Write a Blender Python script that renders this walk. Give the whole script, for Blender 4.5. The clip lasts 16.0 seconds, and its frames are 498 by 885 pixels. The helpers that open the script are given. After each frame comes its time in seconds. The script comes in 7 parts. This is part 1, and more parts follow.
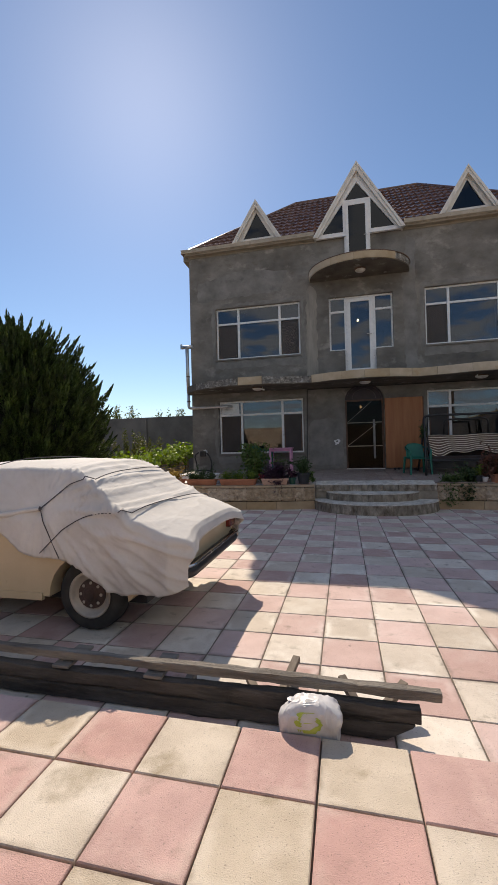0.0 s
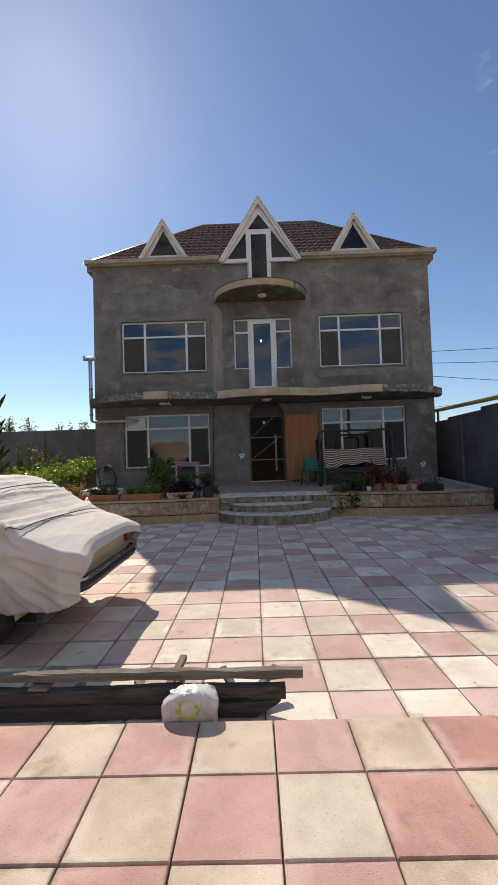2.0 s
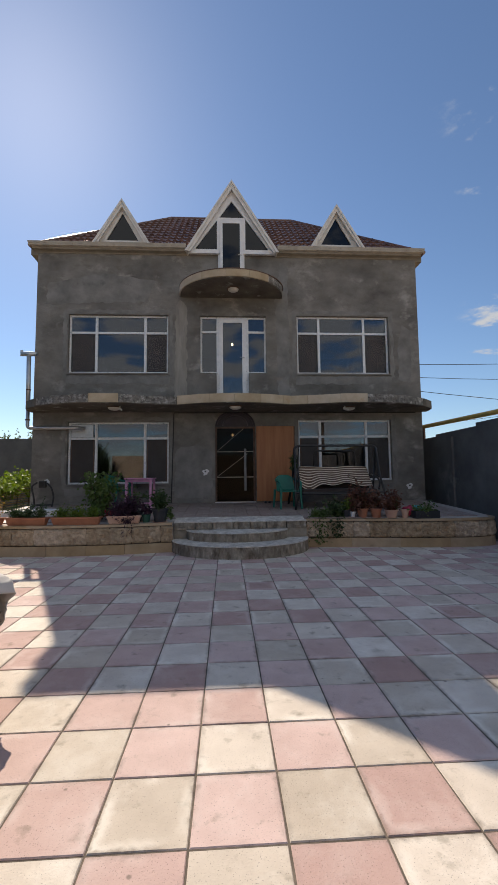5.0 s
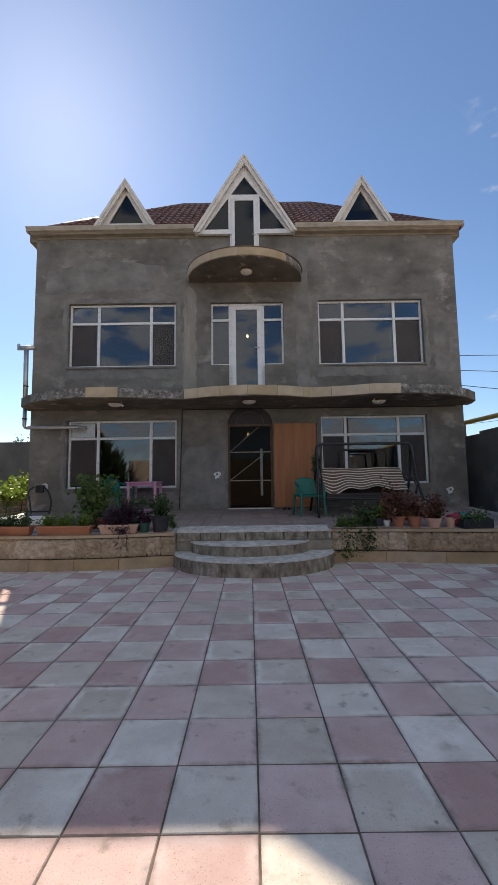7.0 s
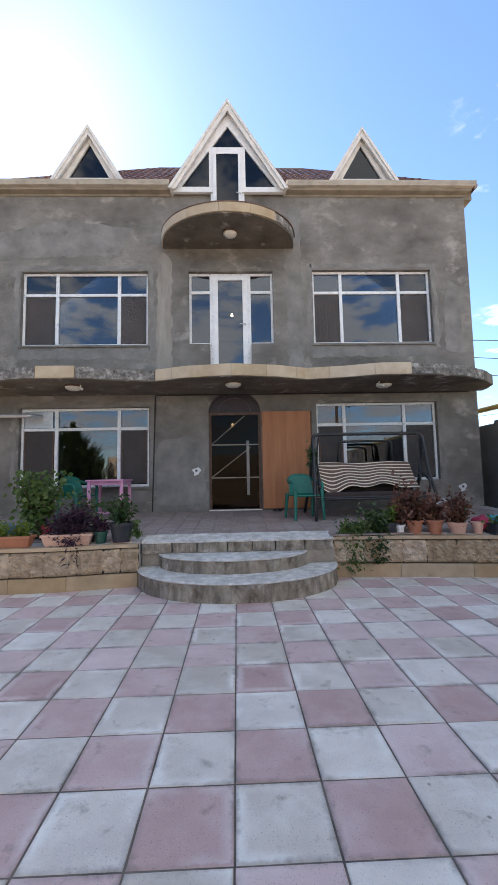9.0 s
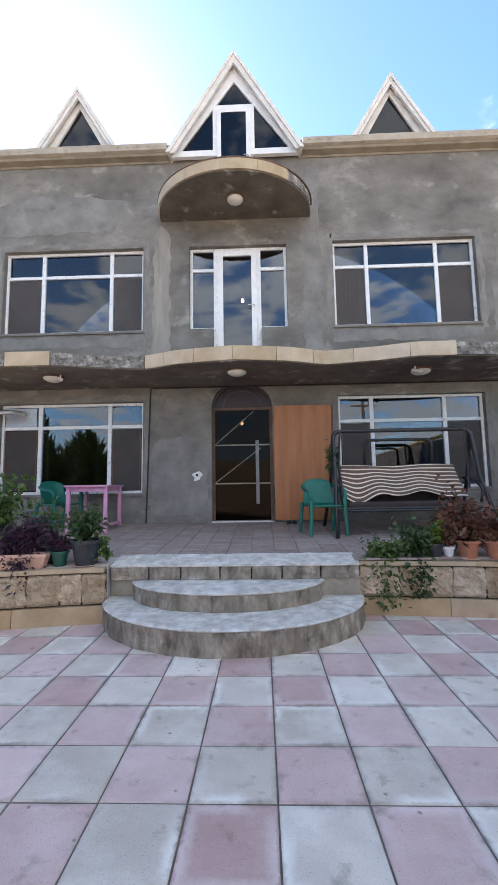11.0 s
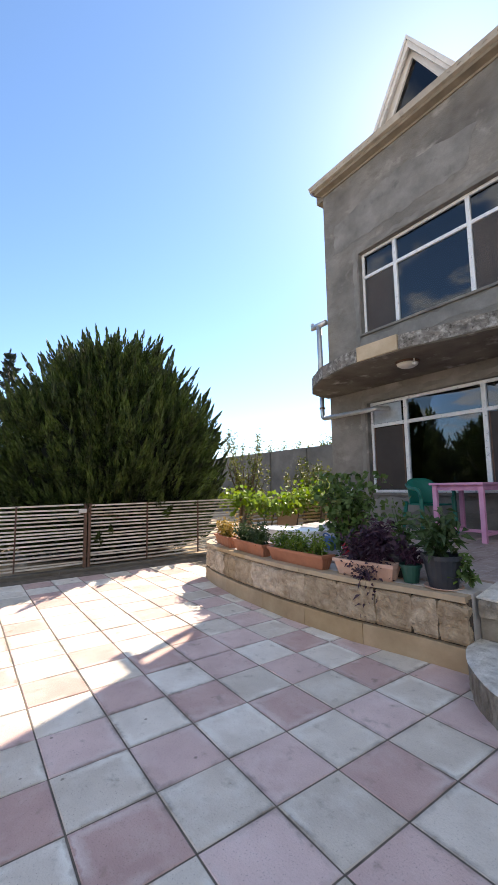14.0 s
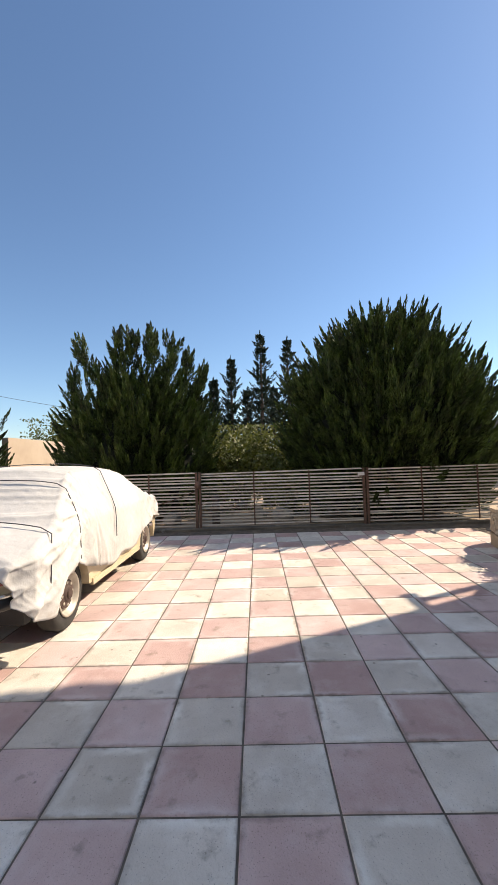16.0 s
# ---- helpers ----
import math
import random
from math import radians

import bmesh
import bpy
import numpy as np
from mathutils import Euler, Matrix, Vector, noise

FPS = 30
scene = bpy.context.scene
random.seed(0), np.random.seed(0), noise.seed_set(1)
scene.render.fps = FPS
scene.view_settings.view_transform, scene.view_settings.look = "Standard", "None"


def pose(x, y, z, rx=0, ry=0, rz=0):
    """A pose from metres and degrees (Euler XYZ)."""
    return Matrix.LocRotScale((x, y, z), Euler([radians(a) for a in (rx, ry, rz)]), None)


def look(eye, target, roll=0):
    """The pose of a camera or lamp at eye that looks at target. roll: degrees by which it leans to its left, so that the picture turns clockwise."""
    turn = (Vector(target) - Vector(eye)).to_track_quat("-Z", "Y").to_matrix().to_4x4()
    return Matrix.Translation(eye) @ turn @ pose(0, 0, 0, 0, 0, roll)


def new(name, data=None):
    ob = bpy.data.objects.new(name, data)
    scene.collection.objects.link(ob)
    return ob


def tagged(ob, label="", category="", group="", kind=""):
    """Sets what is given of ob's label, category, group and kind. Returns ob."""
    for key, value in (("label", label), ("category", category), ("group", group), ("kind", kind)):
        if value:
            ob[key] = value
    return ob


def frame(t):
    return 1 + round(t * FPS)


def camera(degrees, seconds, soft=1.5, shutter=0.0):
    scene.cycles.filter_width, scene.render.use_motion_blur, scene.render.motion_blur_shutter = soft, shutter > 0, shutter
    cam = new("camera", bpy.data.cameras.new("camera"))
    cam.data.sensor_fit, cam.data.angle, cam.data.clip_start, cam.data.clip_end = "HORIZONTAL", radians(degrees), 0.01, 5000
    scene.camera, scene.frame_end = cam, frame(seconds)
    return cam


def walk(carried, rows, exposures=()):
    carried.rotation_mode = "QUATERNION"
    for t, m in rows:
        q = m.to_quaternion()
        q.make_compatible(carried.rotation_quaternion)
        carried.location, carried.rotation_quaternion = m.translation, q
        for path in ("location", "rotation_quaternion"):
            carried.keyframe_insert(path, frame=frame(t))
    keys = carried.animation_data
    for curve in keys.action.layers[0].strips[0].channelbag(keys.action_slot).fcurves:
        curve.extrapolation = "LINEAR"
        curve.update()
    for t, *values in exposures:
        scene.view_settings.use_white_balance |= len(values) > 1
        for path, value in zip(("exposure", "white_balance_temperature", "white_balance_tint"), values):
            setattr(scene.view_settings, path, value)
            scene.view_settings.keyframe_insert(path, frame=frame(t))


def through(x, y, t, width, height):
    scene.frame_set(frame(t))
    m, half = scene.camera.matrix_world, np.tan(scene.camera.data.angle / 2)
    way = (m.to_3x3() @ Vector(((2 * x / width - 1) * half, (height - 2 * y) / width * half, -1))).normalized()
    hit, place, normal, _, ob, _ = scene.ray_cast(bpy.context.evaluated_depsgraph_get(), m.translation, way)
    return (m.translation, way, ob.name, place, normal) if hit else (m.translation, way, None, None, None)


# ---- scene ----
cam = camera(63.0, 16.0, 0.75)
PATH = [
    (0, (0.59, -12.489, 1.461), (0.135, -10.541, 1.485), -1.4),
    (0.5, (0.64, -12.601, 1.464), (0.361, -10.621, 1.501), -1.4),
    (1, (0.783, -12.722, 1.446), (0.636, -10.728, 1.501), -1.5),
    (1.5, (0.855, -12.805, 1.458), (0.784, -10.808, 1.527), -1.6),
    (2, (0.784, -12.736, 1.462), (0.76, -10.738, 1.542), -1.8),
    (2.5, (0.682, -12.586, 1.458), (0.694, -10.589, 1.551), -1.8),
    (3, (0.708, -12.317, 1.441), (0.752, -10.32, 1.547), -1.6),
    (3.5, (0.753, -12.0, 1.475), (0.833, -10.005, 1.594), -1.4),
    (4, (0.796, -11.629, 1.475), (0.914, -9.637, 1.609), -1.1),
    (4.2, (0.815, -11.505, 1.461), (0.948, -9.515, 1.605), -0.7),
    (6.5, (1.197, -10.251, 1.471), (1.215, -8.259, 1.646), -0.6),
    (7, (1.18, -9.91, 1.406), (1.179, -7.919, 1.595), -0.8),
    (7.5, (1.206, -9.553, 1.399), (1.209, -7.562, 1.591), -1.0),
    (8, (1.21, -9.171, 1.403), (1.233, -7.18, 1.586), -1.2),
    (8.5, (1.202, -8.807, 1.406), (1.252, -6.815, 1.582), -1.3),
    (8.7, (1.207, -8.704, 1.401), (1.27, -6.712, 1.576), -1.1),
    (10.8, (1.534, -7.399, 1.405), (1.524, -5.409, 1.603), -1.0),
    (11, (1.557, -7.277, 1.393), (1.495, -5.289, 1.6), -0.9),
    (11.5, (1.574, -7.002, 1.412), (1.339, -5.027, 1.626), -0.8),
    (12, (1.593, -6.772, 1.416), (1.139, -4.837, 1.637), -0.6),
    (12.5, (1.6, -6.555, 1.433), (0.905, -4.693, 1.657), -0.5),
    (13, (1.514, -6.357, 1.422), (0.499, -4.649, 1.65), -0.7),
    (13.5, (1.454, -6.243, 1.435), (0.124, -4.767, 1.662), -0.7),
    (14, (1.561, -6.166, 1.425), (-0.061, -5.016, 1.638), -0.9),
    (14.5, (1.696, -6.154, 1.416), (-0.124, -5.345, 1.602), -0.9),
    (15, (1.812, -6.232, 1.408), (-0.13, -5.775, 1.553), -1.4),
    (15.5, (1.97, -6.392, 1.393), (-0.02, -6.232, 1.5), -1.5),
    (16, (2.053, -6.425, 1.401), (0.055, -6.463, 1.481), -1.8),
]
EXPOSURE = [(0.0, 0.1, 6500, 10), (4.2, 0.1, 6500, 10), (6.5, 0.25, 6500, 10), (7.5, 0.75, 6450, 10), (8.5, 1.25, 6400, 10), (11.0, 1.75, 6200, 9), (12.5, 1.8, 6200, 9), (13.5, 1.5, 6300, 9), (14.5, 1.05, 6500, 9), (15.2, 0.75, 6600, 9), (16.0, 0.6, 6600, 9)]
walk(cam, [(t, look(eye, target, roll)) for t, eye, target, roll in PATH], EXPOSURE)

# ---- daylight ----
SUN_EL, SUN_AZ = radians(41.75), radians(26.5)      # azimuth from +y towards -x
world = bpy.data.worlds.new("sky")
scene.world = world
world.use_nodes = True
wn = world.node_tree.nodes
sky = wn.new("ShaderNodeTexSky")
sky.sky_type, sky.sun_disc = "NISHITA", False
sky.sun_elevation, sky.sun_rotation = SUN_EL, -SUN_AZ
sky.air_density, sky.dust_density, sky.ozone_density = 1.0, 0.2, 4.0
wn["Background"].inputs["Strength"].default_value = 0.11


def scattered_clouds():
    """Fair-weather clouds on a flat layer, thickening towards the south-east and thinning out over the house and the garden."""
    link = world.node_tree.links.new

    def calc(op, a, b=0.0, c=0.0):
        k = wn.new("ShaderNodeMath")
        k.operation = op
        for src, sock in ((a, 0), (b, 1), (c, 2)):
            if isinstance(src, (int, float)):
                k.inputs[sock].default_value = src
            else:
                link(src, k.inputs[sock])
        return k.outputs[0]

    def step(src, lo, hi):
        k = wn.new("ShaderNodeMapRange")
        k.interpolation_type = "SMOOTHSTEP"
        link(src, k.inputs["Value"])
        for val, sock in ((lo, "From Min"), (hi, "From Max")):
            if isinstance(val, (int, float)):
                k.inputs[sock].default_value = val
            else:
                link(val, k.inputs[sock])
        return k.outputs["Result"]

    axes, flat, tex, mix = wn.new("ShaderNodeSeparateXYZ"), wn.new("ShaderNodeCombineXYZ"), wn.new("ShaderNodeTexNoise"), wn.new("ShaderNodeMix")
    link(wn.new("ShaderNodeTexCoord").outputs["Generated"], axes.inputs[0])
    x, y, z = axes.outputs
    height = calc("MAXIMUM", calc("ADD", z, 0.12), 0.05)
    link(calc("DIVIDE", x, height), flat.inputs[0])
    link(calc("DIVIDE", y, height), flat.inputs[1])
    link(flat.outputs[0], tex.inputs["Vector"])
    tex.inputs["Scale"].default_value, tex.inputs["Detail"].default_value, tex.inputs["Roughness"].default_value = 2.6, 9.0, 0.58
    cover = step(calc("SUBTRACT", calc("MULTIPLY", x, 0.8), calc("MULTIPLY", y, 0.6)), -0.12, 0.36)
    low = calc("SUBTRACT", 0.57, calc("MULTIPLY", cover, 0.14))
    cloud = calc("MULTIPLY", step(tex.outputs["Fac"], low, calc("ADD", low, 0.1)), calc("MULTIPLY", step(z, 0.02, 0.12), step(cover, 0.0, 0.05)))
    mix.data_type = "RGBA"
    link(cloud, mix.inputs[0])
    link(sky.outputs["Color"], mix.inputs[6])
    mix.inputs[7].default_value = (4.8, 4.9, 5.1, 1)
    link(mix.outputs[2], wn["Background"].inputs["Color"])


scattered_clouds()
sun = new("sun", bpy.data.lights.new("sun", "SUN"))
sun.data.energy, sun.data.angle, sun.data.color = 5.0, radians(0.5), (1.0, 0.84, 0.66)
sun.matrix_world = look((-10, 30, 30), (-10 + math.sin(SUN_AZ) * math.cos(SUN_EL), 30 - math.cos(SUN_AZ) * math.cos(SUN_EL), 30 - math.sin(SUN_EL)))

# ---- materials ----
def srgb(r, g, b):
    return tuple(((c / 255) / 12.92 if c < 10 else ((c / 255 + 0.055) / 1.055) ** 2.4) for c in (r, g, b)) + (1,)


def surface(name, dark, light, scale=3.0, rough=0.8, bump=0.2, grain=60.0, metal=0.0, stretch=(1, 1, 1), spot=None, spot_scale=9.0,
            spot_amount=0.62, vary=0.0, gloss_noise=0.08, local=False, detail=6.0, coat=0.0, depth=0.01, bloom=None, bloom_scale=2.2, pits=0.66):
    """A procedural surface: two colours mixed by coarse and fine noise, optional stains, relief, and variation from piece to piece."""
    m = bpy.data.materials.new(name)
    m.use_nodes = True
    t = m.node_tree
    n, link = t.nodes, t.links.new
    b = n["Principled BSDF"]
    where = n.new("ShaderNodeTexCoord").outputs["Object"] if local else n.new("ShaderNodeNewGeometry").outputs["Position"]
    mapping = n.new("ShaderNodeMapping")
    mapping.inputs["Scale"].default_value = stretch
    link(where, mapping.inputs["Vector"])
    vec = mapping.outputs["Vector"]

    def noise_at(sc, det=detail, ro=0.6):
        k = n.new("ShaderNodeTexNoise")
        k.inputs["Scale"].default_value, k.inputs["Detail"].default_value, k.inputs["Roughness"].default_value = sc, det, ro
        link(vec, k.inputs["Vector"])
        return k.outputs["Fac"]

    def ramp(src, lo, hi):
        k = n.new("ShaderNodeMapRange")
        k.inputs["From Min"].default_value, k.inputs["From Max"].default_value = lo, hi
        link(src, k.inputs["Value"])
        return k.outputs["Result"]

    def mixed(fac, a, c, mode="MIX"):
        k = n.new("ShaderNodeMix")
        k.data_type, k.blend_type = "RGBA", mode
        for src, sock in ((fac, 0), (a, 6), (c, 7)):
            if isinstance(src, (float, int, tuple)):
                k.inputs[sock].default_value = src
            else:
                link(src, k.inputs[sock])
        return k.outputs[2]

    coarse, fine = noise_at(scale), noise_at(grain, 3)
    col = mixed(ramp(coarse, 0.32, 0.68), dark, light)
    col = mixed(ramp(fine, 0.2, 0.8), mixed(0.3, col, dark), col)
    if spot:
        col = mixed(ramp(noise_at(spot_scale), spot_amount, spot_amount + 0.12), col, spot)
    if bloom:
        col = mixed(ramp(noise_at(bloom_scale, 8.0, 0.7), 0.5, 0.72), col, bloom)
        col = mixed(ramp(noise_at(140.0, 2.0), pits, pits + 0.08), col, mixed(0.6, col, (0.1, 0.09, 0.08, 1)))
    if vary:
        info, geo, add = n.new("ShaderNodeObjectInfo"), n.new("ShaderNodeNewGeometry"), n.new("ShaderNodeMath")
        link(info.outputs["Random"], add.inputs[0])
        link(geo.outputs["Random Per Island"], add.inputs[1])
        wrap = n.new("ShaderNodeMath")
        wrap.operation = "FRACT"
        link(add.outputs[0], wrap.inputs[0])
        hsv = n.new("ShaderNodeHueSaturation")
        k = n.new("ShaderNodeMapRange")
        k.inputs["To Min"].default_value, k.inputs["To Max"].default_value = 1 - vary, 1 + vary
        link(wrap.outputs[0], k.inputs["Value"])
        link(k.outputs["Result"], hsv.inputs["Value"])
        k2 = n.new("ShaderNodeMapRange")
        k2.inputs["To Min"].default_value, k2.inputs["To Max"].default_value = 1.15, 0.8
        link(wrap.outputs[0], k2.inputs["Value"])
        link(k2.outputs["Result"], hsv.inputs["Saturation"])
        link(col, hsv.inputs["Color"])
        col = hsv.outputs["Color"]
    link(col, b.inputs["Base Color"])
    rr = n.new("ShaderNodeMapRange")
    rr.inputs["To Min"].default_value, rr.inputs["To Max"].default_value = max(0.02, rough - gloss_noise), min(1, rough + gloss_noise)
    link(coarse, rr.inputs["Value"])
    link(rr.outputs["Result"], b.inputs["Roughness"])
    b.inputs["Metallic"].default_value = metal
    b.inputs["Coat Weight"].default_value = coat
    if bump:
        bp, mixh = n.new("ShaderNodeBump"), n.new("ShaderNodeMath")
        bp.inputs["Strength"].default_value, bp.inputs["Distance"].default_value = bump, depth
        mixh.operation = "MULTIPLY_ADD"
        mixh.inputs[1].default_value = 0.5
        link(fine, mixh.inputs[0])
        link(coarse, mixh.inputs[2])
        link(mixh.outputs[0], bp.inputs["Height"])
        link(bp.outputs["Normal"], b.inputs["Normal"])
    return m


def glass(name, tint, gloss=1.0, rough=0.0, ior=1.5):
    m = bpy.data.materials.new(name)
    m.use_nodes = True
    t = m.node_tree
    n, link = t.nodes, t.links.new
    n.remove(n["Principled BSDF"])
    clear, mirror, mix, fres = n.new("ShaderNodeBsdfTransparent"), n.new("ShaderNodeBsdfGlossy"), n.new("ShaderNodeMixShader"), n.new("ShaderNodeFresnel")
    clear.inputs["Color"].default_value = tint
    mirror.inputs["Roughness"].default_value = rough
    fres.inputs["IOR"].default_value = ior
    link(fres.outputs[0], mix.inputs[0])
    link(clear.outputs[0], mix.inputs[1])
    link(mirror.outputs[0], mix.inputs[2])
    link(mix.outputs[0], n["Material Output"].inputs["Surface"])
    return m


def leaf(name, dark, light, scale=2.0, rough=0.55, through=0.25, vary=0.25):
    """Foliage: colours by clump and by leaf, some light through the blade."""
    m = surface(name, dark, light, scale, rough, 0.0, 30.0, vary=vary)
    n, link = m.node_tree.nodes, m.node_tree.links.new
    b = n["Principled BSDF"]
    tr, mix = n.new("ShaderNodeBsdfTranslucent"), n.new("ShaderNodeMixShader")
    link(b.inputs["Base Color"].links[0].from_socket, tr.inputs["Color"])
    mix.inputs[0].default_value = through
    link(b.outputs[0], mix.inputs[1])
    link(tr.outputs[0], mix.inputs[2])
    link(mix.outputs[0], n["Material Output"].inputs["Surface"])
    return m


def glow(name, colour, strength):
    m = bpy.data.materials.new(name)
    m.use_nodes = True
    b = m.node_tree.nodes["Principled BSDF"]
    b.inputs["Base Color"].default_value = colour
    b.inputs["Emission Color"].default_value, b.inputs["Emission Strength"].default_value = colour, strength
    return m


PLASTER = surface("grey_cement_plaster", (0.1, 0.093, 0.084, 1), (0.315, 0.3, 0.272, 1), 0.85, 0.93, 0.8, 38, stretch=(1.0, 1.0, 1.4), spot=(0.35, 0.333, 0.3, 1), spot_scale=1.35, spot_amount=0.56, depth=0.03, detail=10.0, bloom=(0.15, 0.135, 0.115, 1), bloom_scale=2.6, pits=0.7)
CONCRETE = surface("rough_concrete", (0.2, 0.175, 0.14, 1), (0.42, 0.39, 0.33, 1), 3.5, 0.92, 1.0, 45, spot=(0.16, 0.14, 0.12, 1), spot_scale=4, spot_amount=0.6, depth=0.02)
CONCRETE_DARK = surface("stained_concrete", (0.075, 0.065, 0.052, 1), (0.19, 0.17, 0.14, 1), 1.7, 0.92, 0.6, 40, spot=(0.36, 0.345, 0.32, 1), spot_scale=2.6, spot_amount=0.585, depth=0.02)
STEP_TOP = surface("pale_worn_screed", (0.4, 0.375, 0.33, 1), (0.78, 0.75, 0.69, 1), 9, 0.85, 0.8, 60, spot=(0.3, 0.27, 0.23, 1), spot_scale=16, spot_amount=0.61, depth=0.03, bloom=(0.85, 0.82, 0.76, 1), bloom_scale=4.0, pits=0.7)
BOUNDARY = surface("boundary_wall_render", (0.1, 0.098, 0.095, 1), (0.2, 0.195, 0.185, 1), 1.0, 0.95, 0.4, 40, spot=(0.26, 0.25, 0.23, 1), spot_scale=1.2, spot_amount=0.62)
BEIGE_WALL = surface("beige_render", (0.42, 0.33, 0.24, 1), (0.55, 0.45, 0.34, 1), 0.8, 0.95, 0.2, 40)
BED_JOINT = surface("dark_wall_joint", (0.05, 0.04, 0.032, 1), (0.11, 0.09, 0.07, 1), 12, 0.98, 0.5, 70)
LIMESTONE = surface("rock_faced_limestone", (0.3, 0.22, 0.145, 1), (0.64, 0.52, 0.37, 1), 9, 0.9, 1.0, 34, vary=0.2, spot=(0.28, 0.19, 0.11, 1), spot_scale=7, spot_amount=0.6, depth=0.05)
PLINTH = surface("sawn_sandstone", (0.34, 0.25, 0.15, 1), (0.5, 0.385, 0.25, 1), 3, 0.88, 0.25, 70, vary=0.08, spot=(0.3, 0.22, 0.14, 1), spot_scale=5, spot_amount=0.62)
CLAD = surface("cut_stone_cladding", (0.4, 0.31, 0.2, 1), (0.56, 0.47, 0.34, 1), 2.5, 0.85, 0.2, 60, vary=0.16, spot=(0.4, 0.25, 0.11, 1), spot_scale=3, spot_amount=0.64)
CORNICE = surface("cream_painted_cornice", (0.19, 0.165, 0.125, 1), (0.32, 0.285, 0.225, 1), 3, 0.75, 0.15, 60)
FASCIA = surface("white_painted_fascia", (0.62, 0.605, 0.57, 1), (0.8, 0.785, 0.75, 1), 4, 0.6, 0.12, 70, spot=(0.45, 0.4, 0.33, 1), spot_scale=6, spot_amount=0.66)
PVC = surface("white_plastic_frame", (0.72, 0.73, 0.74, 1), (0.84, 0.85, 0.86, 1), 8, 0.35, 0.05, 90)
PVC_FILM = surface("white_frame_peeling_film", (0.66, 0.68, 0.7, 1), (0.84, 0.85, 0.86, 1), 10, 0.4, 0.2, 60, spot=(0.2, 0.21, 0.23, 1), spot_scale=26, spot_amount=0.6)
GLASS = glass("window_glass", (0.5, 0.55, 0.62, 1), ior=1.9)
GLASS_DOOR = glass("dim_door_glass", (0.13, 0.13, 0.14, 1), ior=1.2)
SCREEN = surface("brown_insect_screen", (0.028, 0.023, 0.021, 1), (0.05, 0.042, 0.04, 1), 3, 0.6, 0.1, 200)
SCREEN_UP = surface("dusty_insect_screen", (0.07, 0.06, 0.056, 1), (0.12, 0.105, 0.098, 1), 2, 0.7, 0.1, 200)
mesh_mix, mesh_gap = SCREEN_UP.node_tree.nodes.new("ShaderNodeMixShader"), SCREEN_UP.node_tree.nodes.new("ShaderNodeBsdfTransparent")
mesh_mix.inputs[0].default_value = 0.4
for src, sock in ((SCREEN_UP.node_tree.nodes["Principled BSDF"].outputs[0], mesh_mix.inputs[1]), (mesh_gap.outputs[0], mesh_mix.inputs[2]), (mesh_mix.outputs[0], SCREEN_UP.node_tree.nodes["Material Output"].inputs["Surface"])):
    SCREEN_UP.node_tree.links.new(src, sock)
PLASTER_NEW = surface("newer_plaster_band", (0.15, 0.145, 0.135, 1), (0.29, 0.28, 0.262, 1), 2.2, 0.93, 0.4, 50, spot=(0.14, 0.135, 0.13, 1), spot_scale=3, spot_amount=0.6, depth=0.02)
PLASTER_RUN = surface("yellowed_plaster_run", (0.22, 0.205, 0.18, 1), (0.38, 0.355, 0.31, 1), 1.6, 0.93, 0.4, 50, stretch=(3, 3, 0.5), spot=(0.2, 0.19, 0.18, 1), spot_scale=1.2, spot_amount=0.52, depth=0.02)
GLASS_DARK = glass("tinted_glass", (0.07, 0.08, 0.12, 1), ior=1.6)
ROOM = surface("bare_room_wall", (0.1, 0.085, 0.07, 1), (0.16, 0.14, 0.12, 1), 1, 0.95, 0.1)
ROOF = surface("brown_metal_tile", (0.11, 0.062, 0.052, 1), (0.21, 0.125, 0.108, 1), 5, 0.28, 0.04, 50, gloss_noise=0.06, spot=(0.26, 0.17, 0.14, 1), spot_scale=8, spot_amount=0.62)
GROUND = surface("dry_garden_soil", (0.3, 0.22, 0.15, 1), (0.5, 0.4, 0.29, 1), 0.9, 0.97, 0.8, 14, spot=(0.16, 0.14, 0.07, 1), spot_scale=1.3, spot_amount=0.58, depth=0.04)
JOINT = surface("tile_joint_dirt", (0.07, 0.058, 0.047, 1), (0.2, 0.165, 0.13, 1), 7, 0.98, 0.5, 70)
TILE_PINK = surface("pink_concrete_tile", (0.48, 0.335, 0.305, 1), (0.62, 0.46, 0.425, 1), 2.6, 0.8, 0.45, 90, vary=0.16, spot=(0.33, 0.25, 0.21, 1), spot_scale=7, spot_amount=0.6, bloom=(0.62, 0.495, 0.465, 1), pits=0.62)
TILE_CREAM = surface("cream_concrete_tile", (0.54, 0.48, 0.41, 1), (0.71, 0.645, 0.56, 1), 2.6, 0.8, 0.45, 90, vary=0.16, spot=(0.36, 0.32, 0.26, 1), spot_scale=7, spot_amount=0.59, bloom=(0.75, 0.71, 0.64, 1), pits=0.63)
TILE_PINK_ROUGH = surface("pebbled_pink_tile", (0.44, 0.27, 0.24, 1), (0.67, 0.43, 0.39, 1), 2.4, 0.8, 0.8, 210, vary=0.08, spot=(0.33, 0.23, 0.18, 1), spot_scale=2.6, spot_amount=0.56, bloom=(0.64, 0.45, 0.4, 1), pits=0.63)
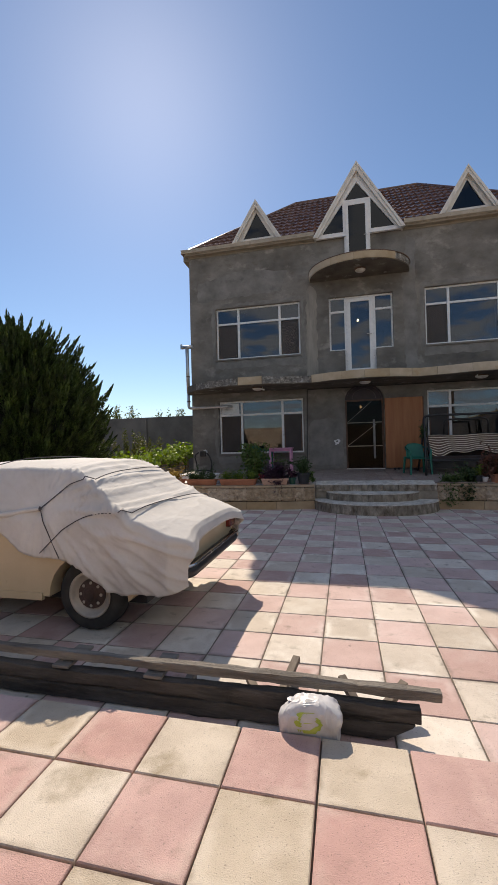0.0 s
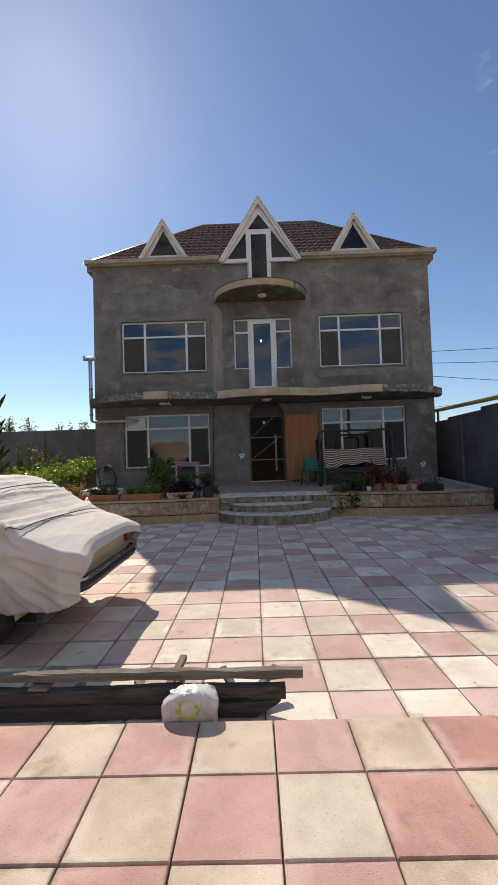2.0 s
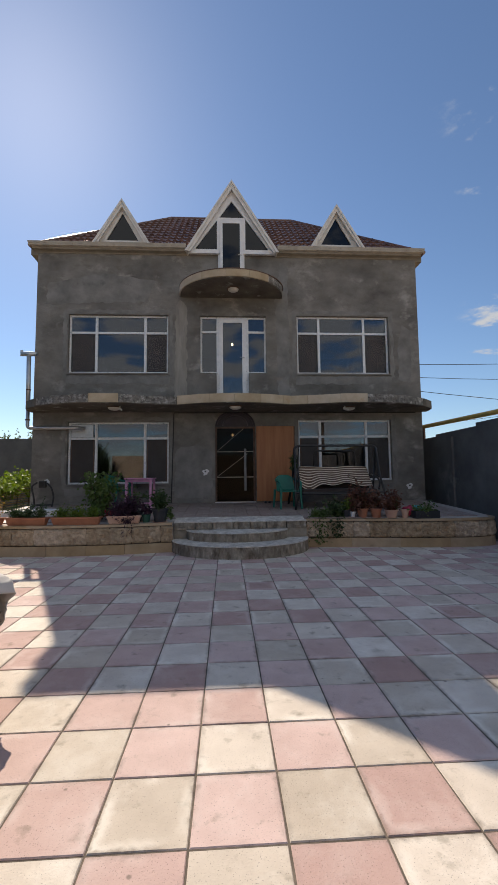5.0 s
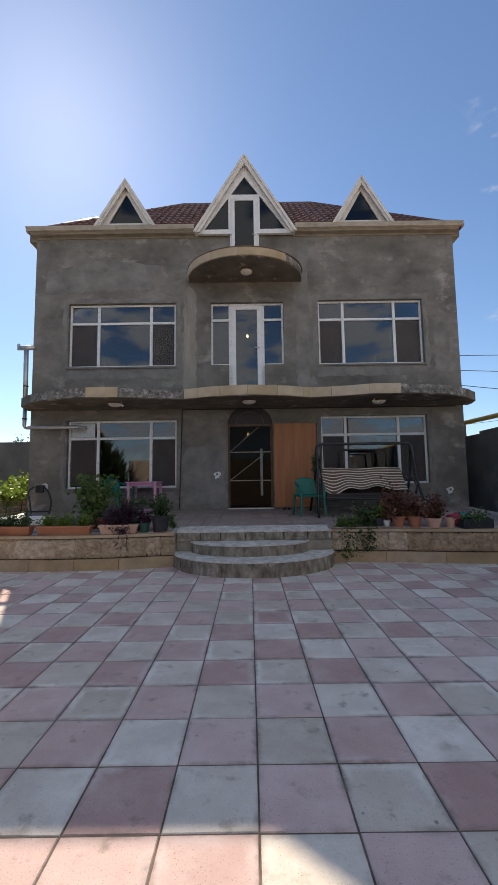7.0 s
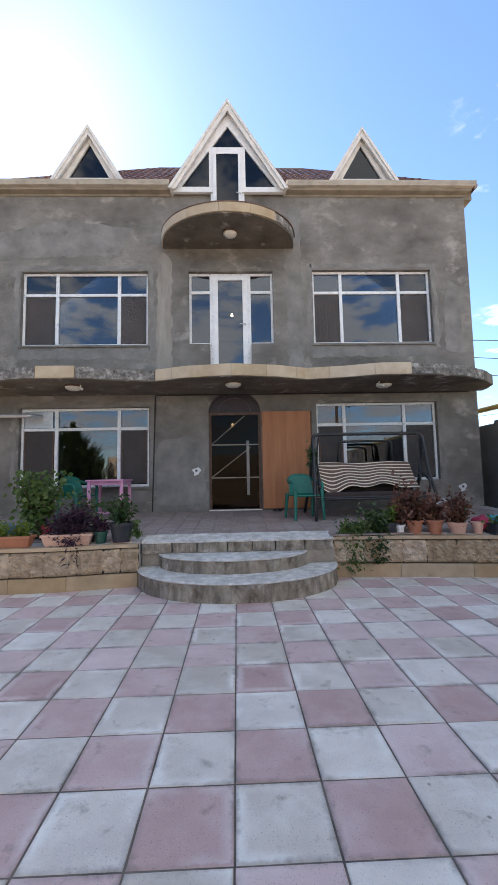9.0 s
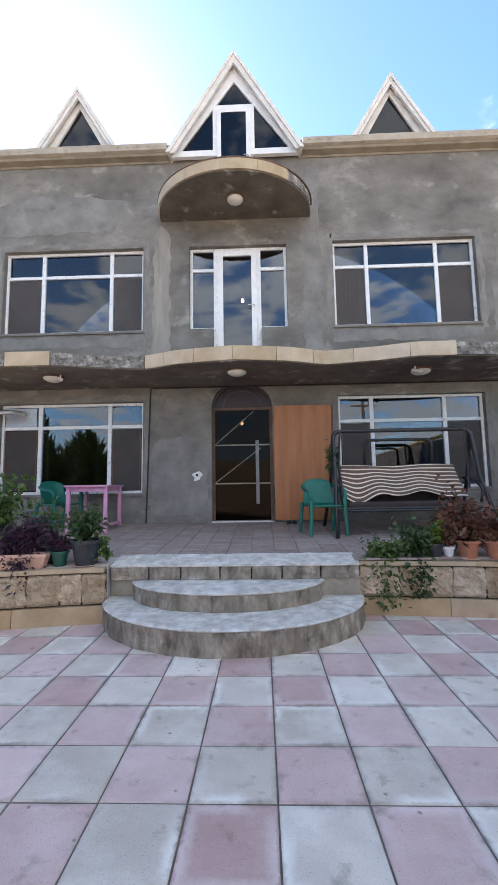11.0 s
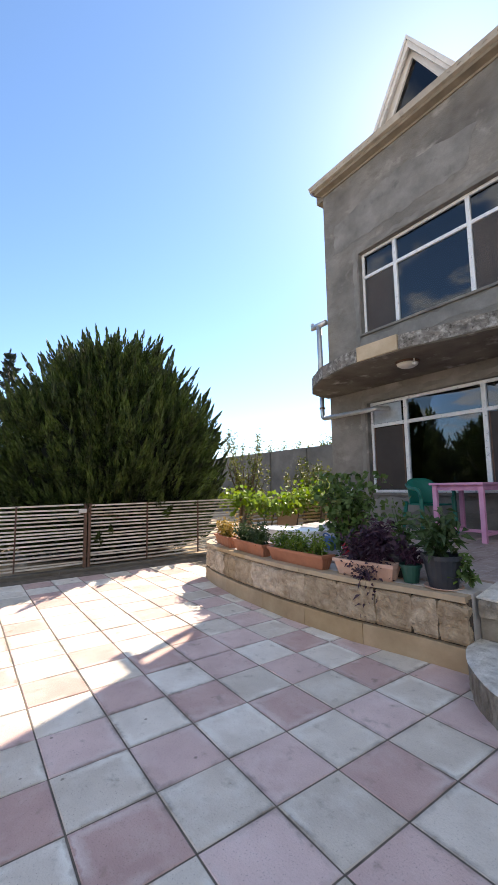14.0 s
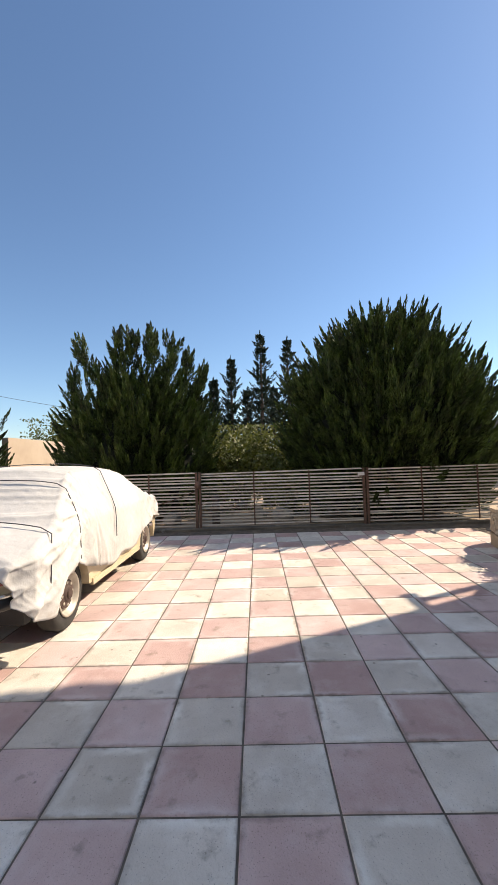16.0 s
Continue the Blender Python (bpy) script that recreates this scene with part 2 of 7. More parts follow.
TILE_CREAM_ROUGH = surface("pebbled_cream_tile", (0.44, 0.365, 0.275, 1), (0.7, 0.615, 0.5, 1), 2.4, 0.8, 0.8, 210, vary=0.08, spot=(0.34, 0.27, 0.17, 1), spot_scale=2.6, spot_amount=0.55, bloom=(0.72, 0.64, 0.54, 1), pits=0.63)
DECK = surface("marbled_porch_tile", (0.22, 0.168, 0.145, 1), (0.37, 0.297, 0.265, 1), 7, 0.5, 0.1, 60, vary=0.1, spot=(0.42, 0.38, 0.37, 1), spot_scale=14, spot_amount=0.6)
DECK_JOINT = surface("pale_tile_grout", (0.4, 0.37, 0.35, 1), (0.5, 0.47, 0.44, 1), 12, 0.95, 0.2)
FENCE = surface("weathered_white_slat", (0.45, 0.4, 0.34, 1), (0.72, 0.67, 0.58, 1), 4, 0.75, 0.3, 60, stretch=(1, 0.25, 1), spot=(0.24, 0.13, 0.07, 1), spot_scale=6, spot_amount=0.6, vary=0.12)
SLAT_WOOD = surface("sunlit_garden_slat", (0.34, 0.24, 0.13, 1), (0.55, 0.42, 0.25, 1), 5, 0.85, 0.3, 60, vary=0.15)
IRON = surface("black_painted_steel", (0.012, 0.012, 0.013, 1), (0.03, 0.03, 0.032, 1), 8, 0.4, 0.15, 70)
RUST = surface("rusty_steel", (0.08, 0.045, 0.03, 1), (0.17, 0.1, 0.07, 1), 8, 0.7, 0.3, 70)
OLD_WOOD = surface("grey_weathered_timber", (0.14, 0.105, 0.075, 1), (0.34, 0.28, 0.21, 1), 3, 0.85, 0.8, 30, stretch=(0.25, 3, 3), spot=(0.09, 0.07, 0.05, 1), spot_scale=3, spot_amount=0.6)
PLYWOOD = surface("orange_brown_door_panel", (0.29, 0.11, 0.04, 1), (0.42, 0.185, 0.075, 1), 2.5, 0.6, 0.15, 40, stretch=(4, 4, 0.35), spot=(0.26, 0.12, 0.05, 1), spot_scale=2.5, spot_amount=0.64)
GALV = surface("galvanised_pipe", (0.42, 0.43, 0.44, 1), (0.62, 0.63, 0.64, 1), 9, 0.4, 0.1, 50, metal=0.8)
YELLOW = surface("yellow_gas_pipe_paint", (0.55, 0.36, 0.08, 1), (0.68, 0.47, 0.13, 1), 4, 0.5, 0.1)
CABLE = surface("black_cable", (0.012, 0.012, 0.012, 1), (0.03, 0.03, 0.03, 1), 9, 0.6, 0.0)
WHITE_PL = surface("white_plastic", (0.7, 0.7, 0.69, 1), (0.82, 0.82, 0.81, 1), 9, 0.4, 0.05)
PATCH = surface("white_gypsum_patch", (0.66, 0.66, 0.65, 1), (0.82, 0.82, 0.81, 1), 9, 0.95, 0.4)
BARK = surface("tree_bark", (0.06, 0.045, 0.035, 1), (0.14, 0.1, 0.075, 1), 9, 0.95, 0.8, 30, stretch=(1, 1, 0.3))
RISER = surface("rough_streaked_riser", (0.11, 0.09, 0.066, 1), (0.5, 0.455, 0.38, 1), 9, 0.92, 1.0, 40, stretch=(1, 1, 0.45), spot=(0.56, 0.54, 0.5, 1), spot_scale=4.5, spot_amount=0.6, depth=0.05, bloom=(0.2, 0.17, 0.13, 1), bloom_scale=5.0)


def laid_lines(m, tint):
    """Prints a lighter pattern of short crossing lines into a tile's colour."""
    n, link = m.node_tree.nodes, m.node_tree.links.new
    b = n["Principled BSDF"]
    col = b.inputs["Base Color"].links[0].from_socket
    br, mix = n.new("ShaderNodeTexBrick"), n.new("ShaderNodeMix")
    link(n.new("ShaderNodeNewGeometry").outputs["Position"], br.inputs["Vector"])
    br.offset, br.squash, br.squash_frequency = 0.37, 0.7, 3
    for key, val in (("Scale", 1.0), ("Mortar Size", 0.004), ("Mortar Smooth", 0.3), ("Brick Width", 0.17), ("Row Height", 0.093)):
        br.inputs[key].default_value = val
    mix.data_type = "RGBA"
    mix.inputs[7].default_value = tint
    half = n.new("ShaderNodeMath")
    half.operation = "MULTIPLY"
    half.inputs[1].default_value = 0.6
    link(br.outputs["Fac"], half.inputs[0])
    link(half.outputs[0], mix.inputs[0])
    link(col, mix.inputs[6])
    link(mix.outputs[2], b.inputs["Base Color"])


laid_lines(DECK, (0.44, 0.39, 0.38, 1))
MORTAR = surface("crumbled_mortar", (0.1, 0.092, 0.082, 1), (0.34, 0.32, 0.29, 1), 11, 0.95, 1.0, 50, spot=(0.06, 0.052, 0.045, 1), spot_scale=15, spot_amount=0.58, depth=0.06, bloom=(0.6, 0.58, 0.54, 1), bloom_scale=9.0)
GUTTER = surface("dull_cream_gutter", (0.33, 0.3, 0.25, 1), (0.5, 0.465, 0.4, 1), 4, 0.6, 0.12, 70, spot=(0.24, 0.21, 0.165, 1), spot_scale=6, spot_amount=0.62)


def joint_wear(m, size, ox, oy, dirt, pale, share):
    """Dirt gathered in patches along the joints of a tile grid, pale efflorescence rings further in, and sparse dark specks."""
    n, link = m.node_tree.nodes, m.node_tree.links.new
    b = n["Principled BSDF"]
    col = b.inputs["Base Color"].links[0].from_socket
    place, axes = n.new("ShaderNodeNewGeometry").outputs["Position"], n.new("ShaderNodeSeparateXYZ")
    link(place, axes.inputs[0])

    def calc(op, a, c=0.0, d=0.0):
        k = n.new("ShaderNodeMath")
        k.operation = op
        for src, sock in ((a, 0), (c, 1), (d, 2)):
            if isinstance(src, (int, float)):
                k.inputs[sock].default_value = src
            else:
                link(src, k.inputs[sock])
        return k.outputs[0]

    def ramp(src, lo, hi):
        k = n.new("ShaderNodeMapRange")
        k.inputs["From Min"].default_value, k.inputs["From Max"].default_value = lo, hi
        link(src, k.inputs["Value"])
        return k.outputs["Result"]

    def grain(sc, det, ro=0.6):
        k = n.new("ShaderNodeTexNoise")
        k.inputs["Scale"].default_value, k.inputs["Detail"].default_value, k.inputs["Roughness"].default_value = sc, det, ro
        link(place, k.inputs["Vector"])
        return k.outputs["Fac"]

    def laid(fac, tint):
        k = n.new("ShaderNodeMix")
        k.data_type = "RGBA"
        link(fac, k.inputs[0])
        link(col, k.inputs[6])
        k.inputs[7].default_value = tint
        return k.outputs[2]

    edge = [calc("PINGPONG", calc("DIVIDE", calc("SUBTRACT", axes.outputs[i], o), size), 0.5) for i, o in ((0, ox), (1, oy))]
    near = calc("ADD", calc("MINIMUM", edge[0], edge[1]), calc("MULTIPLY", calc("SUBTRACT", grain(22.0, 4.0), 0.5), 0.14))
    patch = grain(2.7, 3.0)
    ring = calc("MULTIPLY", ramp(near, 0.015, 0.05), ramp(near, 0.17, 0.06))
    col = laid(calc("MULTIPLY", ring, calc("MULTIPLY", ramp(grain(1.9, 2.0), 0.5, 0.62), 0.75)), pale)
    col = laid(calc("MULTIPLY", ramp(near, 0.085, 0.0), calc("MULTIPLY", ramp(patch, 0.44, 0.62), share)), dirt)
    cell = n.new("ShaderNodeTexVoronoi")
    cell.inputs["Scale"].default_value = 5.0
    link(place, cell.inputs["Vector"])
    dot = calc("ADD", cell.outputs["Distance"], calc("MULTIPLY", grain(40.0, 2.0), 0.06))
    col = laid(calc("MULTIPLY", ramp(dot, 0.09, 0.06), 0.75), dirt)
    link(col, b.inputs["Base Color"])


for m, pale in ((TILE_PINK, (0.66, 0.56, 0.53, 1)), (TILE_CREAM, (0.82, 0.79, 0.72, 1))):
    joint_wear(m, 0.4, 0.0, -4.94, (0.17, 0.14, 0.115, 1), pale, 0.7)
for m, pale in ((TILE_PINK_ROUGH, (0.62, 0.47, 0.42, 1)), (TILE_CREAM_ROUGH, (0.7, 0.63, 0.53, 1))):
    joint_wear(m, 0.39, 0.84, -10.895, (0.2, 0.15, 0.11, 1), pale, 0.55)

# ---- mesh helpers ----
rnd = random.Random(7)


def part(name, bm, material, parent=None, label="", smooth=False):
    me = bpy.data.meshes.new(name)
    if isinstance(bm, bmesh.types.BMesh):
        bmesh.ops.recalc_face_normals(bm, faces=bm.faces)
        bm.to_mesh(me)
        bm.free()
    else:
        me.from_pydata(*bm)
        me.update()
    me.materials.append(material)
    if smooth:
        me.polygons.foreach_set("use_smooth", [True] * len(me.polygons))
    ob = new(name, me)
    ob.parent = parent
    if label:
        ob["label"] = label
    return ob


def thing(name, label, category, at=(0, 0, 0), turn=0.0, group="", kind=""):
    ob = new(name)
    ob.empty_display_size = 0.1
    ob.matrix_basis = pose(*at, 0, 0, turn)
    return tagged(ob, label, category, group, kind)


def add_box(bm, lo, hi, m=None, bevel=0.0):
    """A box between two corners, with softened edges where asked."""
    c = [(a + b) / 2 for a, b in zip(lo, hi)]
    s = [max(b - a, 1e-4) for a, b in zip(lo, hi)]
    got = bmesh.ops.create_cube(bm, size=1, matrix=(m or Matrix()) @ Matrix.LocRotScale(c, None, s))
    if bevel:
        edges = list({e for v in got["verts"] for e in v.link_edges})
        bmesh.ops.bevel(bm, geom=edges, offset=bevel, segments=2, affect="EDGES", profile=0.6)
    return bm


def box(lo, hi, bevel=0.0, m=None):
    return add_box(bmesh.new(), lo, hi, m, bevel)


def add_tube(bm, pts, r, seg=8, caps=True):
    """A round bar along a line of points."""
    pts = [Vector(p) for p in pts]
    rings, side = [], None
    for i, p in enumerate(pts):
        d = ((pts[min(i + 1, len(pts) - 1)] - p).normalized() + (p - pts[max(i - 1, 0)]).normalized()).normalized()
        if side is None:
            side = d.cross(Vector((0, 0, 1)) if abs(d.z) < 0.9 else Vector((1, 0, 0))).normalized()
        side = (side - d * side.dot(d)).normalized()
        up = d.cross(side)
        rad = r[i] if isinstance(r, (list, tuple)) else r
        rings.append([bm.verts.new(p + rad * (math.cos(a) * side + math.sin(a) * up)) for a in (2 * math.pi * k / seg for k in range(seg))])
    for a, b in zip(rings, rings[1:]):
        for k in range(seg):
            bm.faces.new((a[k], a[(k + 1) % seg], b[(k + 1) % seg], b[k]))
    if caps:
        bm.faces.new(rings[0][::-1])
        bm.faces.new(rings[-1])
    return bm


def tube(pts, r, seg=8):
    return add_tube(bmesh.new(), pts, r, seg)


def bend(pts, r=0.08, n=5):
    """Rounds the corners of a line of points."""
    pts = [Vector(p) for p in pts]
    out = [pts[0]]
    for a, b, c in zip(pts, pts[1:], pts[2:]):
        p, q = b + (a - b).normalized() * min(r, (a - b).length / 2), b + (c - b).normalized() * min(r, (c - b).length / 2)
        out += [(1 - t) ** 2 * p + 2 * t * (1 - t) * b + t * t * q for t in (k / n for k in range(n + 1))]
    return out + [pts[-1]]


def add_lathe(bm, profile, seg=20, at=(0, 0, 0), close=False):
    """Turns a profile of (radius, height) round the upright axis."""
    rings = []
    for r, z in (list(profile) + [profile[0]] if close else profile):
        rings.append([bm.verts.new((at[0] + r * math.cos(2 * math.pi * k / seg), at[1] + r * math.sin(2 * math.pi * k / seg), at[2] + z)) for k in range(seg)])
    for a, b in zip(rings, rings[1:]):
        for k in range(seg):
            bm.faces.new((a[k], a[(k + 1) % seg], b[(k + 1) % seg], b[k]))
    if not close:
        bm.faces.new(rings[0][::-1])
        bm.faces.new(rings[-1])
    return bm


def lathe(profile, seg=20, at=(0, 0, 0)):
    return add_lathe(bmesh.new(), profile, seg, at)


def add_prism(bm, outline, lo, hi, axis="z"):
    """A plan outline raised between two heights (axis z), or an elevation (x, z) between two depths (axis y)."""
    place = (lambda p, h: (p[0], p[1], h)) if axis == "z" else (lambda p, h: (p[0], h, p[1])) if axis == "y" else (lambda p, h: (h, p[0], p[1]))
    a, b = ([bm.verts.new(place(p, h)) for p in outline] for h in (lo, hi))
    bm.faces.new(a[::-1])
    bm.faces.new(b)
    for k in range(len(a)):
        j = (k + 1) % len(a)
        bm.faces.new((a[k], a[j], b[j], b[k]))
    return bm


def prism(outline, lo, hi, axis="z"):
    return add_prism(bmesh.new(), outline, lo, hi, axis)


def pierced(x_cuts, z_cuts, y0, y1, holes, swap=False):
    """A wall between depths y0 and y1 with rectangular openings through it."""
    xs = sorted(set(x_cuts) | {h[0] for h in holes} | {h[1] for h in holes})
    zs = sorted(set(z_cuts) | {h[2] for h in holes} | {h[3] for h in holes})
    solid = lambda i, k: 0 <= i < len(xs) - 1 and 0 <= k < len(zs) - 1 and not any(
        h[0] < (xs[i] + xs[i + 1]) / 2 < h[1] and h[2] < (zs[k] + zs[k + 1]) / 2 < h[3] for h in holes)
    verts, faces, at = [], [], {}

    def v(x, y, z):
        key = (round(x, 4), round(y, 4), round(z, 4))
        if key not in at:
            at[key] = len(verts)
            verts.append((y, x, z) if swap else (x, y, z))
        return at[key]

    for i in range(len(xs) - 1):
        for k in range(len(zs) - 1):
            if not solid(i, k):
                continue
            a, b, c, d = xs[i], xs[i + 1], zs[k], zs[k + 1]
            faces += [[v(a, y0, c), v(b, y0, c), v(b, y0, d), v(a, y0, d)], [v(a, y1, d), v(b, y1, d), v(b, y1, c), v(a, y1, c)]]
            for di, dk, p, q in ((-1, 0, (a, c), (a, d)), (1, 0, (b, d), (b, c)), (0, -1, (b, c), (a, c)), (0, 1, (a, d), (b, d))):
                if not solid(i + di, k + dk):
                    faces.append([v(p[0], y0, p[1]), v(q[0], y0, q[1]), v(q[0], y1, q[1]), v(p[0], y1, p[1])])
    bm = bmesh.new()
    bv = [bm.verts.new(p) for p in verts]
    for f in faces:
        bm.faces.new([bv[k] for k in f])
    return bm


def structure(name, bm, material, label, smooth=False):
    return tagged(part(name, bm, material, None, "", smooth), label, "", "", "structure")

# ---- ground, boundary walls ----
structure("ground", prism([(-900, -900), (900, -900), (900, 900), (-900, 900)], -0.6, -0.05), GROUND, "dry sandy garden soil reaching to the horizon")
structure("pavement_bed", prism([(-6.0, -17.4), (6.95, -17.4), (6.95, -0.2), (-6.0, -0.2)], -0.3, -0.0045), JOINT, "dark dirt bed in the joints between paving tiles")
WX = 7.0
bm = prism([(-17.6, -0.06), (12.2, -0.06), (12.2, 2.48), (0.3, 2.52), (0.3, 2.58), (-1.6, 2.6), (-1.6, 2.68), (-17.6, 2.72)], WX, WX + 0.22, "x")
for y in range(-16, 12, 3):
    add_box(bm, (WX - 0.06, y + 0.4, -0.05), (WX, y + 0.65, 2.44))
structure("wall_east", bm, BOUNDARY, "dark grey rendered boundary wall with shallow piers")
bm = box((-40, 6.4, -0.06), (WX, 6.62, 3.1))
for k in range(14):
    add_box(bm, (-38 + 2.6 * k, 6.32, -0.05), (-37.7 + 2.6 * k, 6.4, 3.08))
structure("wall_north", bm, BOUNDARY, "tall dark grey boundary wall with piers behind the garden")
structure("wall_south", pierced([-7, WX], [-0.06, 2.9], -17.6, -17.4, []), BEIGE_WALL, "plain beige rendered wall closing the yard")
bm = pierced([-26, -10.5], [-0.06, 2.3], -14.4, -14.2, [])
structure("garden_wall", bm, BEIGE_WALL, "sunlit beige rendered wall at the garden's far side")

# ---- house shell ----
HL, HR, HB, TOP = -4.2, 6.47, 6.25, 7.72
UL, UC, UR = (-3.33, -0.63, 4.29, 5.93), (0.25, 2.09, 4.3, 5.92), (2.96, 5.6, 4.29, 5.95)
UCD = (0.70, 1.60, 3.44, 4.3)
LL, LR = (-3.29, -0.6, 1.27, 2.94), (2.95, 5.57, 1.3, 2.98)
DOOR, ARCH = (0.655, 1.755, 0.735, 2.81), (0.655, 1.755, 2.81, 3.28)
GD = (0.76, 1.5, 6.66, TOP)
structure("wall_front", pierced([HL, HR], [-0.05, TOP], 0, 0.36, [UL, UC, UR, UCD, LL, LR, DOOR, ARCH, GD]), PLASTER, "bare grey cement-plastered house front with window and door openings")
ac, aw, ah = (ARCH[0] + ARCH[1]) / 2, (ARCH[1] - ARCH[0]) / 2, ARCH[3] - ARCH[2]
arc = [(ac + aw * math.cos(math.pi * k / 20), ARCH[2] + ah * math.sin(math.pi * k / 20)) for k in range(21)]
bm = bmesh.new()
for half in (arc[:11], arc[10:]):
    corner = (ARCH[1], ARCH[3]) if half is not None and half[0][0] > ac + 0.1 else (ARCH[0], ARCH[3])
    for p, q in zip(half, half[1:]):
        if abs(p[0] - corner[0]) + abs(q[0] - corner[0]) + abs(p[1] - corner[1]) + abs(q[1] - corner[1]) > 1e-6:
            add_prism(bm, [p, q, corner], 0.001, 0.36, "y")
structure("wall_front_arch", bm, PLASTER, "curved plaster spandrels over the entrance arch")
structure("wall_house_west", box((HL, 0.36, -0.05), (HL + 0.3, HB, TOP)), PLASTER, "grey plastered side wall of the house")
structure("wall_house_east", box((HR - 0.3, 0.36, -0.05), (HR, HB, TOP)), PLASTER, "grey plastered side wall of the house")
structure("wall_house_back", box((HL + 0.3, HB - 0.3, -0.05), (HR - 0.3, HB, TOP)), PLASTER, "grey plastered back wall of the house")
structure("floor_ground", box((HL + 0.3, 0.36, 0.55), (HR - 0.3, HB - 0.3, 0.73)), ROOM, "bare ground floor of the house")
structure("floor_upper", box((HL + 0.3, 0.36, 3.2), (HR - 0.3, HB - 0.3, 3.42)), ROOM, "bare upper floor slab")
structure("ceiling", box((HL + 0.3, 0.36, 6.42), (HR - 0.3, HB - 0.3, 6.62)), ROOM, "bare room ceiling slab")
for k, x in enumerate((-0.2, 2.4)):
    for z0, z1 in ((0.73, 3.2), (3.42, 6.42)):
        structure("wall_partition", box((x, 0.36, z0), (x + 0.15, HB - 0.3, z1)), ROOM, "bare partition wall between rooms")


# ---- roof, cornice, dormers ----
EX0, EX1, EY, EZ = -4.36, 6.66, -0.19, 7.74
RX0, RX1, RY, RZ = -0.98, 3.4, 3.1, 10.75


DORMERS = ((-1.885, 0.76, 7.85, 9.1), (4.13, 0.76, 7.85, 9.1), (1.15, 1.29, 7.66, 9.73))


def sheet_wave(phase):
    """One wave of the pressed sheet: a steep rising flank, a flat top, a falling flank and a pan."""
    for lo, hi, h0, h1 in ((0.0, 0.22, 0.0, 1.0), (0.22, 0.46, 1.0, 1.0), (0.46, 0.68, 1.0, 0.0)):
        if phase < hi:
            return h0 + (h1 - h0) * (phase - lo) / (hi - lo)
    return 0.0


def tiled_slope(a, b, c, d):
    """Corrugated metal tiles laid in steps over the slope a-b (eave) to d-c (top)."""
    a, b, c, d = map(Vector, (a, b, c, d))
    along, rise = (b - a), ((d + c) / 2 - (a + b) / 2)
    normal = along.cross(rise).normalized()
    rows, wave = 12, 0.19
    verts, faces = [], []
    for r in range(rows):
        for edge in (0, 1):
            t = (r + edge) / rows
            p, q = a.lerp(d, t), b.lerp(c, t)
            n = max(2, int((b - a).length / wave * 14))
            for i in range(n + 1):
                s = i / n
                pt = p.lerp(q, s)
                dist = (pt - a).dot(along.normalized())
                h = 0.036 * sheet_wave(dist / wave % 1.0) + (0.06 if edge == 0 else 0.0)
                verts.append(pt + normal * h)
        base = r * 2 * (n + 1)
        for i in range(n):
            faces.append((base + i, base + i + 1, base + n + 2 + i, base + n + 1 + i))
        if r:
            up = base - (n + 1)
            for i in range(n):
                faces.append((up + i, up + i + 1, base + i + 1, base + i))
    # the sheets stop where a dormer cuts into the slope
    def inside(f):
        m = sum((verts[i] for i in f), Vector()) / len(f)
        return m.y < 2.6 and any(abs(m.x - cx) < half * (apex - m.z) / (apex - base_z) - 0.03 for cx, half, base_z, apex in DORMERS)
    faces = [f for f in faces if not inside(f)]
    return [tuple(v) for v in verts], [], faces


RYB = 2 * RY - EY
slopes = [((EX0, EY), (EX1, EY), (RX1, RY), (RX0, RY)), ((EX1, RYB), (EX0, RYB), (RX0, RY), (RX1, RY)),
          ((EX0, RYB), (EX0, EY), (RX0, RY), (RX0, RY)), ((EX1, EY), (EX1, RYB), (RX1, RY), (RX1, RY))]
roof = thing("roof", "dark brown metal-tile hip roof", "", kind="structure")
for s in slopes:
    part("roof_slope", tiled_slope(*[(x, y, EZ if k < 2 else RZ) for k, (x, y) in enumerate(s)]), ROOF, roof, smooth=False)
bm = bmesh.new()
for p, q in (((RX0, RY, RZ + 0.04), (RX1, RY, RZ + 0.04)), ((EX0, EY, EZ + 0.03), (RX0, RY, RZ + 0.04)), ((EX1, EY, EZ + 0.03), (RX1, RY, RZ + 0.04))):
    add_tube(bm, [p, q], 0.06, 8)
part("ridge_cap", bm, ROOF, roof)
structure("attic_floor", box((HL, 0.37, TOP), (HR, HB + 0.15, TOP + 0.08)), ROOM, "attic slab under the roof")


def cornice(x0, x1, end0, end1, gutter=False):
    """A moulded eave: sloped soffit, flat face and gutter lip."""
    prof = [(0.0, 7.65), (-0.02, 7.65), (-0.035, 7.68), (-0.15, 7.705), (-0.165, 7.75), (-0.165, 7.79), (0.0, 7.74)]
    if gutter:
        prof = [(-0.168, 7.75), (-0.23, 7.765), (-0.262, 7.865), (-0.242, 7.865), (-0.168, 7.79)]
    bm = bmesh.new()
    rings = []
    for x, flare in ((x0, end0), (x1, end1)):
        rings.append([bm.verts.new((x + flare * (-y), y, z)) for y, z in prof])
    n = len(prof)
    for k in range(n):
        bm.faces.new((rings[0][k], rings[0][(k + 1) % n], rings[1][(k + 1) % n], rings[1][k]))
    bm.faces.new(rings[0])
    bm.faces.new(rings[1][::-1])
    return bm


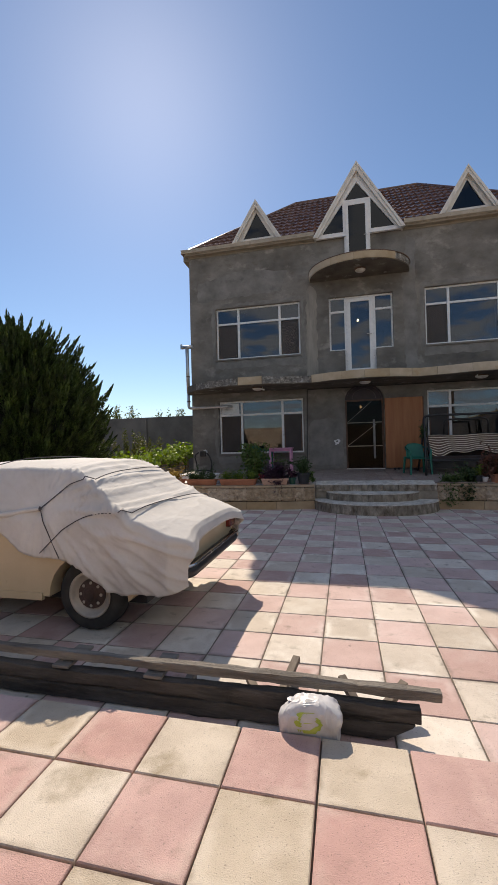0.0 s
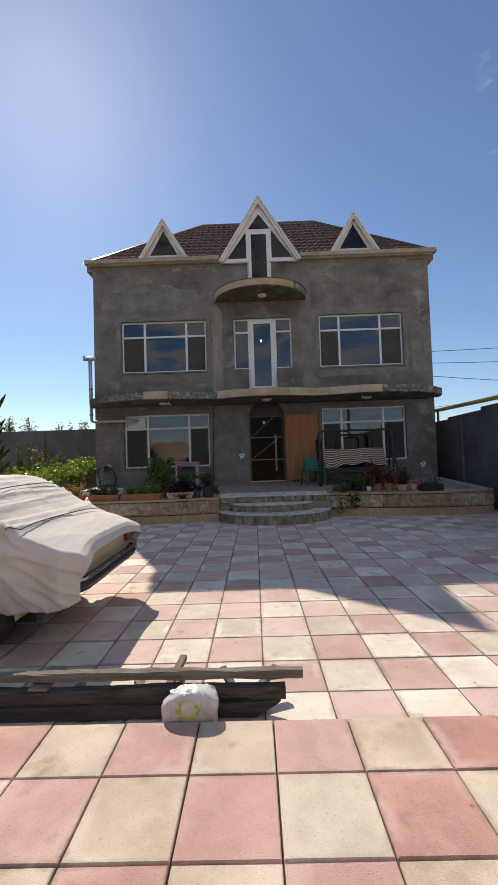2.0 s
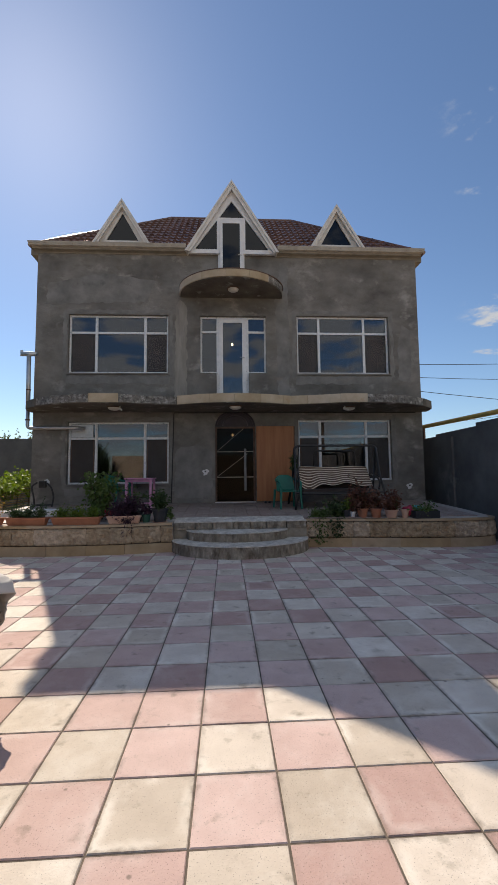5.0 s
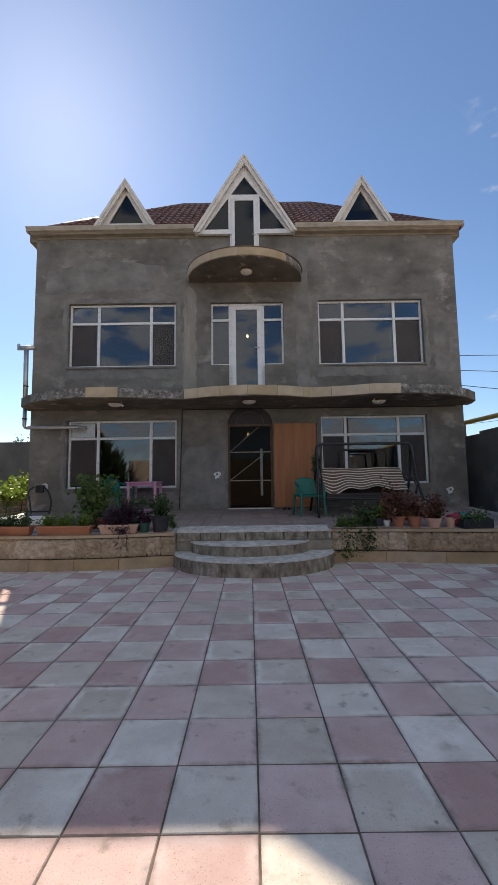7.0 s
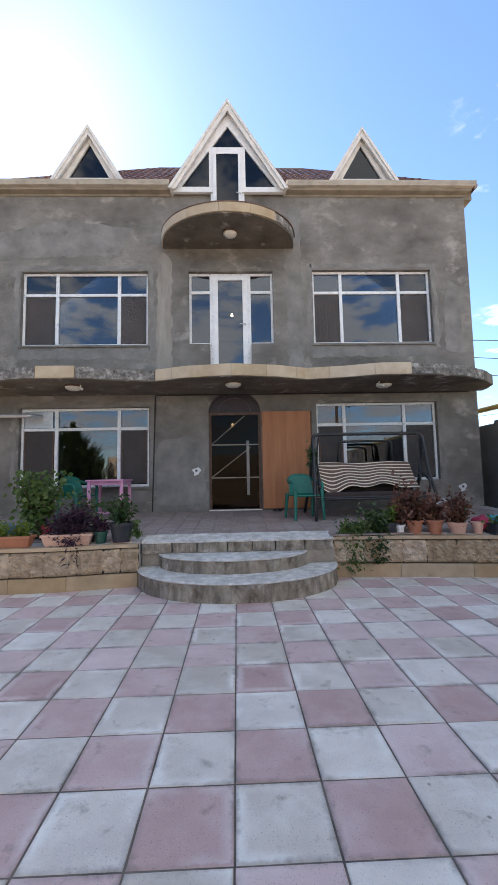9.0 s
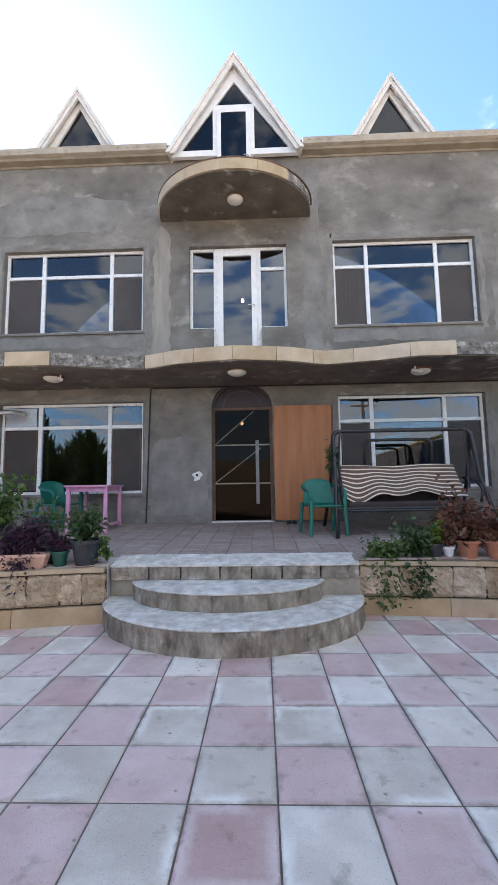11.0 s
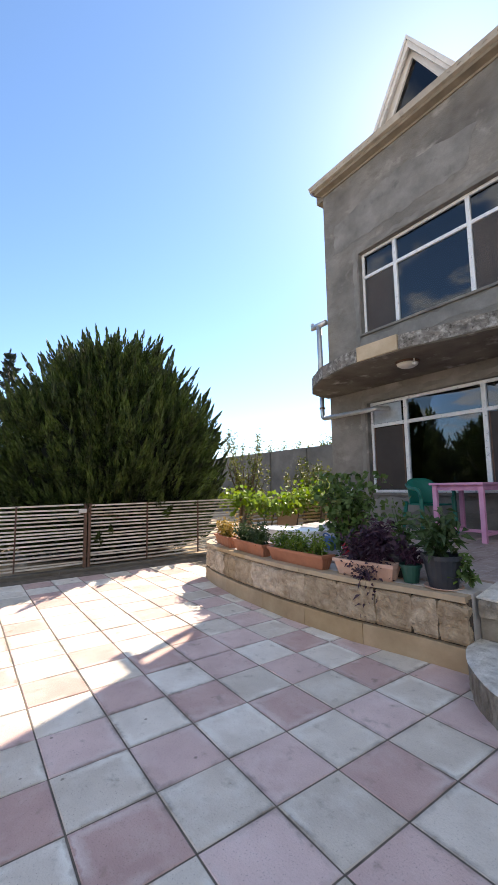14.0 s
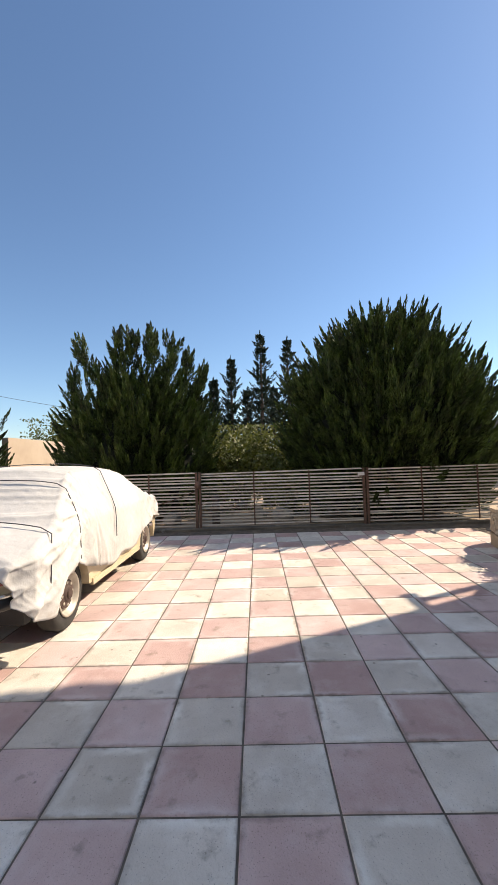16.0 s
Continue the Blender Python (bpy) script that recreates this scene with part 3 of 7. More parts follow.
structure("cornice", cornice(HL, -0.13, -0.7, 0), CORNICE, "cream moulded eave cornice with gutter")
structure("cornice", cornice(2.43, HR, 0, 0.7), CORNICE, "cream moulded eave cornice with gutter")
structure("gutter", cornice(HL, -0.13, -0.7, 0, True), GUTTER, "dull cream gutter along the eave")
structure("gutter", cornice(2.43, HR, 0, 0.7, True), GUTTER, "dull cream gutter along the eave")
for x, sgn in ((HL, -1), (HR, 1)):
    bm = bmesh.new()
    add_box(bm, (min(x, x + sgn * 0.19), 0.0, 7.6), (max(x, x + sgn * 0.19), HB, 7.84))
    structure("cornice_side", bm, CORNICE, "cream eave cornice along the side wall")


def dormer(name, cx, half, base, apex, in_half, in_base, in_apex, front, back, label, door=None):
    """A steep triangular gable: white barge boards, recessed triangular glazing, little roof planes."""
    d = thing(name, label, "", kind="structure")
    w = 0.1 if half < 1 else 0.12
    slope = (apex - base) / half
    # barge boards
    for s in (-1, 1):
        foot, top = Vector((cx + s * half, 0, base)), Vector((cx, 0, apex))
        drop = w * math.sqrt(1 + slope * slope)
        out = [(foot.x, base), (cx, apex), (cx, apex - drop), (cx + s * (half - drop / slope), base)]
        part("barge_board", prism(out, front, front + 0.05, "y"), FASCIA, d)
        out2 = [(foot.x + s * 0.02, base), (cx, apex + 0.03), (cx, apex - 0.05), (foot.x - s * 0.06, base)]
        part("roof_edge", prism(out2, front - 0.03, front - 0.002, "y"), FASCIA, d)
        # sloped soffit returning to the glazing, and the roof plane running back
        out3 = [(cx + s * (half - 0.02), base), (cx, apex - 0.02), (cx, apex - 0.07), (cx + s * (half - 0.06), base)]
        part("dormer_soffit", prism(out3, front + 0.05, 0.12, "y"), FASCIA, d)
        part("dormer_roof", prism([(cx + s * (half - 0.005), base), (cx, apex + 0.015), (cx, apex - 0.015), (cx + s * (half - 0.03), base)], 0.122, back, "y"), ROOF, d)
    # white triangular infill with a glazed opening
    y0, y1 = -0.13, -0.05
    il, ir, ia = (cx - in_half, in_base), (cx + in_half, in_base), (cx, in_apex)
    drop = 0.03
    ol, orr, oa = (cx - half + 0.04, base + 0.01), (cx + half - 0.04, base + 0.01), (cx, apex - 0.075)
    bm = bmesh.new()
    for quad in ((ol, oa, ia, il), (oa, orr, ir, ia), (orr, ol, il, ir)):
        add_prism(bm, list(quad), y0, y1, "y")
    part("gable_frame", bm, PVC if door else FASCIA, d)
    if not door:
        part("pane", prism([il, ir, ia], -0.09, -0.08, "y"), GLASS_DARK, d).visible_shadow = False
    # Added dark sheet behind the panes: hides the roof slope, keeps the loft dark.
    part("loft_lining", prism([ol, orr, oa], 0.3, 0.32, "y"), ROOM, d)
    return d, slope


dormer("dormer_1", -1.885, 0.76, 7.85, 9.1, 0.44, 7.99, 8.78, -0.24, 1.6, "white-trimmed triangular dormer with dark glass")
dormer("dormer_2", 4.13, 0.76, 7.85, 9.1, 0.44, 7.99, 8.78, -0.24, 1.6, "white-trimmed triangular dormer with dark glass")
gable, gs = dormer("gable_1", 1.15, 1.29, 7.66, 9.73, 1.04, 7.79, 9.22, -0.25, 2.6, "large white-trimmed triangular gable with glazed door", True)
GX = 1.15
hgt = lambda x: 9.22 - abs(x - GX) * (9.22 - 7.79) / 1.04
for x0, x1 in ((GD[0] - 0.03, GD[0] + 0.06), (GD[1] - 0.06, GD[1] + 0.03)):
    part("mullion", box((x0, -0.135, 7.79), (x1, -0.045, 8.72)), PVC, gable)
part("transom", box((GD[0] + 0.061, -0.137, 8.64), (GD[1] - 0.061, -0.045, 8.72)), PVC, gable)
for pts in ([(GX - 1.04, 7.79), (GD[0] - 0.03, 7.79), (GD[0] - 0.03, hgt(GD[0] - 0.03))], [(GX + 1.04, 7.79), (GD[1] + 0.03, 7.79), (GD[1] + 0.03, hgt(GD[1] + 0.03))],
            [(GD[0] + 0.0, 8.72), (GD[1] - 0.0, 8.72), (GX, 9.21)], [(GD[0] + 0.06, 7.7), (GD[1] - 0.06, 7.7), (GD[1] - 0.06, 8.64), (GD[0] + 0.06, 8.64)]):
    part("pane", prism(pts, -0.09, -0.08, "y"), GLASS_DARK, gable).visible_shadow = False
bm = bmesh.new()
for lo, hi in (((GD[0], -0.1, 6.66), (GD[0] + 0.09, 0.0, 7.79)), ((GD[1] - 0.09, -0.1, 6.66), (GD[1], 0.0, 7.79)), ((GD[0] + 0.09, -0.1, 6.66), (GD[1] - 0.09, 0.0, 6.8))):
    add_box(bm, lo, hi)
part("door_frame", bm, PVC, gable)
bm = bmesh.new()
for lo, hi in (((GD[0] + 0.05, -0.17, 6.68), (GD[0] + 0.13, -0.139, 8.62)), ((GD[1] - 0.13, -0.17, 6.68), (GD[1] - 0.05, -0.139, 8.62)),
               ((GD[0] + 0.13, -0.17, 6.68), (GD[1] - 0.13, -0.139, 6.8)), ((GD[0] + 0.13, -0.17, 8.54), (GD[1] - 0.13, -0.139, 8.62))):
    add_box(bm, lo, hi, None, 0.005)
part("door_leaf", bm, PVC, gable)
part("door_pane", box((GD[0] + 0.13, -0.158, 6.8), (GD[1] - 0.13, -0.15, 8.54)), GLASS_DARK, gable).visible_shadow = False
part("door_handle", tube(bend([(1.41, -0.168, 7.6), (1.41, -0.21, 7.6), (1.32, -0.21, 7.6)], 0.02), 0.009), GALV, gable, "chrome handle")


# ---- windows ----
def sash(w, hinge, free, z0, z1, y, swing):
    """A white casement standing ajar inside the window, hung on its outer edge."""
    wide, side = abs(free - hinge), 1 if free > hinge else -1
    bm = bmesh.new()
    for lo, hi in (((0, 0, 0), (0.05, 0.05, z1 - z0)), ((wide - 0.05, 0, 0), (wide, 0.05, z1 - z0)), ((0.05, 0, 0), (wide - 0.05, 0.05, 0.05)), ((0.05, 0, z1 - z0 - 0.05), (wide - 0.05, 0.05, z1 - z0))):
        add_box(bm, lo, hi, None, 0.005)
    for v in bm.verts:
        a = math.radians(swing)
        v.co = Vector((hinge + side * (v.co.x * math.cos(a) - v.co.y * math.sin(a)), y + v.co.x * math.sin(a) + v.co.y * math.cos(a), z0 + v.co.z))
    bmesh.ops.recalc_face_normals(bm, faces=bm.faces)
    part("sash", bm, PVC, w, "white inner casement ajar")


def window(name, o, bars, transom, label, film=True, y=0.1, ajar=()):
    """A framed window: outer frame, mullions, transom and one pane to each field."""
    x0, x1, z0, z1 = o
    w = thing(name, label, "", kind="structure")
    m = PVC_FILM if film else PVC
    d0, d1, f = y, y + 0.07, 0.05
    bm = bmesh.new()
    for lo, hi in (((x0, d0, z0), (x0 + f, d1, z1)), ((x1 - f, d0, z0), (x1, d1, z1)), ((x0 + f, d0, z0), (x1 - f, d1, z0 + f)), ((x0 + f, d0, z1 - f), (x1 - f, d1, z1))):
        add_box(bm, lo, hi, None, 0.006)
    part("frame", bm, m, w)
    for b in bars:
        part("mullion", box((b - 0.035, d0 - 0.004, z0 + f), (b + 0.035, d1, z1 - f), 0.006), m, w)
    xs = [x0 + f - 0.035] + list(bars) + [x1 - f + 0.035]
    for a, b in zip(xs, xs[1:]):
        part("transom", box((a + 0.035, d0 - 0.002, transom - 0.03), (b - 0.035, d1, transom + 0.03), 0.005), m, w)
        for k, (za, zb) in enumerate(((z0 + f, transom - 0.03), (transom + 0.03, z1 - f))):
            p = part("pane", box((a + 0.035, d0 + 0.03, za), (b - 0.035, d0 + 0.036, zb)), GLASS, w)
            p.visible_shadow = False
            edge = "left" if a < x0 + 0.2 else "right" if b > x1 - 0.2 else ""
            if k == 0 and edge in ajar:
                hinge, free = (a + 0.05, b - 0.05) if edge == "left" else (b - 0.05, a + 0.05)
                sash(w, hinge, free, za + 0.02, zb - 0.02, d1 + 0.01, 17)
                part("insect_screen", box((a + 0.04, d0 + 0.014, za + 0.008), (b - 0.04, d0 + 0.018, zb - 0.008)), SCREEN_UP, w)
            elif k == 0 and edge:
                part("insect_screen", box((a + 0.05, d0 + 0.014, za + 0.015), (b - 0.05, d0 + 0.018, zb - 0.015)), SCREEN, w)
                for q in (a + 0.05, b - 0.075):
                    part("screen_frame", box((q, d0 + 0.006, za + 0.01), (q + 0.02, d0 + 0.0135, zb - 0.01)), RUST, w)
    part("sill", box((x0 - 0.03, -0.03, z0 - 0.05), (x1 + 0.03, d0, z0 - 0.003), 0.008), PLASTER, w)
    return w


window("window_1", UL, (-2.6, -1.27), 5.44, "three-part white plastic window with a transom, upper floor", ajar=("left", "right"))
window("window_2", UR, (3.6, 4.9), 5.47, "three-part white plastic window with a transom, upper floor", ajar=("left", "right"))
w3 = window("window_3", LL, (-2.56, -1.25), 2.5, "three-part white plastic window with peeling film, ground floor")
window("window_4", LR, (3.57, 4.88), 2.52, "three-part white plastic window with peeling film, ground floor", ajar=("right",))
part("flue_plate", box((LL[0] + 0.06, 0.112, 2.535), (-2.6 - 0.045, 0.122, LL[3] - 0.06), 0.002), GALV, w3, "dull metal plate round the stove pipe")
w5 = thing("window_5", "white balcony door with sidelights, upper floor", "", kind="structure")
x0, x1, z0, z1 = UC
bm = bmesh.new()
for lo, hi in (((x0, 0.1, z0), (x0 + 0.05, 0.17, z1)), ((x1 - 0.05, 0.1, z0), (x1, 0.17, z1)), ((x0 + 0.05, 0.1, z1 - 0.05), (x1 - 0.05, 0.17, z1)),
               ((x0 + 0.05, 0.1, z0), (UCD[0], 0.17, z0 + 0.05)), ((UCD[1], 0.1, z0), (x1 - 0.05, 0.17, z0 + 0.05))):
    add_box(bm, lo, hi, None, 0.006)
part("frame", bm, PVC_FILM, w5)
for a in (UCD[0], UCD[1] - 0.08):
    part("mullion", box((a, 0.096, UCD[2]), (a + 0.08, 0.17, z1 - 0.05), 0.006), PVC_FILM, w5)
for a, b in ((x0 + 0.05, UCD[0]), (UCD[1], x1 - 0.05)):
    part("transom", box((a, 0.1, 5.46), (b, 0.17, 5.52), 0.005), PVC_FILM, w5)
    for za, zb in ((z0 + 0.05, 5.46), (5.52, z1 - 0.05)):
        part("pane", box((a, 0.13, za), (b, 0.136, zb)), GLASS, w5).visible_shadow = False
dx0, dx1 = UCD[0] + 0.08, UCD[1] - 0.08
bm = bmesh.new()
for lo, hi in (((dx0, 0.08, 3.46), (dx0 + 0.1, 0.15, 5.86)), ((dx1 - 0.1, 0.08, 3.46), (dx1, 0.15, 5.86)), ((dx0 + 0.1, 0.08, 5.76), (dx1 - 0.1, 0.15, 5.86)), ((dx0 + 0.1, 0.08, 3.46), (dx1 - 0.1, 0.15, 3.75))):
    add_box(bm, lo, hi, None, 0.006)
part("door_leaf", bm, PVC, w5)
part("door_pane", box((dx0 + 0.1, 0.11, 3.75), (dx1 - 0.1, 0.116, 5.76)), GLASS, w5).visible_shadow = False
part("door_handle", tube(bend([(dx1 - 0.05, 0.08, 4.75), (dx1 - 0.05, 0.02, 4.75), (dx1 - 0.17, 0.02, 4.75)], 0.02), 0.01), GALV, w5, "chrome lever handle")

# ---- ledge between the storeys and the little balcony ----
def wave_line():
    """Plan of the ledge's front: two side lobes and a bulge over the entrance, mirrored about its middle."""
    mid, keys = 1.0, [(0.0, -1.5), (0.75, -1.38), (1.4, -1.14), (2.0, -1.25), (2.7, -1.45), (3.6, -1.46), (4.3, -1.28), (4.9, -0.95), (5.28, -0.6), (5.4, -0.25), (5.42, 0.0)]
    half = []
    for (a, ya), (b, yb) in zip(keys, keys[1:]):
        for k in range(5):
            t = k / 5
            e = t * t * (3 - 2 * t)
            half.append((a + (b - a) * t, ya + (yb - ya) * (0.6 * t + 0.4 * e)))
    half.append(keys[-1])
    return [(1.17 - x, y) for x, y in half[::-1]] + [(1.17 + x, y) for x, y in half[1:]]


LEDGE = wave_line()
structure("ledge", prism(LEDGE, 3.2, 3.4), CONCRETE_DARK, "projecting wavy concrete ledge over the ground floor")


def strip_along(line, a, b, z0, z1, thick, off=0.0, step=0.12):
    """A band standing on the plan line between its parts a and b."""
    pts = [Vector((x, y)) for x, y in line]
    total = [0.0]
    for p, q in zip(pts, pts[1:]):
        total.append(total[-1] + (q - p).length)

    def at(d):
        for k in range(len(pts) - 1):
            if total[k + 1] >= d or k == len(pts) - 2:
                t = min(1, max(0, (d - total[k]) / (total[k + 1] - total[k])))
                tang = (pts[k + 1] - pts[k]).normalized()
                return pts[k].lerp(pts[k + 1], t), Vector((tang.y, -tang.x))
    n = max(2, int((b - a) / step) + 1)
    rows = [at(a + (b - a) * k / n) for k in range(n + 1)]
    outline = [tuple(p + nn * off) for p, nn in rows] + [tuple(p + nn * (off + thick)) for p, nn in rows[::-1]]
    return prism(outline, z0, z1), total[-1]


ledge_clad = thing("ledge_cladding", "cream stone slabs along the ledge's edge, some missing", "", kind="structure")
L = strip_along(LEDGE, 0, 1, 3.2, 3.4, 0.02)[1]
for a, b in ((2.72, 3.38), (4.78, 5.12), (5.14, 5.62), (5.64, 6.22), (6.24, 6.86), (6.88, 7.45), (7.47, 8.1), (8.12, 8.9), (8.92, 9.55)):
    part("slab", strip_along(LEDGE, a, b + 0.013, 3.215, 3.425, 0.03, 0.003)[0], CLAD, ledge_clad)
BALC = [(1.13 + 1.42 * math.cos(math.pi + math.pi * k / 40), 1.22 * math.sin(math.pi + math.pi * k / 40)) for k in range(41)]
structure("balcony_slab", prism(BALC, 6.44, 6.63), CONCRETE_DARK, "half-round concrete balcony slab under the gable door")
balc_clad = thing("balcony_cladding", "cream stone edging of the half-round balcony, one end broken off", "", kind="structure")
LB = strip_along(BALC, 0, 1, 0, 1, 0.02)[1]
for a, b in ((0.05, 0.62), (0.64, 1.25), (1.27, 1.9), (1.92, 2.5), (2.52, 3.05)):
    part("slab", strip_along(BALC, a, b + 0.015, 6.46, 6.645, 0.03, 0.003)[0], CLAD, balc_clad)
part("rim", strip_along(BALC, 0.05, LB - 0.05, 6.647, 6.668, 0.05, -0.01)[0], RUST, balc_clad, "thin rusty edge strip")

for a, b in ((1.2, 2.7), (3.4, 4.76), (9.57, L - 1.2)):
    bm = strip_along(LEDGE, a, b, 3.22, 3.405, 0.02, 0.002, 0.05)[0]
    bmesh.ops.subdivide_edges(bm, edges=[e for e in bm.edges if abs(e.verts[0].co.z - e.verts[1].co.z) > 0.1], cuts=4, use_grid_fill=True)
    bm.normal_update()
    for v in bm.verts:
        v.co += Vector((v.normal.x, v.normal.y, 0)) * 0.03 * max(0, noise.noise(v.co * 12)) + Vector((0, 0, 0.012 * noise.noise(v.co * 20)))
    part("mortar_bed", bm, MORTAR, ledge_clad, "rough bare mortar where slabs are missing")
bm = strip_along(BALC, 3.07, LB - 0.3, 6.47, 6.64, 0.02, 0.002, 0.05)[0]
bmesh.ops.subdivide_edges(bm, edges=[e for e in bm.edges if abs(e.verts[0].co.z - e.verts[1].co.z) > 0.1], cuts=4, use_grid_fill=True)
bm.normal_update()
for v in bm.verts:
    v.co += Vector((v.normal.x, v.normal.y, 0)) * 0.035 * max(0, noise.noise(v.co * 14))
part("mortar_bed", bm, MORTAR, balc_clad, "crumbling bare mortar")


# ---- plaster bands round the openings, runs below the balcony ----
def ragged(outline, name, mat, label, depth=0.005, seed=1):
    """A thin skim of plaster with a ragged edge."""
    r = random.Random(seed)
    pts = []
    for (xa, za), (xb, zb) in zip(outline, outline[1:] + outline[:1]):
        n = max(2, int(math.hypot(xb - xa, zb - za) / 0.12))
        pts += [(xa + (xb - xa) * k / n + r.uniform(-0.03, 0.03), za + (zb - za) * k / n + r.uniform(-0.03, 0.03)) for k in range(n)]
    return structure(name, prism(pts, -depth, -0.0005, "y"), mat, label)


k = 0
for (x0, x1, z0, z1) in (UL, UR, LL, LR):
    w = 0.13
    for o in ([(x0 - w, z0 - w), (x0 - 0.04, z0 - w), (x0 - 0.04, z1 + w), (x0 - w, z1 + w)], [(x1 + 0.04, z0 - w), (x1 + w, z0 - w), (x1 + w, z1 + w), (x1 + 0.04, z1 + w)],
              [(x0 - 0.035, z1 + 0.04), (x1 + 0.035, z1 + 0.04), (x1 + 0.035, z1 + w), (x0 - 0.035, z1 + w)], [(x0 - 0.035, z0 - 0.3), (x1 + 0.035, z0 - 0.3), (x1 + 0.035, z0 - 0.09), (x0 - 0.035, z0 - 0.09)]):
        ragged(o, "plaster_band", PLASTER_NEW, "ragged band of newer plaster round a window", 0.004, k)
        k += 1
ragged([(-0.45, 3.5), (-0.12, 3.5), (-0.1, 6.2), (-0.3, 6.35), (-0.42, 6.2)], "plaster_run", PLASTER_RUN, "yellowed plaster run below the balcony", 0.005, 41)
ragged([(2.4, 3.6), (2.74, 3.6), (2.72, 7.4), (2.5, 7.5), (2.36, 6.4)], "plaster_run", PLASTER_NEW, "pale plaster run below the balcony", 0.005, 42)
ragged([(5.85, 4.1), (6.2, 4.0), (6.25, 5.5), (6.0, 5.7), (5.85, 5.2)], "plaster_run", PLASTER_NEW, "pale repair patch in the plaster", 0.005, 43)
ragged([(-0.45, 0.9), (0.55, 0.85), (0.6, 2.1), (0.2, 2.3), (-0.4, 2.2)], "plaster_run", PLASTER_NEW, "paler plaster field beside the door", 0.004, 44)
ragged([(-3.95, 6.2), (-1.2, 6.3), (-1.0, 6.9), (-2.4, 7.1), (-3.9, 6.8)], "plaster_run", PLASTER_NEW, "pale repair patch in the plaster", 0.004, 45)

# ---- entrance ----
ARCH_PAINT = surface("dark_purple_brown_paint", (0.018, 0.012, 0.02, 1), (0.038, 0.026, 0.042, 1), 8, 0.5, 0.15, 60)
entry = thing("door_1", "dark glazed metal entrance door under an arched fanlight", "", kind="structure")
bm = bmesh.new()
x0, x1, z0, z1 = DOOR
for lo, hi in (((x0, 0.1, z0), (x0 + 0.05, 0.18, z1)), ((x1 - 0.05, 0.1, z0), (x1, 0.18, z1)), ((x0 + 0.05, 0.1, z1 - 0.05), (x1 - 0.05, 0.18, z1)), ((x0 + 0.05, 0.1, z0), (x1 - 0.05, 0.18, z0 + 0.03))):
    add_box(bm, lo, hi, None, 0.005)
part("door_frame", bm, RUST, entry)
part("threshold", box((x0 - 0.02, 0.0, z0 - 0.02), (x1 + 0.02, 0.1, z0 + 0.02), 0.006), FASCIA, entry)
part("door_pane", box((x0 + 0.05, 0.14, z0 + 0.03), (x1 - 0.05, 0.146, z1 - 0.05)), GLASS_DOOR, entry).visible_shadow = False
for za in (1.42, 2.12):
    part("glazing_bar", box((x0 + 0.05, 0.115, za - 0.012), (x1 - 0.05, 0.135, za + 0.012)), CONCRETE, entry)
for p, q in (((x0 + 0.06, 1.44), (x1 - 0.22, 2.06)), ((x0 + 0.06, 2.14), (x1 - 0.34, 2.74))):
    bm = bmesh.new()
    add_tube(bm, [(p[0], 0.125, p[1]), (q[0], 0.125, q[1])], 0.008, 6)
    part("diagonal_bar", bm, CONCRETE, entry)
part("pull_handle", box((x1 - 0.31, 0.07, 1.05), (x1 - 0.25, 0.1, 2.2), 0.008), surface("dull_brushed_steel", (0.16, 0.16, 0.165, 1), (0.25, 0.25, 0.255, 1), 8, 0.5, 0.1), entry, "tall brushed steel pull bar")
arc_in = [(ac + (aw - 0.05) * math.cos(math.pi * k / 20), ARCH[2] + (ah - 0.05) * math.sin(math.pi * k / 20)) for k in range(21)]
bm = bmesh.new()
for k in range(20):
    add_prism(bm, [arc[k], arc[k + 1], arc_in[k + 1], arc_in[k]], 0.08, 0.18, "y")
part("arch_frame", bm, ARCH_PAINT, entry, "dark purple-brown painted arch")
part("fanlight_panel", prism(arc_in, 0.14, 0.16, "y"), ARCH_PAINT, entry)
bm = tube([(ac + (aw * 0.62) * math.cos(math.pi * k / 16), 0.12, ARCH[2] + 0.03 + (ah * 0.62) * math.sin(math.pi * k / 16)) for k in range(17)], 0.014, 6)
part("fanlight_arc", bm, surface("worn_purple_grey_paint", (0.07, 0.06, 0.07, 1), (0.13, 0.115, 0.13, 1), 8, 0.5, 0.15, 60), entry)

# ---- porch, steps, raised beds ----
def deck_z(y):
    return 0.59 + 0.145 * (y + 2.8) / 2.8


BED_L = [(-4.42, -0.5), (-4.46, -2.2), (-4.4, -2.72), (-4.2, -2.92), (-3.7, -3.05), (-3.0, -3.15), (-2.0, -3.2), (-1.1, -3.15), (-0.5, -3.03), (-0.1, -2.98)]
BED_R = [(2.58, -2.74), (3.1, -2.78), (3.7, -2.84), (4.4, -2.95), (5.1, -3.05), (5.9, -3.06), (6.35, -2.96), (6.55, -2.75), (6.6, -2.0)]
inner = [(-4.3, 0.0)] + [(x + (0.1 if i < 3 else 0), y + (0.09 if i > 2 else 0)) for i, (x, y) in enumerate(BED_L)] + [(-0.1, -2.75), (2.58, -2.65)] + [(x - (0.1 if x > 6.5 else 0), y + 0.09) for x, y in BED_R] + [(6.5, 0.0)]
bm = prism(inner, -0.05, 0.5)
for v in bm.verts:
    if v.co.z > 0.2:
        v.co.z = deck_z(v.co.y) - 0.018
structure("porch_slab", bm, DECK_JOINT, "raised porch slab with pale grout between its tiles")


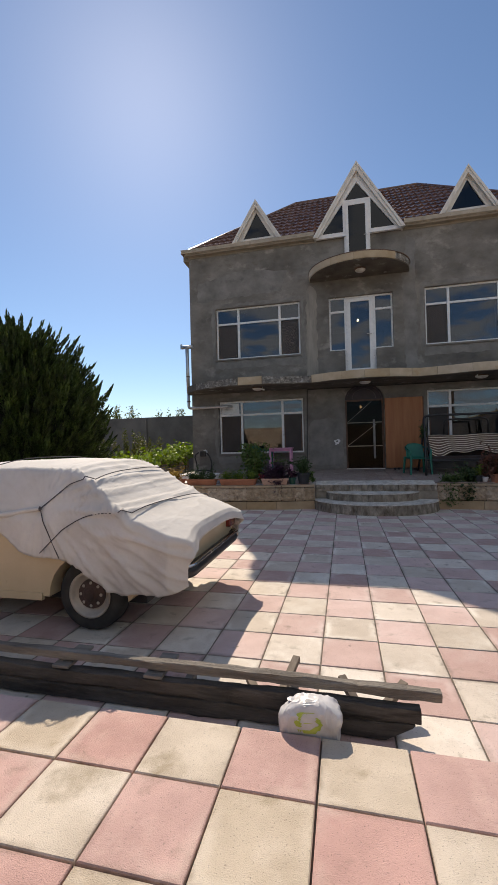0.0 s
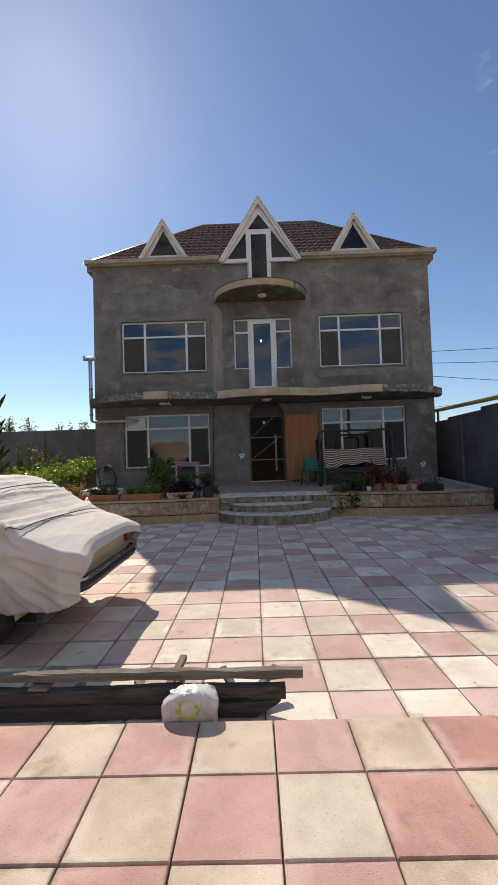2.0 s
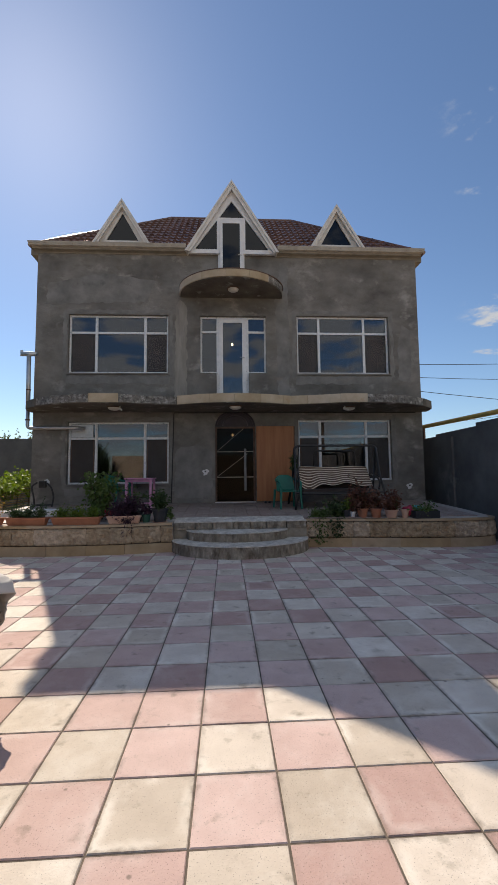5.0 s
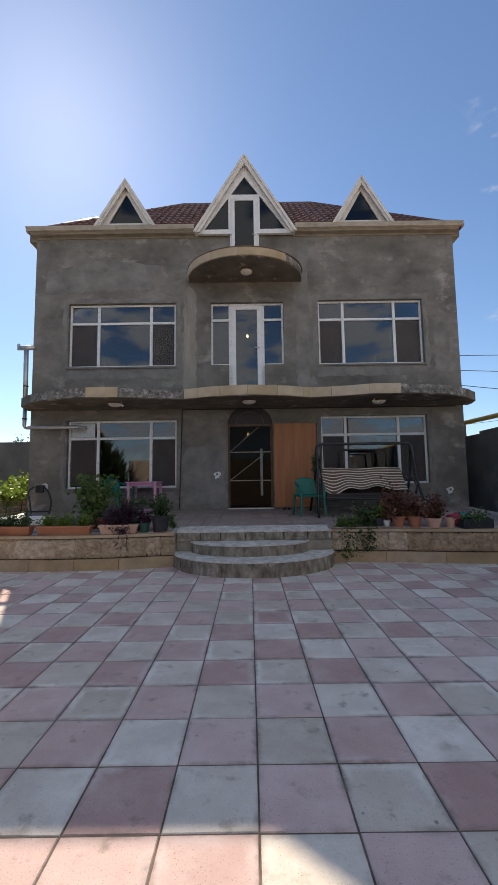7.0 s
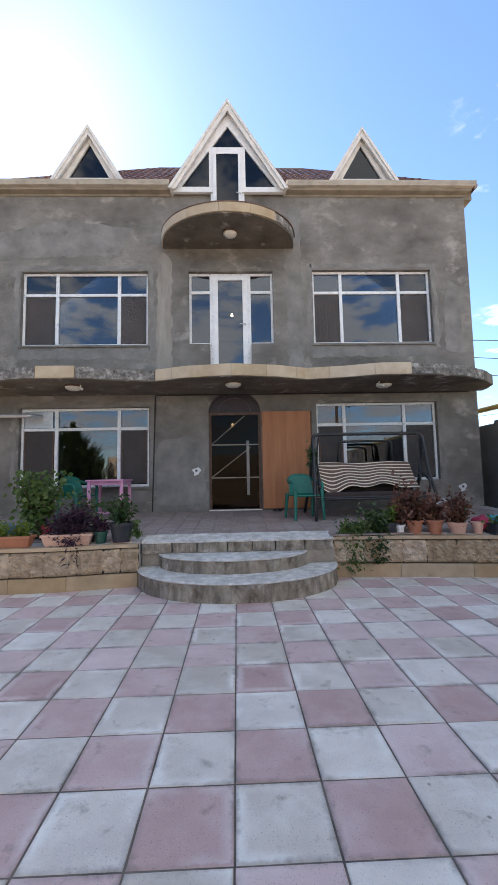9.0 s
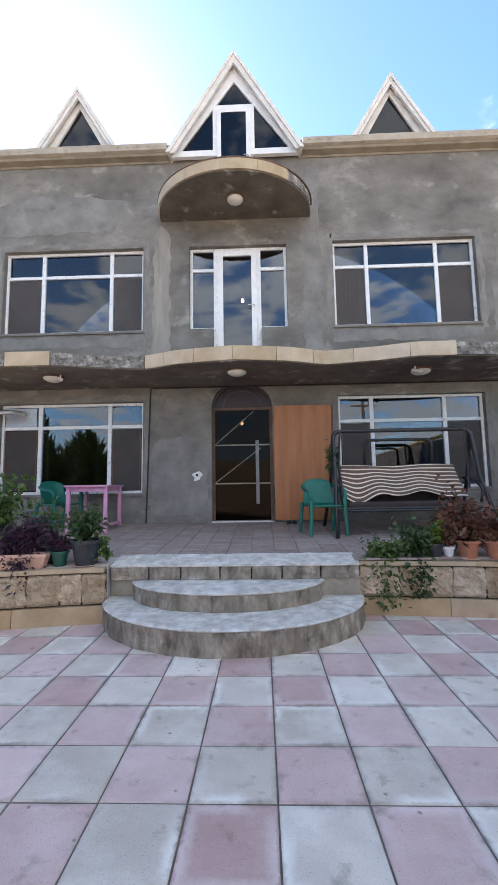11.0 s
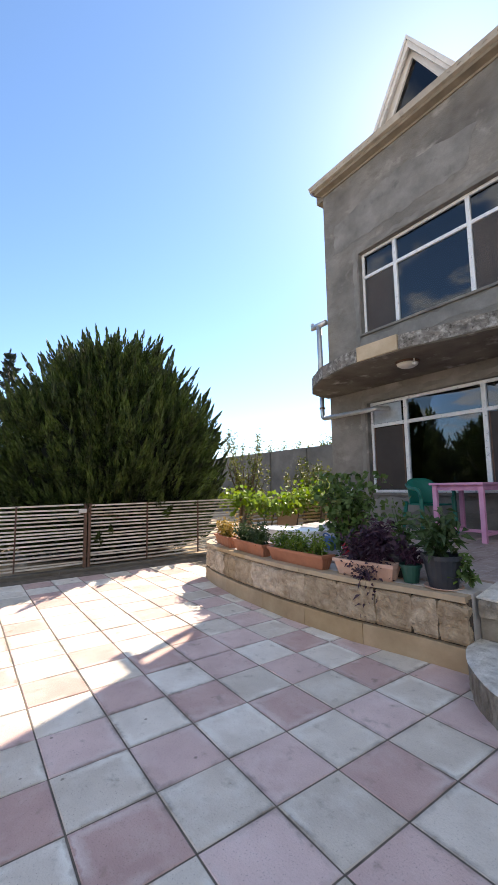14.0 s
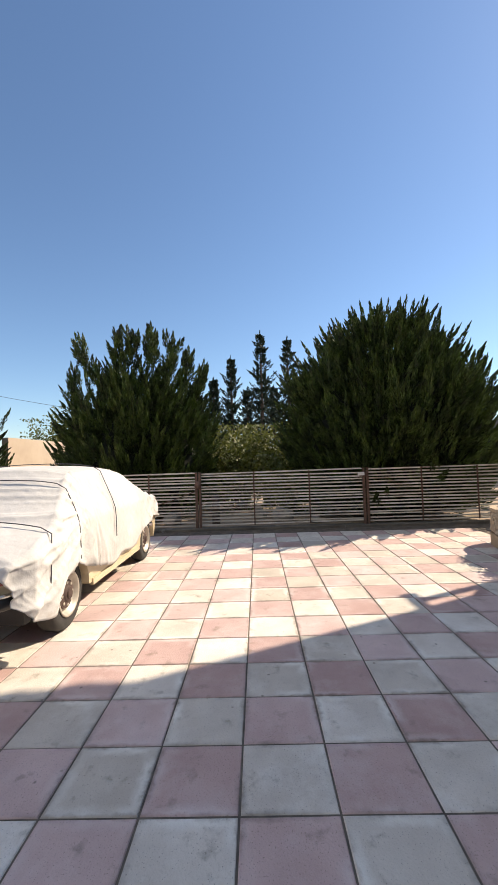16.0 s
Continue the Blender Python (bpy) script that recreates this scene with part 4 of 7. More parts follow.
def half_step(cx, a, y_back, depth, z0, z1, name, label, lip=0.03):
    pts = [(cx + a * math.cos(math.pi + math.pi * k / 36), y_back + depth * math.sin(math.pi + math.pi * k / 36)) for k in range(37)]
    s = thing(name, label, "", kind="structure")
    bm = bmesh.new()
    rows = []
    for i in range(7):
        z = z0 + (z1 - 0.025 - z0) * i / 6
        row = []
        for k in range(97):
            t = math.pi + math.pi * k / 96
            w = 0.016 * noise.noise(Vector((k * 0.22, z * 9, cx * 3))) + 0.012 * noise.noise(Vector((k * 0.9, z * 24, 2)))
            row.append(bm.verts.new((cx + (a + w) * math.cos(t), y_back + (depth + w) * math.sin(t), z)))
        rows.append(row)
    for p, q in zip(rows, rows[1:]):
        for k in range(96):
            bm.faces.new((p[k], p[k + 1], q[k + 1], q[k]))
    part("riser", bm, RISER, s)
    bm = bmesh.new()
    rows = []
    for inset, z in ((0.0, z1 - 0.025), (-0.012, z1 - 0.012), (0.02, z1)):
        rows.append([bm.verts.new((cx + (a - inset) * math.cos(math.pi + math.pi * k / 48), y_back + (depth - inset) * math.sin(math.pi + math.pi * k / 48) + rnd.uniform(-0.004, 0.004), z + rnd.uniform(-0.002, 0.002))) for k in range(49)])
    for p, q in zip(rows, rows[1:]):
        for k in range(48):
            bm.faces.new((p[k], p[k + 1], q[k + 1], q[k]))
    bm.faces.new(rows[-1])
    part("tread", bm, STEP_TOP, s)
    return s


half_step(1.23, 1.36, -2.75, 1.1, -0.03, 0.225, "step_lower", "lower half-round worn concrete step")
half_step(1.17, 1.02, -2.75, 0.66, 0.2, 0.4, "step_upper", "upper half-round worn concrete step")
lip = thing("step_top", "broken row of rough blocks edging the porch", "", kind="structure")
x = -0.08
while x < 2.5:
    w = rnd.uniform(0.3, 0.42)
    w = min(w, 2.56 - x)
    bm = box((x + 0.006, -2.87 + rnd.uniform(-0.012, 0.012), 0.4), (x + w - 0.006, -2.66, 0.54 + rnd.uniform(-0.006, 0.006)), 0.012)
    bmesh.ops.subdivide_edges(bm, edges=[e for e in bm.edges if e.calc_length() > 0.08], cuts=3, use_grid_fill=True)
    for v in bm.verts:
        v.co += Vector((0, 0.022 * noise.noise(v.co * 17), 0.01 * noise.noise(v.co * 13 + Vector((5, 0, 0)))))
    part("edge_block", bm, RISER, lip)
    x += w
part("rubble_base", box((-0.09, -2.82, 0.18), (2.57, -2.62, 0.402)), CONCRETE, lip)
bm = bmesh.new()
rows = []
for i in range(9):
    y, z = -2.885 + 0.36 * i / 8, 0.553 + 0.06 * i / 8
    rows.append([bm.verts.new((-0.08 + 2.64 * k / 60, y + (0.016 * noise.noise(Vector((k * 0.5, 3, i))) if i == 0 else 0), z + 0.006 * noise.noise(Vector((k * 0.3, i * 0.6, 7))))) for k in range(61)])
rows.insert(0, [bm.verts.new((v.co.x, v.co.y + 0.004, 0.538)) for v in rows[0]])
for p, q in zip(rows, rows[1:]):
    for k in range(60):
        bm.faces.new((p[k], p[k + 1], q[k + 1], q[k]))
part("screed", bm, STEP_TOP, lip, "pale sloping screed in front of the tiles")


def bed_wall(name, line, label, seed):
    """A low retaining wall: plain plinth, a course of rock-faced blocks and a thin coping."""
    r = random.Random(seed)
    bed = thing(name, label, "", kind="structure")
    core = strip_along(line, 0, strip_along(line, 0, 1, 0, 1, 0.1)[1], -0.03, 0.53, 0.1, -0.13)
    part("core", core[0], BED_JOINT, bed)
    total = core[1]
    d = 0.0
    while d < total - 0.02:
        w = min(r.uniform(0.7, 1.05), total - d)
        part("plinth_stone", strip_along(line, d, d + w - 0.006, -0.02, 0.18, 0.05, -0.025)[0], PLINTH, bed)
        d += w
    d = 0.0
    pts = [Vector(p) for p in line]
    while d < total - 0.03:
        w = min(r.choice((0.22, 0.32, 0.36, 0.4, 0.42)), total - d)
        if total - d - w < 0.12:
            w = total - d
        blk = rock_block(strip_along(line, d + 0.016, d + w - 0.016, 0.195, 0.498, 0.03, -0.03, 0.03)[0], r)
        part("stone", blk, LIMESTONE, bed)
        d += w
    d = 0.0
    while d < total - 0.02:
        w = min(r.uniform(0.8, 1.2), total - d)
        part("coping", strip_along(line, d, d + w - 0.004, 0.515, 0.56, 0.19, -0.16)[0], PLINTH, bed)
        d += w
    return bed


def rock_block(bm, r):
    """Roughens a block's face as if split by hand."""
    long = [e for e in bm.edges if abs(e.verts[0].co.z - e.verts[1].co.z) > 0.1]
    bmesh.ops.subdivide_edges(bm, edges=long, cuts=9, use_grid_fill=True)
    mid = sum((v.co for v in bm.verts), Vector()) / len(bm.verts)
    bmesh.ops.recalc_face_normals(bm, faces=bm.faces)
    bm.normal_update()
    lo, hi = min(v.co.z for v in bm.verts), max(v.co.z for v in bm.verts)
    off = Vector((r.uniform(0, 90), r.uniform(0, 90), r.uniform(0, 90)))
    for v in bm.verts:
        rim = v.co.z < lo + 0.01 or v.co.z > hi - 0.01
        out = Vector((v.normal.x, v.normal.y, 0))
        if out.length > 0.01 and not rim:
            v.co += out.normalized() * (0.004 + 0.062 * abs(noise.noise(v.co * 8 + off)) + 0.026 * abs(noise.noise(v.co * 24 + off)))
    return bm


bed_wall("bed_wall_left", BED_L, "low retaining wall of rock-faced limestone blocks with a stone plinth", 3)
bed_wall("bed_wall_right", BED_R, "low retaining wall of rock-faced limestone blocks with a stone plinth", 5)

# ---- more materials for the things ----
COVER = surface("white_fabric_car_cover", (0.5, 0.49, 0.475, 1), (0.66, 0.65, 0.635, 1), 1.6, 0.8, 0.35, 26, spot=(0.46, 0.41, 0.36, 1), spot_scale=3, spot_amount=0.64, depth=0.02)
CAR_PAINT = surface("beige_car_paint", (0.56, 0.46, 0.3, 1), (0.64, 0.54, 0.37, 1), 3, 0.4, 0.05, 60, spot=(0.4, 0.3, 0.18, 1), spot_scale=6, spot_amount=0.66, coat=0.2)
RUBBER = surface("dusty_tyre_rubber", (0.02, 0.02, 0.02, 1), (0.06, 0.056, 0.05, 1), 7, 0.85, 0.4, 60)
RIM = surface("dull_pale_steel_rim", (0.4, 0.36, 0.3, 1), (0.58, 0.54, 0.47, 1), 9, 0.45, 0.15, 60, metal=0.3, spot=(0.2, 0.1, 0.05, 1), spot_scale=12, spot_amount=0.66)
HUB = surface("rusty_hub", (0.04, 0.026, 0.022, 1), (0.1, 0.06, 0.05, 1), 12, 0.7, 0.3)
CHROME = surface("dull_chrome", (0.5, 0.5, 0.5, 1), (0.65, 0.65, 0.65, 1), 8, 0.25, 0.05, metal=1.0)
RED_LENS = surface("red_lamp_lens", (0.13, 0.008, 0.006, 1), (0.2, 0.012, 0.008, 1), 20, 0.2, 0.1, coat=0.5)
ROPE = surface("dark_cord", (0.05, 0.05, 0.06, 1), (0.12, 0.11, 0.12, 1), 20, 0.9, 0.2)
BAG = surface("thin_white_plastic_bag", (0.5, 0.5, 0.51, 1), (0.72, 0.72, 0.73, 1), 9, 0.35, 0.4, 30)
GREEN_PRINT = surface("yellow_green_bag_print", (0.34, 0.46, 0.05, 1), (0.55, 0.62, 0.12, 1), 9, 0.45, 0.1)
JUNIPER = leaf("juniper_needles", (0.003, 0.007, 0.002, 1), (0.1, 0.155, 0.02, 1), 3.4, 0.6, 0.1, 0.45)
CYPRESS = leaf("dark_cypress_needles", (0.012, 0.026, 0.018, 1), (0.035, 0.06, 0.035, 1), 1.0, 0.65, 0.1, 0.35)
SHRUB = leaf("dusty_shrub_leaves", (0.06, 0.085, 0.015, 1), (0.2, 0.2, 0.035, 1), 1.6, 0.5, 0.3, 0.4)
VINE = leaf("bright_vine_leaves", (0.1, 0.19, 0.015, 1), (0.28, 0.36, 0.035, 1), 2.0, 0.45, 0.45, 0.3)
# Near black: the shade inside the crowns is put into this colour.
CORE = surface("inner_shade_fill", (0.004, 0.006, 0.003, 1), (0.012, 0.016, 0.007, 1), 4, 0.95, 0.5, 12)
npr = np.random.default_rng(5)


def creased(m, scale, strength, depth):
    """Adds sharp crossing creases to a cloth's relief."""
    n, link = m.node_tree.nodes, m.node_tree.links.new
    b = n["Principled BSDF"]
    old = b.inputs["Normal"].links[0].from_node
    mp, tex, bp = n.new("ShaderNodeMapping"), n.new("ShaderNodeTexNoise"), n.new("ShaderNodeBump")
    link(n.new("ShaderNodeNewGeometry").outputs["Position"], mp.inputs["Vector"])
    mp.inputs["Rotation"].default_value, mp.inputs["Scale"].default_value = (0.5, 0.7, 0.4), (1, 2.2, 0.8)
    tex.noise_type = "RIDGED_MULTIFRACTAL"
    tex.inputs["Scale"].default_value, tex.inputs["Detail"].default_value = scale, 4.0
    link(mp.outputs["Vector"], tex.inputs["Vector"])
    link(tex.outputs["Fac"], bp.inputs["Height"])
    bp.inputs["Strength"].default_value, bp.inputs["Distance"].default_value = strength, depth
    link(old.outputs["Normal"], bp.inputs["Normal"])
    link(bp.outputs["Normal"], b.inputs["Normal"])


creased(COVER, 1.5, 0.5, 0.03)
creased(BAG, 9.0, 0.5, 0.006)


# ---- foliage ----
def blades(p, d, length, width, rng, droop=0.0):
    """Small pointed leaves, one quad each, at the points p along the directions d."""
    n = len(p)
    d = d / np.linalg.norm(d, axis=1, keepdims=True)
    side = np.cross(d, rng.normal(size=(n, 3)))
    side /= np.linalg.norm(side, axis=1, keepdims=True) + 1e-9
    L, W = (np.broadcast_to(np.asarray(a, float), (n,))[:, None] for a in (length, width))
    tip = p + d * L
    tip[:, 2] -= droop * L[:, 0]
    mid = p + d * L * 0.45
    v = np.stack([p, mid + side * W, tip, mid - side * W], 1).reshape(-1, 3)
    f = np.arange(4 * n).reshape(n, 4)
    return v, f


def leaf_mesh(name, groups, material, parent, label=""):
    vs, fs, k = [], [], 0
    for v, f in groups:
        vs.append(v)
        fs.append(f + k)
        k += len(v)
    v, f = np.concatenate(vs), np.concatenate(fs)
    me = bpy.data.meshes.new(name)
    me.from_pydata(v.tolist(), [], f.tolist())
    me.materials.append(material)
    ob = new(name, me)
    ob.parent = parent
    if label:
        ob["label"] = label
    return ob


def sprays(base, axis, length, per, rng, spread, blade, wide, flare=0.55, lift=0.0):
    """Feathery shoots: blades set along each shoot, narrowing towards its tip and curving upwards."""
    n = len(base)
    axis = axis / np.linalg.norm(axis, axis=1, keepdims=True)
    s = rng.uniform(0, 1, (n, per)) ** 0.8
    jit = rng.normal(size=(n, per, 3))
    jit -= (jit * axis[:, None]).sum(2, keepdims=True) * axis[:, None]
    jit /= np.linalg.norm(jit, axis=2, keepdims=True) + 1e-9
    rad = np.broadcast_to(np.asarray(spread, float), (n,))[:, None] * (1 - s) ** 0.8 * np.sqrt(rng.uniform(0.05, 1, (n, per)))
    up = np.array([0, 0, 1.0])
    p = base[:, None] + axis[:, None] * (s * length[:, None])[..., None] + jit * rad[..., None] + up * (lift * s * s * length[:, None])[..., None]
    d = axis[:, None] + jit * flare * (1.05 - s)[..., None] + rng.normal(scale=0.1, size=(n, per, 3)) + up * (2 * lift * s)[..., None]
    return blades(p.reshape(-1, 3), d.reshape(-1, 3), rng.uniform(0.7, 1.3, n * per) * blade, rng.uniform(0.7, 1.3, n * per) * wide, rng)


def lumpy(rng, radius_at, height, z0, scale=0.8, seg=28, rows=18):
    bm = bmesh.new()
    rings = []
    for i in range(rows + 1):
        t = i / rows
        ring = []
        for k in range(seg):
            a = 2 * math.pi * k / seg
            r = max(0.02, radius_at(t, a) * scale)
            ring.append(bm.verts.new((r * math.cos(a), r * math.sin(a), z0 + t * height * (0.94 if scale < 1 else 1))))
        rings.append(ring)
    for a, b in zip(rings, rings[1:]):
        for k in range(seg):
            bm.faces.new((a[k], a[(k + 1) % seg], b[(k + 1) % seg], b[k]))
    bm.faces.new(rings[0][::-1])
    bm.faces.new(rings[-1])
    return bm


def juniper(label, at, height, radius, seed, leaders, count=900, per=210, keys_r=(0.86, 0.98, 1.0, 0.93, 0.8, 0.6, 0.36, 0.12)):
    """A broad bushy conifer: short trunk, dark inside, upswept feathery plumes in uneven lobes."""
    rng = np.random.default_rng(seed)
    t = thing("conifer_tree", label, "tree", at)
    keys_t = [0, 0.1, 0.3, 0.5, 0.68, 0.82, 0.93, 1.0]
    ph = rng.uniform(0, 6.28, 8)

    def radius_at(tt, a):
        lobes = 1 + 0.08 * math.sin(3 * a + ph[0] + 2 * tt) + 0.07 * math.sin(5 * a + ph[1] - 4 * tt) + 0.06 * math.sin(9 * a + ph[2] + 9 * tt)
        return radius * float(np.interp(tt, keys_t, keys_r)) * lobes
    bm = tube([(0, 0, 0), (0.04, 0, 0.5), (0.02, 0.03, height * 0.55)], [0.2, 0.17, 0.07], 9)
    for k in range(7):
        a = k * 0.9
        add_tube(bm, [(0, 0, 0.35 + 0.2 * k), (0.5 * radius * math.cos(a), 0.5 * radius * math.sin(a), 0.9 + 0.32 * k)], [0.07, 0.02], 6)
    part("trunk", bm, BARK, t)
    # Solid shell inside the crown, coloured near black for the shade between plumes.
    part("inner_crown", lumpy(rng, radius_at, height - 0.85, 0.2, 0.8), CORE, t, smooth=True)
    tt = 1 - rng.uniform(0, 1, count) ** 0.8 * 0.98
    aa = rng.uniform(0, 2 * math.pi, count)
    deep = rng.uniform(0, 1, count)
    rr = np.array([radius_at(x, y) for x, y in zip(tt, aa)]) * (0.6 + 0.34 * deep)
    out = np.stack([np.cos(aa), np.sin(aa), np.zeros(count)], 1)
    base = out * rr[:, None] + np.array([0, 0, 1.0]) * (0.05 + tt * (height - 0.65))[:, None]
    axis = out * (0.85 - 0.5 * tt)[:, None] + np.array([0, 0, 0.5]) + rng.normal(scale=0.16, size=(count, 3))
    ln = rng.uniform(0.42, 0.85, count)
    groups = [sprays(base, axis, ln, per, rng, rng.uniform(0.1, 0.17, count), 0.095, 0.0135, 0.6, 0.34)]
    # taller plumes that break the outline
    for (lx, ly, lz, lh, lean) in leaders:
        m = 26
        s = np.linspace(0, 0.72, m)
        side = rng.normal(size=(m, 2))
        pb = np.stack([lx + side[:, 0] * 0.05, ly + lean * s * lh + side[:, 1] * 0.05, lz + s * lh], 1)
        ax = np.stack([side[:, 0] * 0.5 * (1 - s), lean + side[:, 1] * 0.42 * (1 - s), np.full(m, 1.0)], 1)
        groups.append(sprays(pb, ax, lh * 0.3 * rng.uniform(0.7, 1.1, m), 110, rng, 0.1, 0.1, 0.0125, 0.5, 0.15))
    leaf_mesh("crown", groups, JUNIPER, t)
    return t


juniper("large bushy dark green conifer behind the slatted fence", (-8.2, -3.2, -0.05), 4.9, 2.2, 21,
        [(0.3, -1.15, 3.3, 0.9, -0.15), (0.2, -0.6, 3.85, 0.9, -0.1), (0.1, -0.1, 4.1, 1.0, 0), (0.1, 0.3, 4.05, 0.85, 0), (0.1, 0.75, 3.8, 0.9, 0.1), (0.2, 1.1, 3.4, 1.0, 0.15), (0.2, -1.6, 2.7, 0.8, -0.2), (0.1, 1.5, 2.9, 0.9, 0.15)], 1750,
        keys_r=(0.82, 0.86, 0.97, 1.0, 0.9, 0.7, 0.44, 0.16))
juniper("bushy dark green conifer with tall separate plumes behind the fence", (-8.9, -9.6, -0.05), 4.0, 1.9, 33,
        [(0.3, -1.05, 3.45, 1.5, -0.35), (0.2, -0.45, 3.75, 1.3, -0.05), (0.2, -0.1, 3.85, 1.25, 0), (0.1, 0.4, 3.95, 1.2, 0.03), (0.2, 0.85, 3.55, 1.3, 0.12), (0.2, 1.2, 3.15, 1.3, 0.2), (0.3, -1.45, 2.55, 1.5, -0.2), (0.3, 1.5, 2.75, 1.2, 0.3)], 950)
juniper("dark green conifer standing further along behind the fence", (-8.7, -15.7, -0.05), 4.3, 1.9, 44,
        [(0.2, -0.6, 3.7, 1.0, -0.1), (0.2, 0.0, 3.9, 1.1, 0.0), (0.1, 0.7, 3.6, 1.0, 0.1)], 620)


def spire(label, at, height, radius, seed):
    """A tall narrow conifer: uneven tiers of dark branches, widest low down, drawn to a point."""
    rng = np.random.default_rng(seed)
    t = thing("cypress_tree", label, "tree", at, group="row of tall conifers")
    part("trunk", tube([(0, 0, 0), (0.05, 0, height * 0.5), (0, 0, height * 0.97)], [0.2, 0.12, 0.02], 7), BARK, t)
    n = 230
    tier = rng.integers(2, 22, n)
    s = np.clip((tier + rng.normal(scale=0.18, size=n)) / 22, 0.05, 0.985)
    a = rng.uniform(0, 6.28, n)
    ln = 1.75 * radius * (1.02 - s) ** 0.9 * rng.uniform(0.35, 1.15, n) * (0.75 + 0.45 * np.sin(tier * 2.3 + a)) + 0.1
    base = np.stack([0.05 * np.cos(a), 0.05 * np.sin(a), s * height], 1)
    axis = np.stack([np.cos(a), np.sin(a), 0.1 + 0.5 * s + rng.normal(scale=0.12, size=n)], 1)
    leaf_mesh("crown", [sprays(base, axis, ln, 60, rng, 0.17, 0.17, 0.028, 0.7, 0.25), sprays(np.array([[0, 0, height * 0.88]]), np.array([[0.03, 0, 1.0]]), np.array([height * 0.13]), 120, rng, 0.14, 0.15, 0.025)], CYPRESS, t)
    return t


for k, (x, y, h, r) in enumerate(((-26, -5.97, 10.2, 1.15), (-26, -8.07, 8.5, 1.15), (-26, -4.1, 9.7, 1.3), (-26, -9.3, 7.05, 0.95), (-28, -7.0, 6.6, 1.3), (-29, -5.0, 6.9, 1.5), (-27, -10.6, 5.8, 1.1))):
    spire("tall dark conifer standing far behind the garden", (x, y, -0.05), h, r, 50 + k)


def bush(name, label, category, at, size, count, seed, mat, blade=0.09, wide=0.03, stems=9, group="", loose=0.2):
    """A loose leafy bush: thin stems and leaves gathered round their upper parts."""
    rng = np.random.default_rng(seed)
    t = thing(name, label, category, at, group=group)
    sx, sy, sz = size
    bm, tips = bmesh.new(), []
    for k in range(stems):
        a = 6.28 * k / stems + rng.uniform(-0.3, 0.3)
        e = rng.uniform(0.35, 0.95)
        tip = (sx * e * math.cos(a), sy * e * math.sin(a), sz * rng.uniform(0.55, 1.0))
        mid = (tip[0] * 0.45, tip[1] * 0.45, tip[2] * 0.55)
        add_tube(bm, [(0.1 * sx * math.cos(a), 0.1 * sy * math.sin(a), 0), mid, tip], [0.012 + 0.012 * sz, 0.008 + 0.006 * sz, 0.004], 5)
        tips += [mid, tip, tuple((p + q) / 2 for p, q in zip(mid, tip))]
    part("stem", bm, BARK, t)
    tips = np.array(tips)
    c = tips[rng.integers(0, len(tips), count)]
    p = c + rng.normal(size=(count, 3)) * np.array([sx, sy, sz]) * loose
    p[:, 2] = np.clip(p[:, 2], 0.02, sz * 1.1)
    d = rng.normal(size=(count, 3)) + np.array([0, 0, 0.4])
    leaf_mesh("foliage", [blades(p, d, rng.uniform(0.6, 1.3, count) * blade, rng.uniform(0.6, 1.3, count) * wide, rng, 0.2)], mat, t)
    return t


for k, (x, y, sx, sz) in enumerate(((-10.4, -6.1, 1.3, 2.2), (-9.6, -6.9, 1.0, 1.9), (-10.9, -7.6, 1.2, 2.3), (-8.6, -5.6, 0.8, 1.4))):
    bush("garden_shrub", "dusty yellow-green garden shrub behind the fence", "shrub", (x, y, -0.05), (sx, sx, sz), 5200, 70 + k, SHRUB, 0.1, 0.035, 14, "shrubs behind the fence")
for k, (x, y, sx, sz) in enumerate(((-21.5, -16.4, 2.2, 4.3), (-24.5, -16.8, 2.0, 4.6), (-17.5, -16.2, 1.6, 3.4), (-17, -12.6, 1.4, 2.1), (-19.5, -14.8, 2.2, 3.6), (-15.0, -13.3, 1.0, 1.6), (-14, -11.9, 0.7, 1.6), (-21, -11.4, 2.4, 3.2), (-20, -1.2, 2.3, 2.6), (-22, 2.2, 2.4, 3.0))):
    bush("garden_shrub", "leafy green bush by the garden wall", "shrub", (x, y, -0.05), (sx, sx, sz), 4200, 90 + k, SHRUB, 0.13, 0.045, 18, "bushes by the wall", 0.13)
for k, (x, y, sx, sz) in enumerate(((-9.2, 1.3, 0.9, 3.0), (-8.0, 2.9, 0.8, 2.3), (-7.0, 2.3, 0.7, 1.9))):
    bush("sapling", "thin young tree with sparse leaves against the wall", "tree", (x, y, -0.05), (sx, sx, sz), 2200, 110 + k, SHRUB, 0.08, 0.03, 12, "", 0.06)
for k, (x, y, sx, sz) in enumerate(((-16.5, 9.6, 1.8, 3.7), (-12.5, 9.9, 1.4, 3.8), (-9.6, 9.6, 1.2, 3.5))):
    bush("distant_tree", "light green tree rising behind the boundary wall", "tree", (x, y, -0.05), (sx, sx, sz), 5200, 130 + k, SHRUB, 0.12, 0.04, 16, "", 0.075)


# ---- slatted fence and gates ----
FX = -6.15


